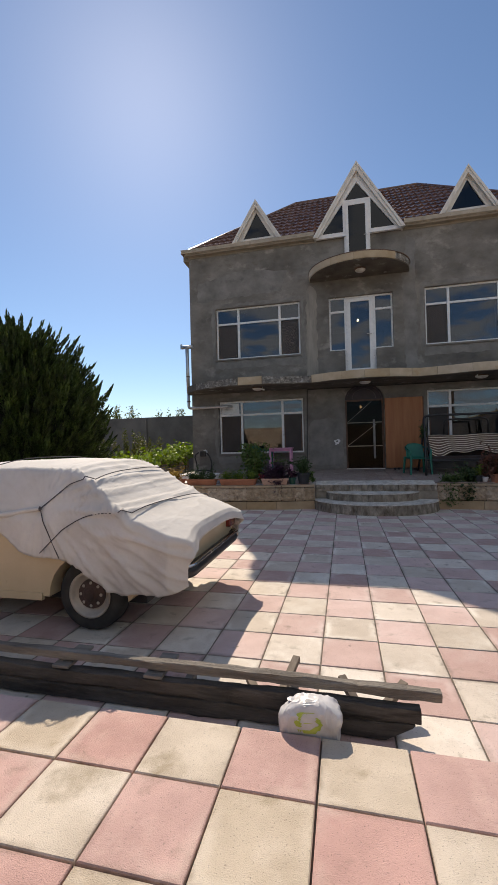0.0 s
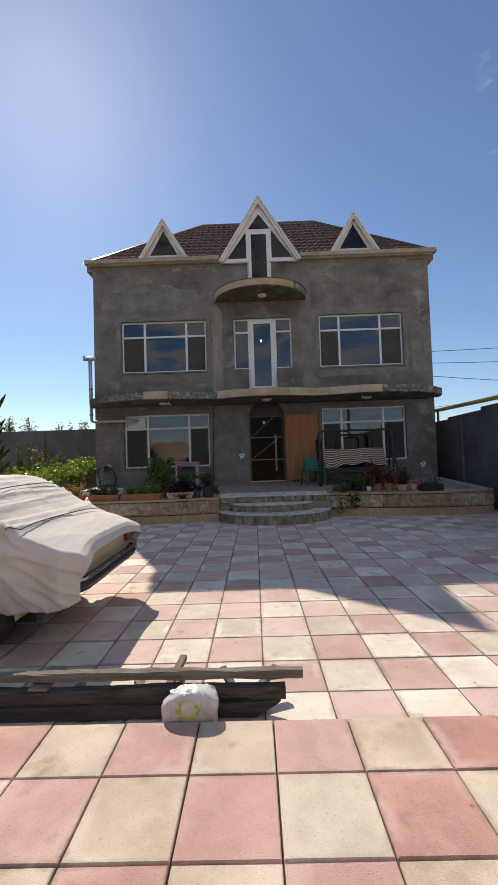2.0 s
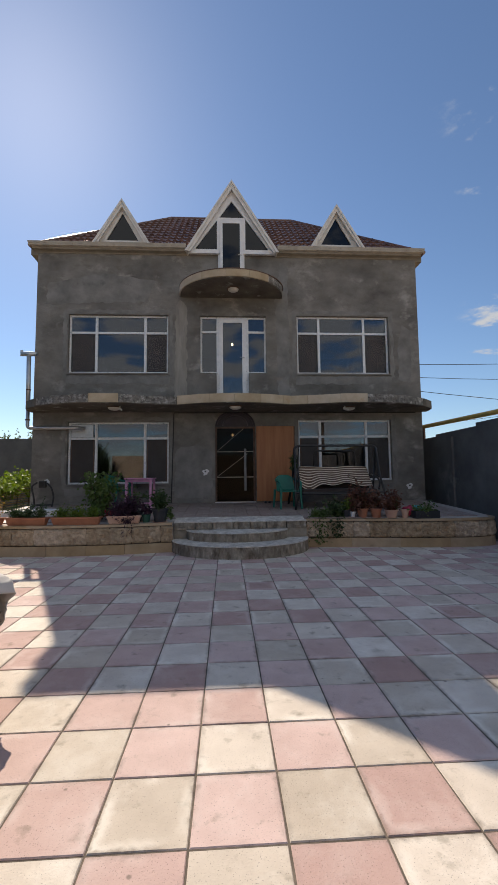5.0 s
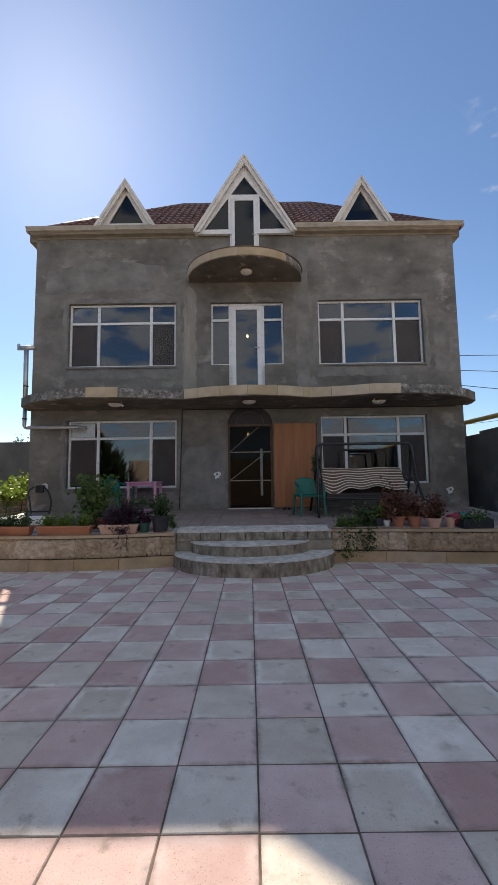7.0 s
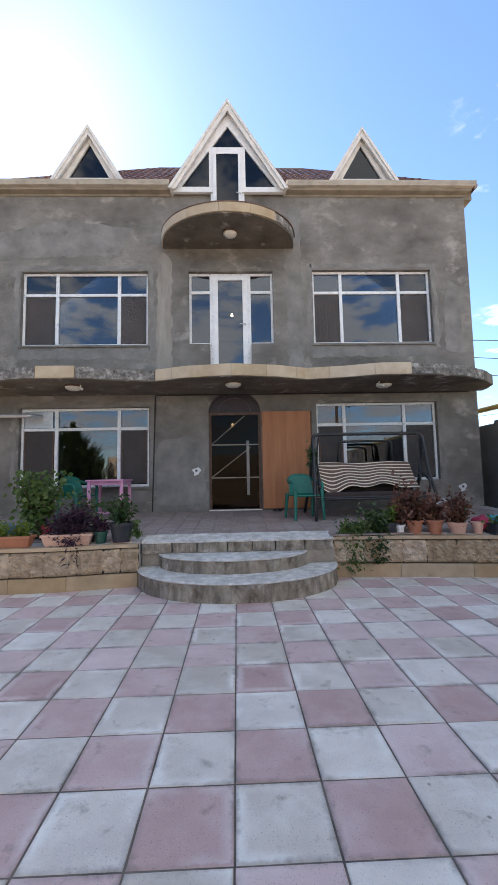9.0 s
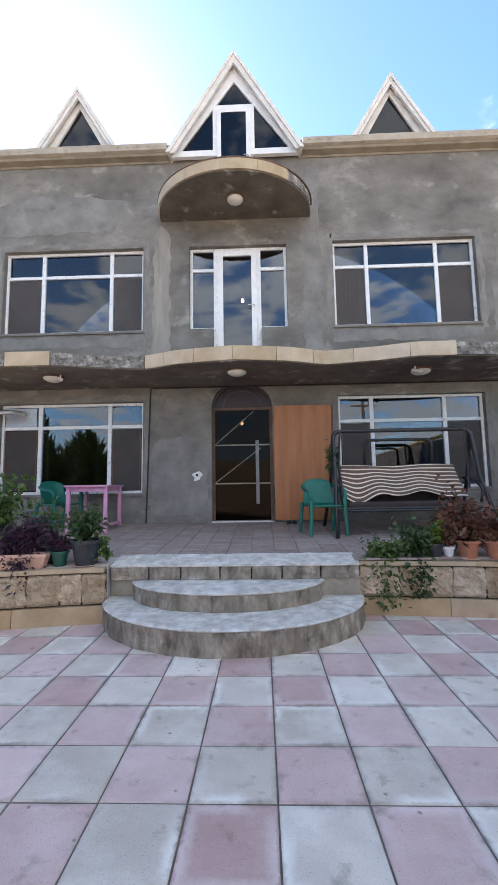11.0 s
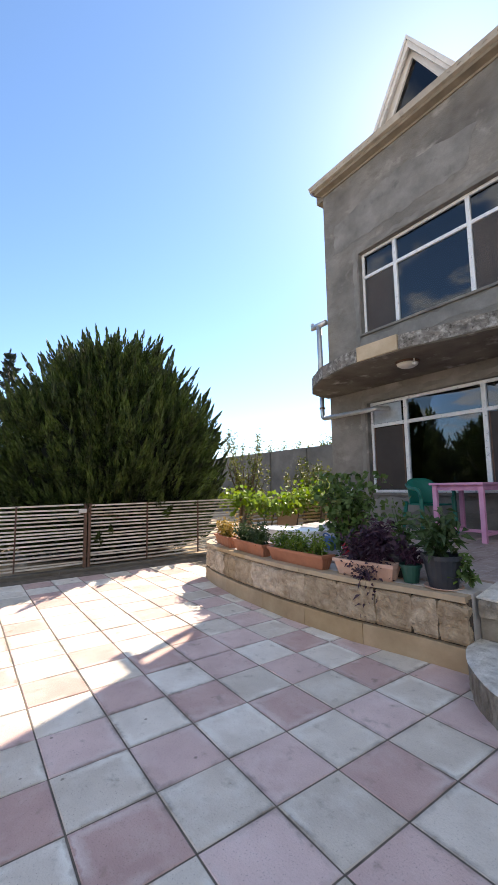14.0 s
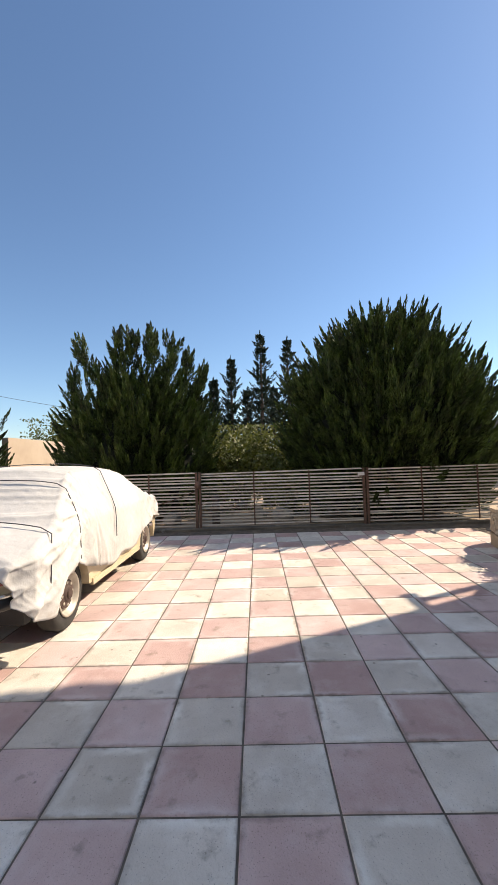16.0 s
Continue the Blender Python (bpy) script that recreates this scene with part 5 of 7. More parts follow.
def slat_fence(name, label, y0, y1, mat, slats, z0=0.1, z1=1.13, thick=0.028, wood=False, seed=1):
    r = random.Random(seed)
    f = thing(name, label, "fence", (FX, y0, 0))
    n = y1 - y0
    step = (z1 - z0) / (slats - 1)
    for k in range(slats):
        z = z0 + k * step + r.uniform(-0.006, 0.006)
        sag = r.uniform(-0.012, 0.012)
        m = pose(0, 0, 0)
        bm = bmesh.new()
        h = step * (0.42 if not wood else 0.5)
        add_box(bm, (-0.015, 0.02, z - h / 2), (0.0, n - 0.02, z + h / 2))
        for v in bm.verts:
            v.co.z += sag * (1 if v.co.y > n / 2 else -1)
        part("slat", bm, mat, f)
    for y in (0.0, n - 0.05):
        part("post", box((0.0, y, -0.05), (0.05, y + 0.05, z1 + 0.03), 0.006), RUST if not wood else OLD_WOOD, f)
    for k in range(1, int(n / 0.9)):
        y = k * n / int(n / 0.9)
        part("upright", box((0.001, y - 0.012, z0 - 0.02), (0.02, y + 0.012, z1 + 0.01)), RUST if not wood else OLD_WOOD, f)
    return f


slat_fence("slatted_gate", "weathered pale slatted metal gate leaf with rust", -7.62, -4.29, FENCE, 17, seed=2)
slat_fence("slatted_gate", "weathered pale slatted metal gate leaf with rust", -4.27, -0.95, FENCE, 17, seed=3)
slat_fence("slatted_fence", "weathered pale slatted metal fence panel", -11.6, -7.64, FENCE, 17, seed=4)
slat_fence("slatted_fence", "weathered pale slatted metal fence panel", -15.6, -11.62, FENCE, 17, seed=5)
slat_fence("garden_fence", "sunlit tan wooden slat fence under the vine", -0.93, 1.6, SLAT_WOOD, 13, wood=True, seed=6)
slat_fence("garden_fence", "sunlit tan wooden slat fence under the vine", 1.62, 4.4, SLAT_WOOD, 13, wood=True, seed=7)
structure("kerb", box((-6.22, -17.4, -0.06), (-6.0, -0.4, 0.045), 0.01), CONCRETE_DARK, "low dark concrete kerb under the fence")
bd = thing("leaning_board", "pinkish brown board leaning on the garden fence", "board", (FX + 0.05, 0.05, 0.3))
part("panel", prism([(0, 0), (0.66, 0), (0.66, 0.82), (0.6, 0.84), (0.02, 0.82)], 0.0, 0.03, "x"), surface("pinkish_board", (0.34, 0.22, 0.16, 1), (0.44, 0.3, 0.22, 1), 3, 0.8, 0.2), bd)
lk = thing("gate_latch", "tangle of wire and cloth tied at the gate's post", "latch", (FX + 0.05, -4.28, 1.03))
bm = bmesh.new()
for k in range(5):
    pts = [(0.03 * math.sin(j * 1.7 + k), 0.09 * math.cos(j * 1.3 + 2 * k) - 0.04, 0.05 * math.sin(j * 2.1 + k)) for j in range(9)]
    add_tube(bm, pts, 0.008, 5)
part("wire", bm, RUST, lk)
part("cloth", box((0.0, -0.16, -0.03), (0.05, -0.03, 0.04), 0.015), COVER, lk)
ch = thing("gate_chain", "rusty chain and cable slung along the gate", "chain", (FX + 0.06, -7.63, 0.9))
part("chain", tube([(0.0, 0.0, -0.1), (0.0, -0.5, -0.28), (0.0, -1.1, -0.45), (0, -1.9, -0.62)], 0.01, 6), RUST, ch)
part("knot", lathe([(0.01, -0.09), (0.06, -0.05), (0.075, 0.0), (0.05, 0.06), (0.01, 0.09)], 9), RUST, ch)

# things lying in the garden behind the gates
for k, (x, y, s) in enumerate(((-7.4, -5.9, 0.26), (-8.0, -6.4, 0.2), (-7.2, -8.4, 0.22), (-7.9, -3.9, 0.17), (-7.0, -5.2, 0.14))):
    st = thing("garden_stone", "pale rough stone lying on the soil", "stone", (x, y, -0.06), 40 * k, "stones in the garden")
    bm = bmesh.new()
    bmesh.ops.create_icosphere(bm, subdivisions=2, radius=s)
    for v in bm.verts:
        v.co *= 1 + 0.35 * noise.noise(v.co * 5 + Vector((k * 7, 0, 0)))
        v.co.z = v.co.z * 0.7 + s * 0.55
    part("stone_body", bm, CONCRETE, st)
for k, (x, y) in enumerate(((-7.3, -3.3), (-7.2, -7.4))):
    p = thing("stump_post", "short dark post standing behind the gate", "post", (x, y, -0.05))
    part("post_body", tube([(0, 0, 0), (0.01, 0.0, 0.55)], [0.09, 0.085], 10), BARK, p)
    part("post_cap", lathe([(0.1, 0.55), (0.1, 0.6), (0.04, 0.62)], 10), BARK, p)

# ---- vine along the garden fence ----
vine = thing("grape_vine", "bright sunlit grape vine sprawling over the garden fence", "vine", (FX, 0.6, 0))
bm = bmesh.new()
for k in range(7):
    y = -1.6 + k * 0.8
    add_tube(bm, [(0.1, y, 0.3), (0.05, y + 0.2, 1.0), (-0.1, y + 0.5, 1.3), (-0.05, y + 0.9, 1.25)], [0.02, 0.015, 0.012, 0.006], 6)
part("vine_stem", bm, BARK, vine)
rng = np.random.default_rng(9)
n = 2600
p = np.stack([rng.normal(0.0, 0.3, n), rng.uniform(-1.9, 4.2, n), 1.06 + rng.normal(0, 0.11, n)], 1)
p[:, 2] += 0.1 * np.sin(p[:, 1] * 2.6) + 0.1 * np.clip(p[:, 1], 0, 3)
d = rng.normal(size=(n, 3)) + np.array([0.6, -0.4, 0.3])
g1 = blades(p, d, rng.uniform(0.09, 0.17, n), rng.uniform(0.045, 0.075, n), rng, 0.3)
m = 190
p2 = np.stack([rng.normal(0.12, 0.1, m), rng.choice([-1.2, -0.5, 0.2, 1.4, 2.0, 3.0], m) + rng.normal(0, 0.14, m), rng.uniform(0.75, 1.25, m)], 1)
g2 = blades(p2, rng.normal(size=(m, 3)) + np.array([0.8, 0, -0.3]), rng.uniform(0.08, 0.15, m), rng.uniform(0.04, 0.07, m), rng, 0.3)
leaf_mesh("foliage", [g1, g2], VINE, vine)

# ---- car under its cover ----
car = thing("car", "old beige saloon car under a wrinkled white fabric cover", "car", (-0.42, -8.82, 0))
AX_R, AX_F, TRK, WR = -1.03, -3.42, 0.66, 0.295
out = [(-0.6, 0.34), (-0.32, 0.43), (-0.25, 0.5), (-0.25, 0.7), (-0.4, 0.8), (-3.72, 0.84), (-3.84, 0.72), (-3.87, 0.45), (-3.8, 0.3)]
for ax in (AX_F, AX_R):
    out += [(ax - 0.36 * math.cos(math.pi * k / 12), 0.27 + 0.36 * math.sin(math.pi * k / 12)) for k in range(13)]
bm = prism(out, -0.77, 0.77, "y")
part("body", bm, CAR_PAINT, car)
part("underbody", box((-3.9, -0.6, 0.2), (-0.6, 0.6, 0.34)), IRON, car)
for s in (-1, 1):
    bm = prism([(-2.98, 0.24), (-1.45, 0.24), (-1.45, 0.3), (-2.98, 0.3)], s * 0.75, s * 0.785, "y")
    part("door_sill", bm, CAR_PAINT, car)
    part("door_seam", box((-2.0, s * 0.772 - 0.003, 0.3), (-1.99, s * 0.772 + 0.003, 0.86)), IRON, car)


def wheel(name, x, y, side):
    w = part(name, bmesh.new(), RUBBER, car)
    bm = bmesh.new()
    add_lathe(bm, [(0.176, -0.07), (0.19, -0.08), (0.25, -0.085), (0.283, -0.07), (0.295, -0.045), (0.295, 0.045), (0.283, 0.07), (0.25, 0.085), (0.19, 0.08), (0.176, 0.07)], 30, close=True)
    tyre = part("tyre", bm, RUBBER, w, smooth=True)
    bm = lathe([(0.174, -0.075), (0.176, 0.07), (0.19, 0.088), (0.182, 0.094), (0.168, 0.088), (0.158, 0.062), (0.135, 0.04), (0.11, 0.045), (0.07, 0.06), (0.02, 0.062)], 28)
    rim = part("rim", bm, RIM, w, smooth=True)
    bm = lathe([(0.122, 0.044), (0.118, 0.064), (0.07, 0.074), (0.06, 0.082), (0.045, 0.086), (0.04, 0.098), (0.01, 0.1)], 22)
    part("hub", bm, HUB, w)
    for k in range(8):
        a = k * math.pi / 4
        part("bolt", lathe([(0.013, 0.03), (0.013, 0.082), (0.003, 0.086)], 6, (0.092 * math.cos(a), 0.092 * math.sin(a), -0.008)), RIM, w)
    m = pose(x, y, 0.295, -90 * side)
    w.matrix_basis = m
    return w


for x, y in ((AX_R, TRK), (AX_F, TRK), (AX_R, -TRK), (AX_F, -TRK)):
    wheel("wheel", x, y, 1 if y > 0 else -1)
for nm, z0, z1, xx, mat in (("rear_bumper", 0.44, 0.55, -0.2, IRON), ("front_bumper", 0.42, 0.52, -3.9, CHROME)):
    pts = bend([(xx - (0.2 if xx > -1 else -0.2), -0.72, 0.5), (xx, -0.7, 0.5), (xx, 0.7, 0.5), (xx - (0.2 if xx > -1 else -0.2), 0.72, 0.5)], 0.1)
    bm = tube(pts, 0.055, 8)
    for v in bm.verts:
        v.co.z = z0 + (v.co.z - 0.445) / 0.11 * (z1 - z0)
    part(nm, bm, mat, car, smooth=True)
part("bumper_trim", tube(bend([(-0.34, -0.75, 0.55), (-0.16, -0.72, 0.55), (-0.16, 0.72, 0.55), (-0.34, 0.75, 0.55)], 0.1), 0.014, 6), CHROME, car)
for s in (-1, 1):
    part("tail_light", box((-0.26, s * 0.64 - 0.1, 0.61), (-0.2, s * 0.64 + 0.1, 0.7), 0.015), RED_LENS, car)
PROF_X = [-0.17, -0.18, -0.19, -0.22, -0.36, -0.6, -0.8, -1.0, -1.2, -1.7, -2.3, -2.55, -2.85, -3.15, -3.5, -3.75, -3.86, -3.92, -3.94]
PROF_Z = [0.72, 0.75, 0.79, 0.83, 0.89, 0.98, 1.1, 1.25, 1.365, 1.39, 1.38, 1.33, 1.2, 1.05, 0.96, 0.88, 0.8, 0.68, 0.56]


def cover_mesh(nx=300, ny=120):
    """The cover: sections across the car from hem over the top to hem, sagging in folds."""
    verts, faces = [], []
    xs = np.concatenate([np.linspace(-0.17, -0.24, 14), np.linspace(-0.25, -3.84, nx - 28), np.linspace(-3.85, -3.94, 14)])
    for i, x in enumerate(xs):
        top = float(np.interp(-x, [-a for a in PROF_X], PROF_Z))
        hem_s = float(np.interp(-x, [0.17, 0.4, 0.7, 1.0, 1.45, 1.8, 2.3, 2.8, 3.5, 4.1], [0.44, 0.33, 0.33, 0.52, 0.62, 0.78, 0.88, 0.82, 0.6, 0.5]))
        hem_n = float(np.interp(-x, [0.17, 0.3, 0.6, 0.78, 1.0, 1.25, 1.55, 2.4, 2.9, 3.15, 3.42, 3.7, 3.94], [0.45, 0.33, 0.31, 0.44, 0.56, 0.5, 0.36, 0.35, 0.42, 0.55, 0.6, 0.57, 0.5]))
        end = float(np.interp(-x, [0.17, 0.3, 3.7, 3.94], [0.9, 1.0, 1.0, 0.84]))
        for j in range(ny + 1):
            u = j / ny * 2 - 1
            hem = hem_s if u < 0 else hem_n
            hem = min(hem + 0.03 * math.sin(x * 9 + (3 if u > 0 else 0)), top - 0.02)
            s = abs(u)
            tip = 0.07 * math.exp(-((s - 0.5) / 0.13) ** 2) * max(0.0, 1 + (x + 0.17) / 0.15)
            if s > 0.5:                       # the side, from the shoulder down to the hem
                t = (s - 0.5) / 0.5
                z = top - 0.06 - (top - 0.06 - hem) * t
            else:
                z = top - 0.06 * (s / 0.5) ** 3
            wide = float(np.interp(z, [0.3, 0.55, 0.9, 1.02, 1.34, 1.45], [0.8, 0.83, 0.82, 0.78, 0.64, 0.57])) * end
            y = math.copysign(wide * (min(1, (s / 0.5)) ** 0.9 if s < 0.5 else 1), u)
            fold = noise.noise(Vector((x * 2.2, z * 1.5 + s, u * 2))) * 0.007
            ridge = (1 - abs(noise.noise(Vector((x * 4.5 + z * 5, y * 2.2 + 0.6 * x, z * 0.9 + 4))))) ** 11 * 0.03
            ridge2 = (1 - abs(noise.noise(Vector((x * 8 - z * 8, y * 6, 9 + z * 2))))) ** 12 * 0.016
            away, turn = math.hypot(x + 1.42, z - 1.02), math.atan2(z - 1.02, x + 1.42)
            fan = (1 - abs(noise.noise(Vector((turn * 3.6, away * 0.9, 3 + (u > 0)))))) ** 14 * 0.036 * min(1.0, away * 2.2) + (1 - abs(noise.noise(Vector((turn * 8, away * 1.3, 8 + (u > 0)))))) ** 14 * 0.02 * min(1.0, away * 2.2)
            if x > -1.9:
                ridge, ridge2 = ridge * 0.25 + fan, ridge2 * 0.35
            k = fold + (ridge + ridge2) * float(np.interp(-x, [0, 1.3, 1.6, 2.9, 3.3, 4], [1.2, 1.0, 0.3, 0.25, 0.9, 1.2]))
            if s < 0.5:
                k *= 0.35 if 1.0 < -x < 2.6 else 0.55
            if s > 0.5:
                drape = 0.014 * float(np.interp(-x, [0, 1.4, 1.8, 3, 4], [1.2, 1, 0.25, 0.4, 1.5])) * math.sin(x * 18 + 2.5 * noise.noise(Vector((x * 2, z * 2, 1)))) * t
                verts.append((x + tip, y + math.copysign(k + drape + 0.012, u), z))
            else:
                verts.append((x + tip, y, z + k))
        if i:
            a, b = (i - 1) * (ny + 1), i * (ny + 1)
            faces += [(a + j, a + j + 1, b + j + 1, b + j) for j in range(ny)]
    return verts, [], faces


cov = part("cover", cover_mesh(), COVER, car, "wrinkled white fabric cover tied with cords", smooth=True)
sol = cov.modifiers.new("thickness", "SOLIDIFY")
sol.thickness = 0.006


def cover_point(x, u):
    top = float(np.interp(-x, [-a for a in PROF_X], PROF_Z))
    s = abs(u)
    z = top - 0.06 - (top - 0.5) * (s - 0.5) / 0.5 if s > 0.5 else top - 0.06 * (s / 0.5) ** 3
    wide = float(np.interp(z, [0.3, 0.55, 0.9, 1.02, 1.34, 1.45], [0.8, 0.83, 0.82, 0.78, 0.64, 0.57])) + 0.034
    return (x, math.copysign(wide * (min(1, s / 0.5) ** 0.9 if s < 0.5 else 1), u), z + (0.026 if s < 0.5 else 0.0))


KNOT = (-1.42, -0.68)
for a, b in ((KNOT, (-1.0, -0.46)), ((-1.0, -0.46), (-1.02, 0.9)), (KNOT, (-1.22, -0.9)), ((-0.62, -0.46), (-1.4, -0.88)), ((-0.62, -0.46), (-0.5, 0.9)), ((-2.4, -0.74), (-1.98, -0.46)), ((-1.98, -0.46), (-1.9, 0.9))):
    pts = [cover_point(a[0] + (b[0] - a[0]) * k / 24, a[1] + (b[1] - a[1]) * k / 24) for k in range(25)]
    part("cord", tube(pts, 0.0045, 5), ROPE, car, "dark tie cord")
kx, ky, kz = cover_point(*KNOT)
part("knot", lathe([(0.003, -0.02), (0.011, -0.012), (0.013, 0.0), (0.009, 0.013), (0.003, 0.022)], 9, (kx, ky - 0.004, kz)), ROPE, car)
pts, radii = [], []
for k in range(31):
    t = k / 30
    x, y, z = cover_point(KNOT[0] - 1.9 * t, KNOT[1] - 0.1 * t ** 0.7)
    pts.append((x, y + 0.012 - 0.006 * math.sin(k * 1.3), z + 0.008 * math.sin(k * 0.9)))
    radii.append(0.014 + 0.03 * min(1.0, t * 2.5) * (0.85 + 0.15 * math.sin(k * 1.7)))
part("twisted_band", tube(pts, radii, 9), COVER, car, "cover cloth gathered into a twisted band", smooth=True)

# ---- timber trestle by the entry tiles ----
tim = thing("timber_frame", "long low frame of grey weathered timber lying on the paving", "timber", (0, -10.38, 0))
DARK_WOOD = surface("dark_streaked_timber", (0.024, 0.021, 0.019, 1), (0.14, 0.125, 0.11, 1), 5, 0.85, 1.0, 60, stretch=(0.4, 3, 3), depth=0.02, spot=(0.012, 0.01, 0.008, 1), spot_scale=4, spot_amount=0.58)
RAIL_WOOD = surface("grey_worn_rail", (0.09, 0.08, 0.07, 1), (0.34, 0.31, 0.27, 1), 5, 0.85, 1.0, 60, stretch=(0.4, 3, 3), depth=0.02, spot=(0.04, 0.03, 0.024, 1), spot_scale=4, spot_amount=0.58)
BRACE_WOOD = surface("grey_brace_wood", (0.1, 0.08, 0.062, 1), (0.28, 0.235, 0.185, 1), 6, 0.85, 0.5, 60, stretch=(2, 0.4, 1))


def plank(outline_x0, x1, z0, z1, y0, y1, cuts=40, rough=0.004):
    """A sawn plank along x with an uneven, splintered surface."""
    rows = []
    bm = bmesh.new()
    for i in range(cuts + 1):
        x = outline_x0 + (x1 - outline_x0) * i / cuts
        w = lambda s: rough * (noise.noise(Vector((x * 2.3, s * 7.1, z0 * 9))) + 0.6 * noise.noise(Vector((x * 11, s * 3.3, z0 * 9))))
        e = 0.006
        ring = [(y0 + e, z0), (y1 - e, z0), (y1, z0 + e), (y1, z1 - e), (y1 - e, z1), (y0 + e, z1), (y0, z1 - e), (y0, z0 + e)]
        rows.append([bm.verts.new((x, a + w(k), b + w(k + 20))) for k, (a, b) in enumerate(ring)])
    for a, b in zip(rows, rows[1:]):
        for k in range(8):
            bm.faces.new((a[k], a[(k + 1) % 8], b[(k + 1) % 8], b[k]))
    bm.faces.new(rows[0][::-1])
    bm.faces.new(rows[-1])
    return bm


bm = plank(-4.6, 0.92, 0.092, 0.168, 0.0, 0.06, 160, 0.011)
part("upper_plank", bm, DARK_WOOD, tim, "split dark plank")
bm = plank(-4.6, 0.83, 0.006, 0.086, -0.004, 0.056, 160, 0.01)
for v in bm.verts:
    if v.co.x > 0.7:
        v.co.x -= 0.09 * (0.09 - v.co.z) / 0.09 - 0.06 * (v.co.z > 0.04)
part("lower_plank", bm, DARK_WOOD, tim, "split dark plank with a slanted end")
part("plank_gap", box((-4.55, 0.012, 0.07), (0.8, 0.048, 0.11)), DARK_WOOD, tim)
bm = plank(-4.7, 1.025, 0.188, 0.234, 0.045, 0.1, 160, 0.009)
for v in bm.verts:
    v.co.z += 0.008 * (1.03 - v.co.x) * 0.8
part("top_rail", bm, RAIL_WOOD, tim, "grey top rail")
for x in (-3.4, -2.2, -1.15, -0.55):
    part("cross_block", box((x, 0.0, 0.171), (x + 0.11, 0.26, 0.189), 0.004), RAIL_WOOD, tim)
for (ax, ay, az), (bx, by, bz) in (((0.19, 0.03, 0.06), (0.27, 0.42, 0.15)), ((0.66, 0.07, 0.05), (0.54, 0.26, 0.15)), ((0.7, 0.07, 0.05), (0.88, 0.26, 0.15)), ((0.1, 0.07, 0.1), (0.02, 0.2, 0.12))):
    d = Vector((bx - ax, by - ay, bz - az))
    m = Matrix.Translation((ax, ay, az)) @ d.to_track_quat("Z", "Y").to_matrix().to_4x4()
    part("brace", box((-0.022, -0.016, 0.0), (0.022, 0.016, d.length), 0.003, m), BRACE_WOOD, tim)
for x in (-4.2, -2.2, -0.4, 0.24):
    part("foot", box((x, 0.062, 0.0), (x + 0.05, 0.32, 0.06), 0.004), RAIL_WOOD, tim)


# ---- carrier bag ----
bag = thing("carrier_bag", "full white plastic carrier bag with yellow-green print on the paving", "bag", (0.395, -10.463, 0))


def sack_point(n):
    p = Vector((math.copysign(abs(n.x) ** 0.42, n.x) * 0.148, math.copysign(abs(n.y) ** 0.45, n.y) * 0.056, math.copysign(abs(n.z) ** 0.5, n.z) * 0.1 + 0.104))
    p.y *= 0.8 + 0.45 * min(1, max(0, p.z / 0.14))
    if n.z > 0:
        p.x *= 1 - 0.2 * n.z ** 2
        p.z += 0.018 * n.z * math.sin(p.x * 14 + 1.2) + 0.012 * noise.noise(Vector((p.x * 12, p.y * 10, 3)))
    p += n * (noise.noise(p * 7) * 0.02 + (1 - abs(noise.noise(Vector((p.x * 13, p.y * 13, p.z * 6)) + Vector((3, 1, 0))))) ** 9 * 0.009 + (1 - abs(noise.noise(Vector((p.x * 30, p.y * 30, p.z * 12))))) ** 8 * 0.004)
    p.z = max(p.z, 0.003)
    return p


bm = bmesh.new()
bmesh.ops.create_icosphere(bm, subdivisions=6, radius=1)
for v in bm.verts:
    v.co = sack_point(v.co.normalized())
marks = bm.copy()
part("sack", bm, BAG, bag, smooth=True)
off = [f for f in marks.faces if not (f.normal.y < -0.3 or f.calc_center_median().y < -0.02) or
       ((f.calc_center_median().x + 0.015) / 0.075) ** 2 + ((f.calc_center_median().z - 0.14) / 0.05) ** 2 > 1 or noise.noise(f.calc_center_median() * 30) < 0.02]
bmesh.ops.delete(marks, geom=off, context="FACES")
for v in marks.verts:
    v.co += Vector((0, -0.0015, 0.0005))
part("print", marks, GREEN_PRINT, bag, "blurred yellow-green leaf print")
part("knot", lathe([(0.022, -0.02), (0.014, 0.0), (0.012, 0.012), (0.02, 0.02), (0.004, 0.024)], 9, (-0.095, 0.0, 0.185)), BAG, bag)

# ---- things on the porch ----
GREEN_PL = surface("faded_green_plastic", (0.005, 0.115, 0.085, 1), (0.01, 0.17, 0.125, 1), 5, 0.45, 0.08, 60)
PINK_PAINT = surface("pink_painted_wood", (0.56, 0.25, 0.42, 1), (0.68, 0.36, 0.53, 1), 6, 0.6, 0.15, 60, spot=(0.5, 0.3, 0.36, 1), spot_scale=9, spot_amount=0.64)
TERRACOTTA = surface("terracotta_plastic", (0.3, 0.115, 0.062, 1), (0.42, 0.18, 0.1, 1), 5, 0.6, 0.15, 60)
CLAY_PALE = surface("pale_pinkish_box", (0.5, 0.3, 0.22, 1), (0.62, 0.42, 0.33, 1), 5, 0.65, 0.15, 60)
DARK_POT = surface("charcoal_plastic_pot", (0.018, 0.021, 0.028, 1), (0.035, 0.04, 0.05, 1), 6, 0.45, 0.1)
GREEN_POT = surface("dark_green_pot", (0.01, 0.06, 0.045, 1), (0.02, 0.09, 0.065, 1), 6, 0.5, 0.1)
SOIL = surface("potting_soil", (0.03, 0.022, 0.016, 1), (0.07, 0.05, 0.035, 1), 30, 0.97, 0.8, 60)
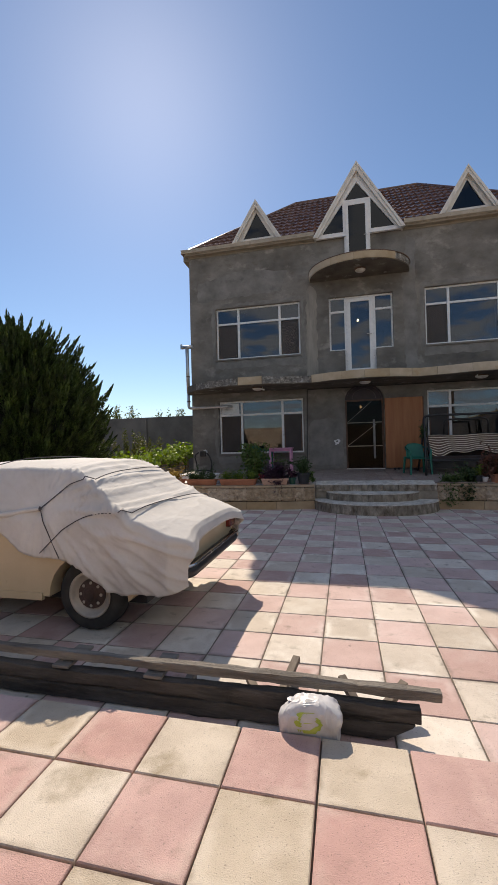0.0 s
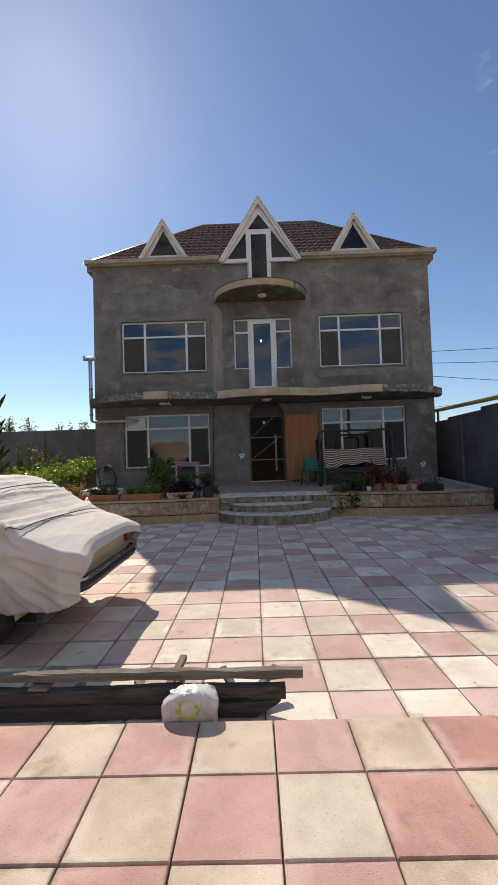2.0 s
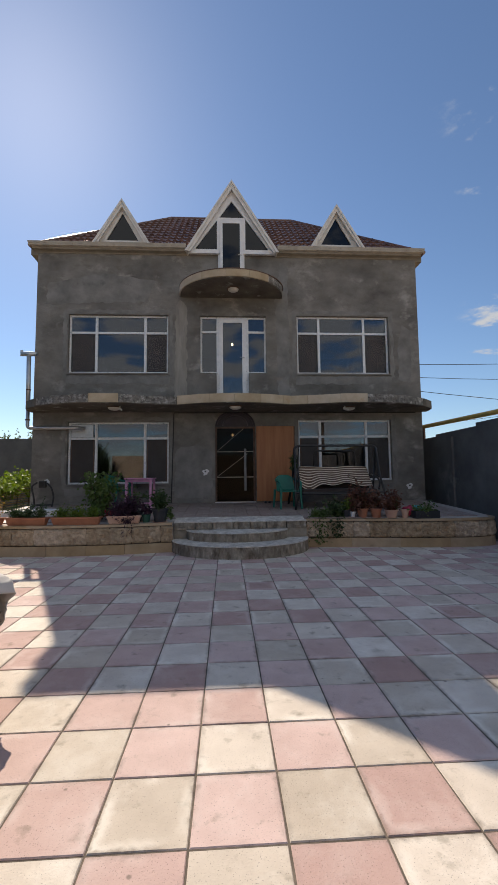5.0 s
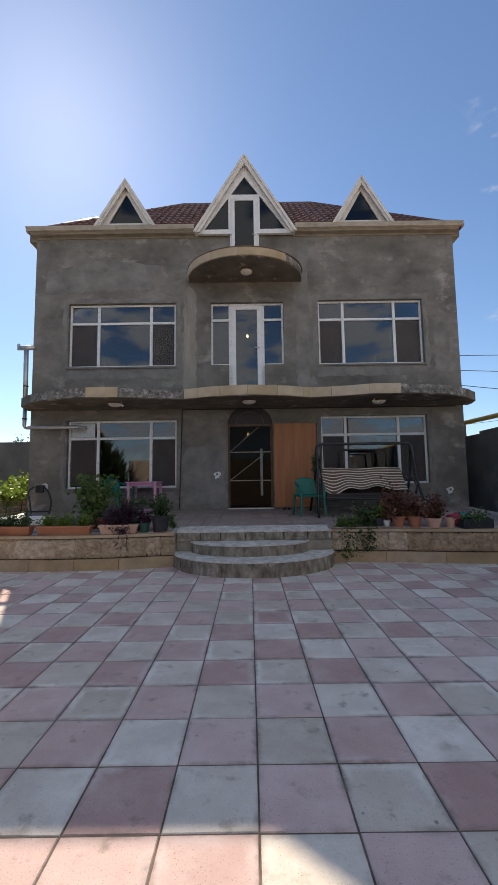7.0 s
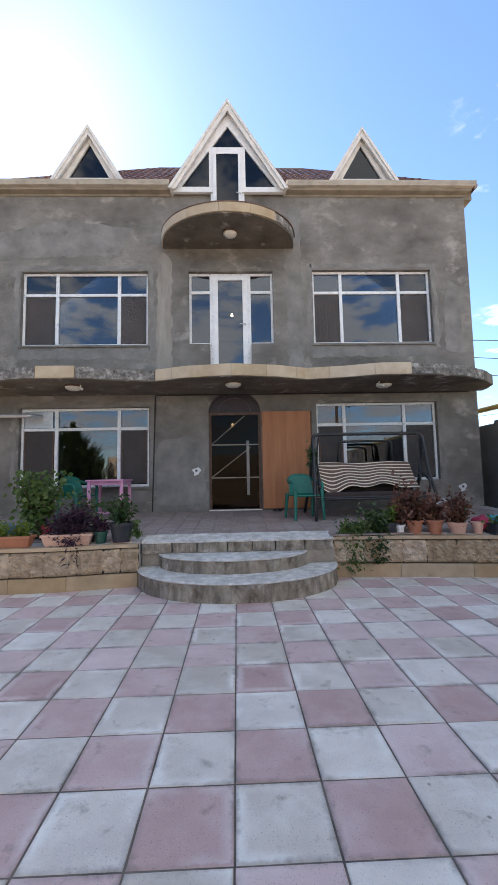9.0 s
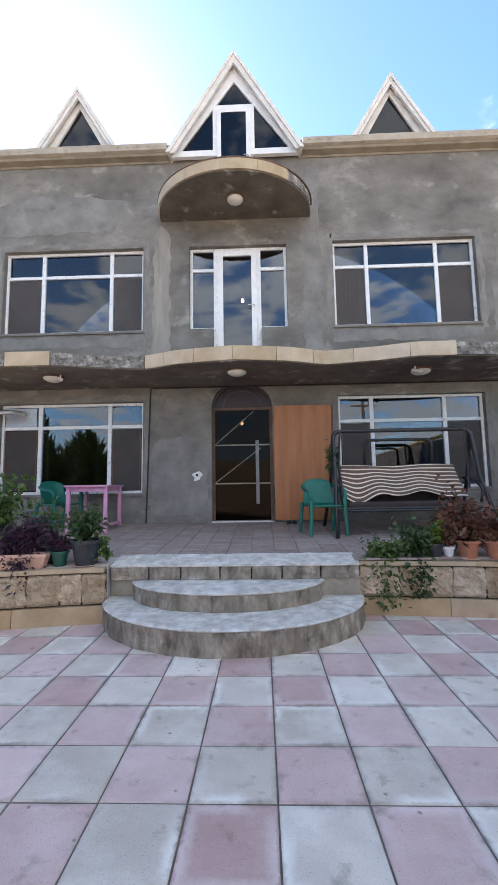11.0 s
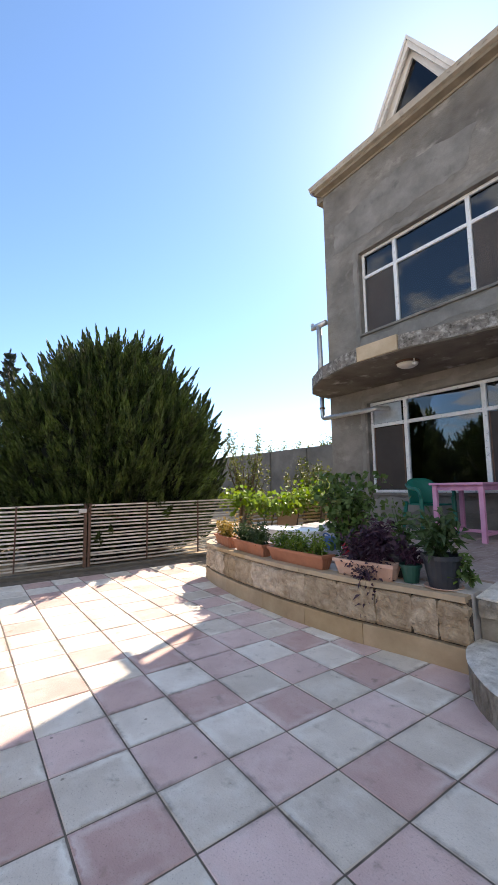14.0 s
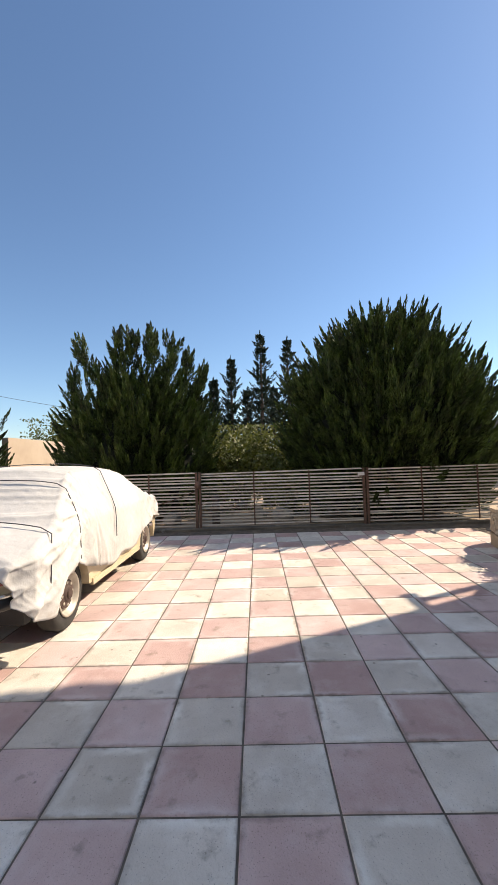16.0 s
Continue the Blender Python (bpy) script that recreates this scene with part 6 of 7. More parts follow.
L_HERB = leaf("mid_green_leaves", (0.05, 0.1, 0.02, 1), (0.13, 0.2, 0.045, 1), 5, 0.5, 0.3, 0.3)
L_BRIGHT = leaf("bright_moss_leaves", (0.09, 0.16, 0.012, 1), (0.2, 0.28, 0.03, 1), 5, 0.55, 0.35, 0.3)
L_DARK = leaf("dark_green_leaves", (0.02, 0.05, 0.012, 1), (0.06, 0.1, 0.025, 1), 5, 0.45, 0.2, 0.3)
L_PURPLE = leaf("purple_trailing_leaves", (0.022, 0.008, 0.02, 1), (0.075, 0.028, 0.06, 1), 6, 0.5, 0.2, 0.35)
L_RUST = leaf("reddish_dry_leaves", (0.09, 0.03, 0.022, 1), (0.22, 0.1, 0.055, 1), 6, 0.6, 0.25, 0.35)
L_YELLOW = leaf("yellow_orange_leaves", (0.3, 0.17, 0.015, 1), (0.42, 0.3, 0.04, 1), 6, 0.55, 0.3, 0.3)
FLOWER = leaf("crimson_petals", (0.3, 0.01, 0.03, 1), (0.45, 0.03, 0.06, 1), 9, 0.5, 0.2, 0.2)
BLUE_PL = surface("blue_plastic", (0.06, 0.12, 0.3, 1), (0.1, 0.2, 0.42, 1), 8, 0.45, 0.1)


def plant(name, label, at, size, count, seed, mat, blade, wide, up=0.6, trail=0.0, group="", z_from=0.0, parent=None, stems=0):
    """Leaves and stems that grow from a point, spreading or trailing."""
    rng = np.random.default_rng(seed)
    t = parent or thing(name, label, "plant", at, group=group)
    o = np.array(at if parent else (0, 0, 0), float)
    sx, sy, sz = size
    k = max(6, count // 14)
    tip = np.stack([rng.normal(0, 0.5, k) * sx, rng.normal(0, 0.5, k) * sy, z_from + np.abs(rng.normal(0.55, 0.3, k)) * sz], 1)
    bm = bmesh.new()
    for q in tip[: stems or 14]:
        add_tube(bm, [o + np.array((q[0] * 0.2, q[1] * 0.2, z_from * 0.5)), o + q * np.array((0.6, 0.6, 0.7)), o + q], [0.006, 0.005, 0.003], 4)
    part("stem", bm, L_DARK if mat is not L_PURPLE else L_PURPLE, t)
    c = tip[rng.integers(0, k, count)] * rng.uniform(0.45, 1.05, (count, 1)) + rng.normal(size=(count, 3)) * np.array([sx, sy, sz]) * 0.13
    c[:, 2] = np.maximum(c[:, 2], z_from * 0.6)
    if trail:
        low = rng.uniform(0, 1, count) < 0.3
        c[low, 1] -= sy * 0.55
        c[low, 2] = z_from - rng.uniform(0, trail, low.sum())
    d = rng.normal(size=(count, 3)) * 0.8 + np.array([0, 0, up]) + c * np.array([1.0, 1.0, 0]) / max(sx, 0.05)
    leaf_mesh("foliage", [blades(c + o, d, rng.uniform(0.6, 1.3, count) * blade, rng.uniform(0.6, 1.3, count) * wide, rng, 0.35)], mat, t)
    return t


def pot(name, label, at, r, h, mat, rim=0.012, group="pots on the wall", saucer=False):
    t = thing(name, label, "flower pot", at, group=group)
    part("pot_body", lathe([(r * 0.72, 0.006), (r * 0.98, h * 0.86), (r + rim, h * 0.87), (r + rim, h), (r - 0.008, h), (r * 0.94, h * 0.8), (r * 0.02, h * 0.79)], 22), mat, t, smooth=False)
    part("soil", lathe([(0.01, h * 0.8), (r * 0.93, h * 0.8), (r * 0.9, h * 0.84), (0.01, h * 0.87)], 14), SOIL, t)
    if saucer:
        part("saucer", lathe([(r * 0.8, 0.0), (r * 1.02, 0.012), (r * 1.0, 0.016), (r * 0.7, 0.006)], 18), CLAY_PALE, t)
    return t


def trough(label, at, turn, w, d, h, mat):
    """A fluted planting box with a rolled rim."""
    t = thing("planter_box", label, "planter", at, turn, "planter boxes on the wall")
    bm = bmesh.new()
    lo, hi = [], []
    n = 34
    for k in range(n):
        s = k / n * 4
        side, f = int(s), s - int(s)
        x, y = ((-1 + 2 * f, -1), (1, -1 + 2 * f), (1 - 2 * f, 1), (-1, 1 - 2 * f))[side]
        fl = 0.004 if k % 2 else 0.0
        lo.append(bm.verts.new((x * (w / 2 - 0.035 - fl), y * (d / 2 - 0.03 - fl), 0)))
        hi.append(bm.verts.new((x * (w / 2 - fl), y * (d / 2 - fl), h - 0.02)))
    for k in range(n):
        bm.faces.new((lo[k], lo[(k + 1) % n], hi[(k + 1) % n], hi[k]))
    bm.faces.new(lo[::-1])
    part("trough_body", bm, mat, t)
    bm = bmesh.new()
    a, b = w / 2 + 0.012, d / 2 + 0.012
    for p, q in (((-a, -b), (a, -b + 0.03)), ((-a, b - 0.03), (a, b)), ((-a, -b + 0.03), (-a + 0.03, b - 0.03)), ((a - 0.03, -b + 0.03), (a, b - 0.03))):
        add_box(bm, (p[0], p[1], h - 0.03), (q[0], q[1], h))
    part("rim", bm, mat, t)
    part("soil", box((-w / 2 + 0.03, -d / 2 + 0.03, h - 0.06), (w / 2 - 0.03, d / 2 - 0.03, h - 0.035)), SOIL, t)
    return t


CAP = 0.562
for label, x, y, turn, w, mat, lf, lm, sz in (
        ("terracotta planter box with yellow and orange foliage", -3.62, -2.92, -13, 0.62, TERRACOTTA, "yellow", L_YELLOW, 0.24),
        ("terracotta planter box with low dark green foliage", -2.83, -3.02, -7, 0.78, TERRACOTTA, "dark", L_DARK, 0.2),
        ("terracotta planter box with a bright green cushion plant", -1.9, -3.06, -1, 0.9, TERRACOTTA, "bright", L_BRIGHT, 0.2),
        ("pale pinkish planter box under a purple trailing plant", -1.02, -3.0, 7, 0.62, CLAY_PALE, "purple", L_PURPLE, 0.26)):
    trough(label, (x, y, CAP), turn, w, 0.17, 0.15, mat)
    for k in range(3 if w > 0.7 else 2):
        dx = (k - (1 if w > 0.7 else 0.5)) * w * 0.3
        plant("box_plant", "low %s plant filling a planter box" % {"yellow": "yellow-orange", "dark": "dark green", "bright": "bright mossy green", "purple": "purple trailing"}[lf],
              (x + dx, y + dx * math.tan(math.radians(turn)), CAP + 0.11), (0.17, 0.09, sz), 420, 200 + int(100 * abs(x)) + k, lm, 0.05, 0.013, 0.7, 0.3 if lf == "purple" else 0.0, "plants in the boxes", 0.03)
pot("flower_pot", "large charcoal plastic pot on a saucer at the wall's end", (-0.36, -2.84, CAP), 0.155, 0.27, DARK_POT, saucer=True)
plant("potted_plant", "leafy green plant in the large charcoal pot", (-0.36, -2.84, CAP + 0.22), (0.14, 0.14, 0.34), 300, 301, L_DARK, 0.12, 0.022, 1.0, z_from=0.06)
plant("potted_plant", "small round-leaved plant hanging beside the charcoal pot", (-0.19, -2.82, CAP + 0.08), (0.06, 0.06, 0.2), 130, 302, L_HERB, 0.05, 0.024, 0.3)
pot("flower_pot", "small dark green plastic pot", (-0.62, -2.9, CAP), 0.085, 0.16, GREEN_POT)
plant("potted_plant", "purple and yellow-green leaves in the small pot", (-0.62, -2.9, CAP + 0.14), (0.1, 0.08, 0.18), 170, 303, L_PURPLE, 0.08, 0.018, 0.9, z_from=0.04)
pot("flower_pot", "charcoal pot half hidden by purple leaves", (-0.83, -2.78, CAP), 0.12, 0.22, DARK_POT, saucer=True)
plant("potted_plant", "dark purple trailing plant spilling over the wall", (-0.95, -2.92, CAP + 0.18), (0.2, 0.12, 0.24), 700, 304, L_PURPLE, 0.09, 0.012, 0.6, 0.0, z_from=0.05)
plant("trailing_shoots", "thin purple shoots hanging down the stone face", (-0.92, -3.14, CAP + 0.02), (0.06, 0.02, 0.1), 60, 309, L_PURPLE, 0.07, 0.01, 0.1, 0.36)
plant("potted_plant", "tall purple-leaved plant behind the boxes", (-1.2, -2.75, CAP + 0.05), (0.2, 0.14, 0.36), 300, 305, L_PURPLE, 0.08, 0.02, 0.7)
bush("geranium", "round-leaved green geranium growing behind the wall", "plant", (-1.62, -2.55, deck_z(-2.55)), (0.36, 0.3, 0.84), 1500, 306, L_HERB, 0.075, 0.034, 16)
plant("red_flowers", "small crimson flowers by the geranium", (-1.35, -2.8, CAP + 0.1), (0.1, 0.08, 0.14), 70, 307, FLOWER, 0.04, 0.02, 0.5)
plant("potted_plant", "thin pale green shoots behind the purple plants", (-0.95, -2.5, deck_z(-2.5)), (0.22, 0.18, 0.72), 240, 308, L_HERB, 0.07, 0.028, 0.6)

# right-hand bed
r_at = lambda x, dy=0.0: (x, float(np.interp(x, [p[0] for p in BED_R], [p[1] for p in BED_R])) + 0.12 + dy, CAP)
plant("trailing_plant", "green plant trailing down the corner of the stone wall", (2.86, -2.72, CAP), (0.26, 0.1, 0.22), 900, 320, L_HERB, 0.06, 0.018, 0.4, 0.48)
plant("trailing_plant", "green plant trailing down over the stone wall", (3.22, -2.72, CAP), (0.2, 0.12, 0.34), 900, 321, L_DARK, 0.07, 0.022, 0.6, 0.36)
for x, r, h, mat, lab in ((3.42, 0.09, 0.17, DARK_POT, "black plastic pot"), (3.56, 0.055, 0.13, WHITE_PL, "small white plastic pot"), (3.76, 0.11, 0.2, TERRACOTTA, "terracotta pot"),
                          (4.03, 0.11, 0.2, TERRACOTTA, "terracotta pot"), (4.33, 0.13, 0.17, CLAY_PALE, "wide pale clay pot"), (4.6, 0.075, 0.17, CLAY_PALE, "small pale grey pot")):
    pot("flower_pot", lab + " standing on the stone wall", r_at(x), r, h, mat, saucer=mat is TERRACOTTA)
for x, sz, lm, n, b, sd in ((3.42, 0.22, L_BRIGHT, 260, 0.07, 330), (3.76, 0.42, L_RUST, 420, 0.09, 331), (4.05, 0.4, L_RUST, 420, 0.08, 332), (4.33, 0.34, L_RUST, 380, 0.08, 333), (4.45, 0.5, L_RUST, 300, 0.06, 334), (3.6, 0.56, L_RUST, 420, 0.08, 335)):
    x0, y0, z0 = r_at(x, 0.06)
    plant("potted_plant", "reddish dry-leaved plant in a pot" if lm is L_RUST else "bright green herb in a black pot", (x0, y0, z0 + 0.15), (0.17, 0.13, sz), n, sd, lm, b, b * 0.32, 0.7, group="plants on the low wall")
cr = thing("plastic_crate", "dark plastic crate of seedlings on the stone wall", "crate", r_at(5.0, 0.06), 4)
for lo, hi in (((-0.26, -0.15, 0), (0.26, 0.15, 0.02)), ((-0.26, -0.15, 0.02), (0.26, -0.135, 0.15)), ((-0.26, 0.135, 0.02), (0.26, 0.15, 0.15)), ((-0.26, -0.135, 0.02), (-0.245, 0.135, 0.15)), ((0.245, -0.135, 0.02), (0.26, 0.135, 0.15))):
    part("crate_side", box(lo, hi, 0.004), DARK_POT, cr)
plant("seedlings", "green seedlings in the crate", (5.0, r_at(5.0, 0.06)[1], CAP + 0.05), (0.3, 0.16, 0.22), 420, 340, L_HERB, 0.07, 0.018, 0.8)
cl = thing("cloth_heap", "heap of crimson and turquoise cloth on the wall", "cloth", r_at(4.86, 0.2))
for nm, dx, mat in (("crimson_cloth", -0.1, surface("crimson_cloth_dye", (0.3, 0.02, 0.06, 1), (0.42, 0.05, 0.1, 1), 9, 0.9, 0.4, 40)), ("turquoise_cloth", 0.1, surface("turquoise_cloth_dye", (0.02, 0.3, 0.36, 1), (0.06, 0.45, 0.5, 1), 9, 0.9, 0.4, 40))):
    bm = bmesh.new()
    bmesh.ops.create_icosphere(bm, subdivisions=3, radius=0.14)
    for v in bm.verts:
        v.co = Vector((v.co.x + dx, v.co.y, max(0, v.co.z * 0.8 + 0.12))) + v.co.normalized() * 0.05 * noise.noise(v.co * 14 + Vector((dx * 50, 0, 0)))
    part(nm, bm, mat, cl, smooth=True)


# ---- green plastic armchair ----
def armchair(at, turn, label):
    t = thing("plastic_armchair", label, "chair", at, turn, "green plastic chairs")
    bm = box((-0.22, -0.22, 0.4), (0.22, 0.22, 0.425), 0.01)
    bmesh.ops.subdivide_edges(bm, edges=bm.edges, cuts=2, use_grid_fill=True)
    for v in bm.verts:
        v.co.z -= 0.02 * (1 - (v.co.x / 0.22) ** 2) * (1 - (v.co.y / 0.22) ** 2)
    part("seat", bm, GREEN_PL, t)
    n, rows = 14, 8
    bm = bmesh.new()
    front, rear = [], []
    for i in range(rows + 1):
        v = i / rows
        fr, re = [], []
        for k in range(n + 1):
            a = -1.15 + 2.3 * k / n
            w = 0.235 - 0.02 * v
            topz = 0.8 - 0.07 * (abs(a) / 1.15) ** 2.4
            z = 0.41 + (topz - 0.41) * v
            y = 0.21 * math.cos(a * 0.62) + 0.035 + 0.09 * v
            fr.append(bm.verts.new((w * math.sin(a) / math.sin(1.15), y - 0.09, z)))
            re.append(bm.verts.new((w * math.sin(a) / math.sin(1.15), y - 0.072, z)))
        front.append(fr)
        rear.append(re)
    for g in (front, rear):
        for p, q in zip(g, g[1:]):
            for k in range(n):
                bm.faces.new((p[k], p[k + 1], q[k + 1], q[k]))
    for k in range(n):
        bm.faces.new((front[-1][k], front[-1][k + 1], rear[-1][k + 1], rear[-1][k]))
        bm.faces.new((front[0][k], front[0][k + 1], rear[0][k + 1], rear[0][k]))
    for i in range(rows):
        for k in (0, n):
            bm.faces.new((front[i][k], front[i + 1][k], rear[i + 1][k], rear[i][k]))
    part("backrest", bm, GREEN_PL, t, smooth=True)
    for s in (-1, 1):
        pts = bend([(s * 0.225, 0.2, 0.7), (s * 0.27, 0.05, 0.65), (s * 0.27, -0.21, 0.63), (s * 0.25, -0.24, 0.5)], 0.08)
        bm = tube(pts, 0.026, 8)
        part("armrest", bm, GREEN_PL, t, smooth=True)
        for y, lean in ((-0.23, -0.02), (0.2, 0.07)):
            bm = bmesh.new()
            pts = [(s * 0.245, y, 0.52 if y < 0 else 0.45), (s * 0.25, y + lean * 0.5, 0.25), (s * 0.265, y + lean, 0.0)]
            add_tube(bm, pts, [0.033, 0.028, 0.022], 6)
            part("leg", bm, GREEN_PL, t)
    return t


armchair((2.42, -1.3, deck_z(-1.3)), 12, "dark green plastic armchair beside the entrance door panel")
armchair((-1.85, -0.52, deck_z(-0.52)), 62, "dark green plastic armchair drawn up to the pink table")

# ---- pink table ----
tb = thing("pink_table", "small pink-painted wooden table under the window", "table", (-1.22, -0.55, deck_z(-0.55)), 4)
part("tabletop", box((-0.34, -0.46, 0.69), (0.34, 0.46, 0.72), 0.006), PINK_PAINT, tb)
for lo, hi in (((-0.29, -0.4, 0.62), (0.29, -0.38, 0.69)), ((-0.29, 0.38, 0.62), (0.29, 0.4, 0.69)), ((-0.3, -0.38, 0.62), (-0.28, 0.38, 0.69)), ((0.28, -0.38, 0.62), (0.3, 0.38, 0.69))):
    part("apron", box(lo, hi), PINK_PAINT, tb)
for x in (-0.29, 0.29):
    for y in (-0.39, 0.39):
        part("leg", box((x - 0.028, y - 0.028, -0.03 if y < 0 else 0.01), (x + 0.028, y + 0.028, 0.69), 0.004), PINK_PAINT, tb)
    part("stretcher", box((x - 0.02, -0.36, 0.06), (x + 0.02, 0.36, 0.1), 0.004), PINK_PAINT, tb)
part("stretcher", box((-0.27, -0.02, 0.06), (0.27, 0.02, 0.1), 0.004), PINK_PAINT, tb)

# ---- garden swing ----
sw = thing("garden_swing", "black steel garden swing bench draped with a brown striped cloth", "swing", (3.66, -1.1, deck_z(-1.1)))
SWX = 1.02
for s in (-1, 1):
    part("side_frame", tube(bend([(s * (SWX + 0.08), -0.55, -0.025), (s * (SWX + 0.02), -0.2, 0.75), (s * SWX, -0.02, 1.5), (s * (SWX + 0.02), 0.2, 0.75), (s * (SWX + 0.08), 0.6, 0.04)], 0.12), 0.028, 8), IRON, sw, smooth=True)
part("top_bar", tube(bend([(-SWX, -0.05, 1.2), (-SWX, -0.02, 1.5), (SWX, -0.02, 1.5), (SWX, -0.05, 1.2)], 0.12), 0.03, 8), IRON, sw, smooth=True)
part("canopy_rail", tube(bend([(-0.45, 0.45, 0.9), (-0.45, 0.4, 1.4), (0.62, 0.4, 1.4), (0.62, 0.45, 0.9)], 0.12), 0.024, 8), IRON, sw, smooth=True)
for s in (-1, 1):
    part("hanger", tube([(s * (SWX - 0.1), -0.05, 1.49), (s * (SWX - 0.06), -0.02, 1.0), (s * (SWX - 0.1), -0.1, 0.62)], 0.016, 6), IRON, sw)
    part("arm_loop", tube(bend([(s * 0.95, 0.14, 0.78), (s * 0.97, -0.2, 0.72), (s * 0.98, -0.38, 0.6), (s * 0.95, -0.34, 0.42)], 0.12), 0.022, 8), IRON, sw, smooth=True)
part("seat_pad", box((-0.9, -0.36, 0.34), (0.9, 0.16, 0.44), 0.03), surface("dark_cushion", (0.03, 0.02, 0.018, 1), (0.06, 0.045, 0.04, 1), 6, 0.9, 0.3), sw)
part("seat_frame", tube(bend([(-0.92, 0.18, 0.34), (-0.92, -0.38, 0.33), (0.92, -0.38, 0.33), (0.92, 0.18, 0.34)], 0.06), 0.02, 8), IRON, sw)
part("back_pad", box((-0.9, 0.0, 0.44), (0.9, 0.08, 0.96), 0.03, Matrix.Translation((0, 0.08, 0)) @ pose(0, 0, 0, -10)), surface("dark_backrest", (0.03, 0.022, 0.02, 1), (0.055, 0.042, 0.038, 1), 6, 0.9, 0.3), sw)
part("foot_bar", tube([(-SWX - 0.05, -0.38, 0.36), (SWX + 0.05, -0.38, 0.36)], 0.02, 8), IRON, sw)


def striped():
    """Brown cloth with cream stripes that run along the bench."""
    m = surface("brown_cream_striped_cloth", (0.11, 0.07, 0.05, 1), (0.17, 0.11, 0.08, 1), 5, 0.92, 0.3, 60)
    n, link = m.node_tree.nodes, m.node_tree.links.new
    b = n["Principled BSDF"]
    old = b.inputs["Base Color"].links[0].from_socket
    uv, sep, mul, fr, gt, mix = n.new("ShaderNodeAttribute"), n.new("ShaderNodeSeparateXYZ"), n.new("ShaderNodeMath"), n.new("ShaderNodeMath"), n.new("ShaderNodeMath"), n.new("ShaderNodeMix")
    uv.attribute_name = "cloth"
    mul.operation, fr.operation, gt.operation, mix.data_type = "MULTIPLY", "FRACT", "GREATER_THAN", "RGBA"
    mul.inputs[1].default_value, gt.inputs[1].default_value = 12.0, 0.7
    link(uv.outputs["Vector"], sep.inputs[0])
    link(sep.outputs["Y"], mul.inputs[0])
    link(mul.outputs[0], fr.inputs[0])
    link(fr.outputs[0], gt.inputs[0])
    link(gt.outputs[0], mix.inputs[0])
    link(old, mix.inputs[6])
    mix.inputs[7].default_value = (0.74, 0.67, 0.55, 1)
    link(mix.outputs[2], b.inputs["Base Color"])
    return m


def cloth():
    nx, ny = 60, 34
    verts, uv, faces = [], [], []
    for i in range(nx + 1):
        u = i / nx
        for j in range(ny + 1):
            v = j / ny
            x = -0.88 + 1.72 * u
            if v < 0.3:                         # behind and over the top of the backrest
                z, y = 0.98 - 0.03 * math.sin(v / 0.3 * math.pi), 0.2 - 0.1 * v / 0.3
                z = 0.72 + 0.27 * v / 0.3
                y = 0.27 - 0.06 * v / 0.3
            else:
                t = (v - 0.3) / 0.7
                drop = 0.42 + 0.16 * math.exp(-((u - 0.16) / 0.13) ** 2) + 0.1 * u ** 4 + 0.03 * math.sin(u * 17)
                z, y = 0.99 - drop * t, 0.2 - 0.1 * t - 0.16 * t * t
                x += -0.06 * t * (1 - u) + 0.07 * t * u
            y += 0.018 * math.sin(u * 26 + 3 * v) * v - 0.012 * noise.noise(Vector((u * 6, v * 5, 2)))
            verts.append((x, y - 0.02, z + 0.012 * math.sin(u * 9 + 1)))
            uv.append((u, v + 0.015 * math.sin(u * 8), 0))
    for i in range(nx):
        for j in range(ny):
            a = i * (ny + 1) + j
            faces.append((a, a + 1, a + ny + 2, a + ny + 1))
    return verts, uv, faces


cv, cu, cf = cloth()
ct = part("striped_cloth", (cv, [], cf), striped(), sw, "brown cloth with cream stripes hanging over the back", smooth=True)
at = ct.data.attributes.new("cloth", "FLOAT_VECTOR", "POINT")
at.data.foreach_set("vector", [c for p in cu for c in p])
ct.modifiers.new("thickness", "SOLIDIFY").thickness = 0.008

plant("hanging_sprigs", "dry green sprigs tied to the swing's black post", (2.6, -1.16, deck_z(-1.1) + 0.98), (0.09, 0.07, 0.3), 190, 350, L_DARK, 0.09, 0.012, 0.1)
sack = thing("grey_sack", "crumpled pale grey plastic sack beside the swing", "sack", (4.72, -1.75, deck_z(-1.75)))
bm = bmesh.new()
bmesh.ops.create_icosphere(bm, subdivisions=5, radius=0.17)
for v in bm.verts:
    d = v.co.normalized()
    v.co += d * (0.06 * noise.noise(v.co * 9) + 0.03 * (1 - abs(noise.noise(v.co * 17 + Vector((4, 0, 0))))) ** 5)
    v.co = Vector((v.co.x * 1.25, v.co.y * 0.8, max(0.0, v.co.z * 0.95 + 0.15)))
part("sack_body", bm, surface("pale_grey_plastic", (0.3, 0.3, 0.31, 1), (0.46, 0.46, 0.47, 1), 9, 0.45, 0.3, 40), sack, smooth=True)
part("sack_neck", lathe([(0.02, 0.26), (0.035, 0.3), (0.06, 0.34), (0.05, 0.35), (0.01, 0.31)], 9), surface("grey_sack_neck", (0.3, 0.3, 0.31, 1), (0.46, 0.46, 0.47, 1), 9, 0.45, 0.3, 40), sack)

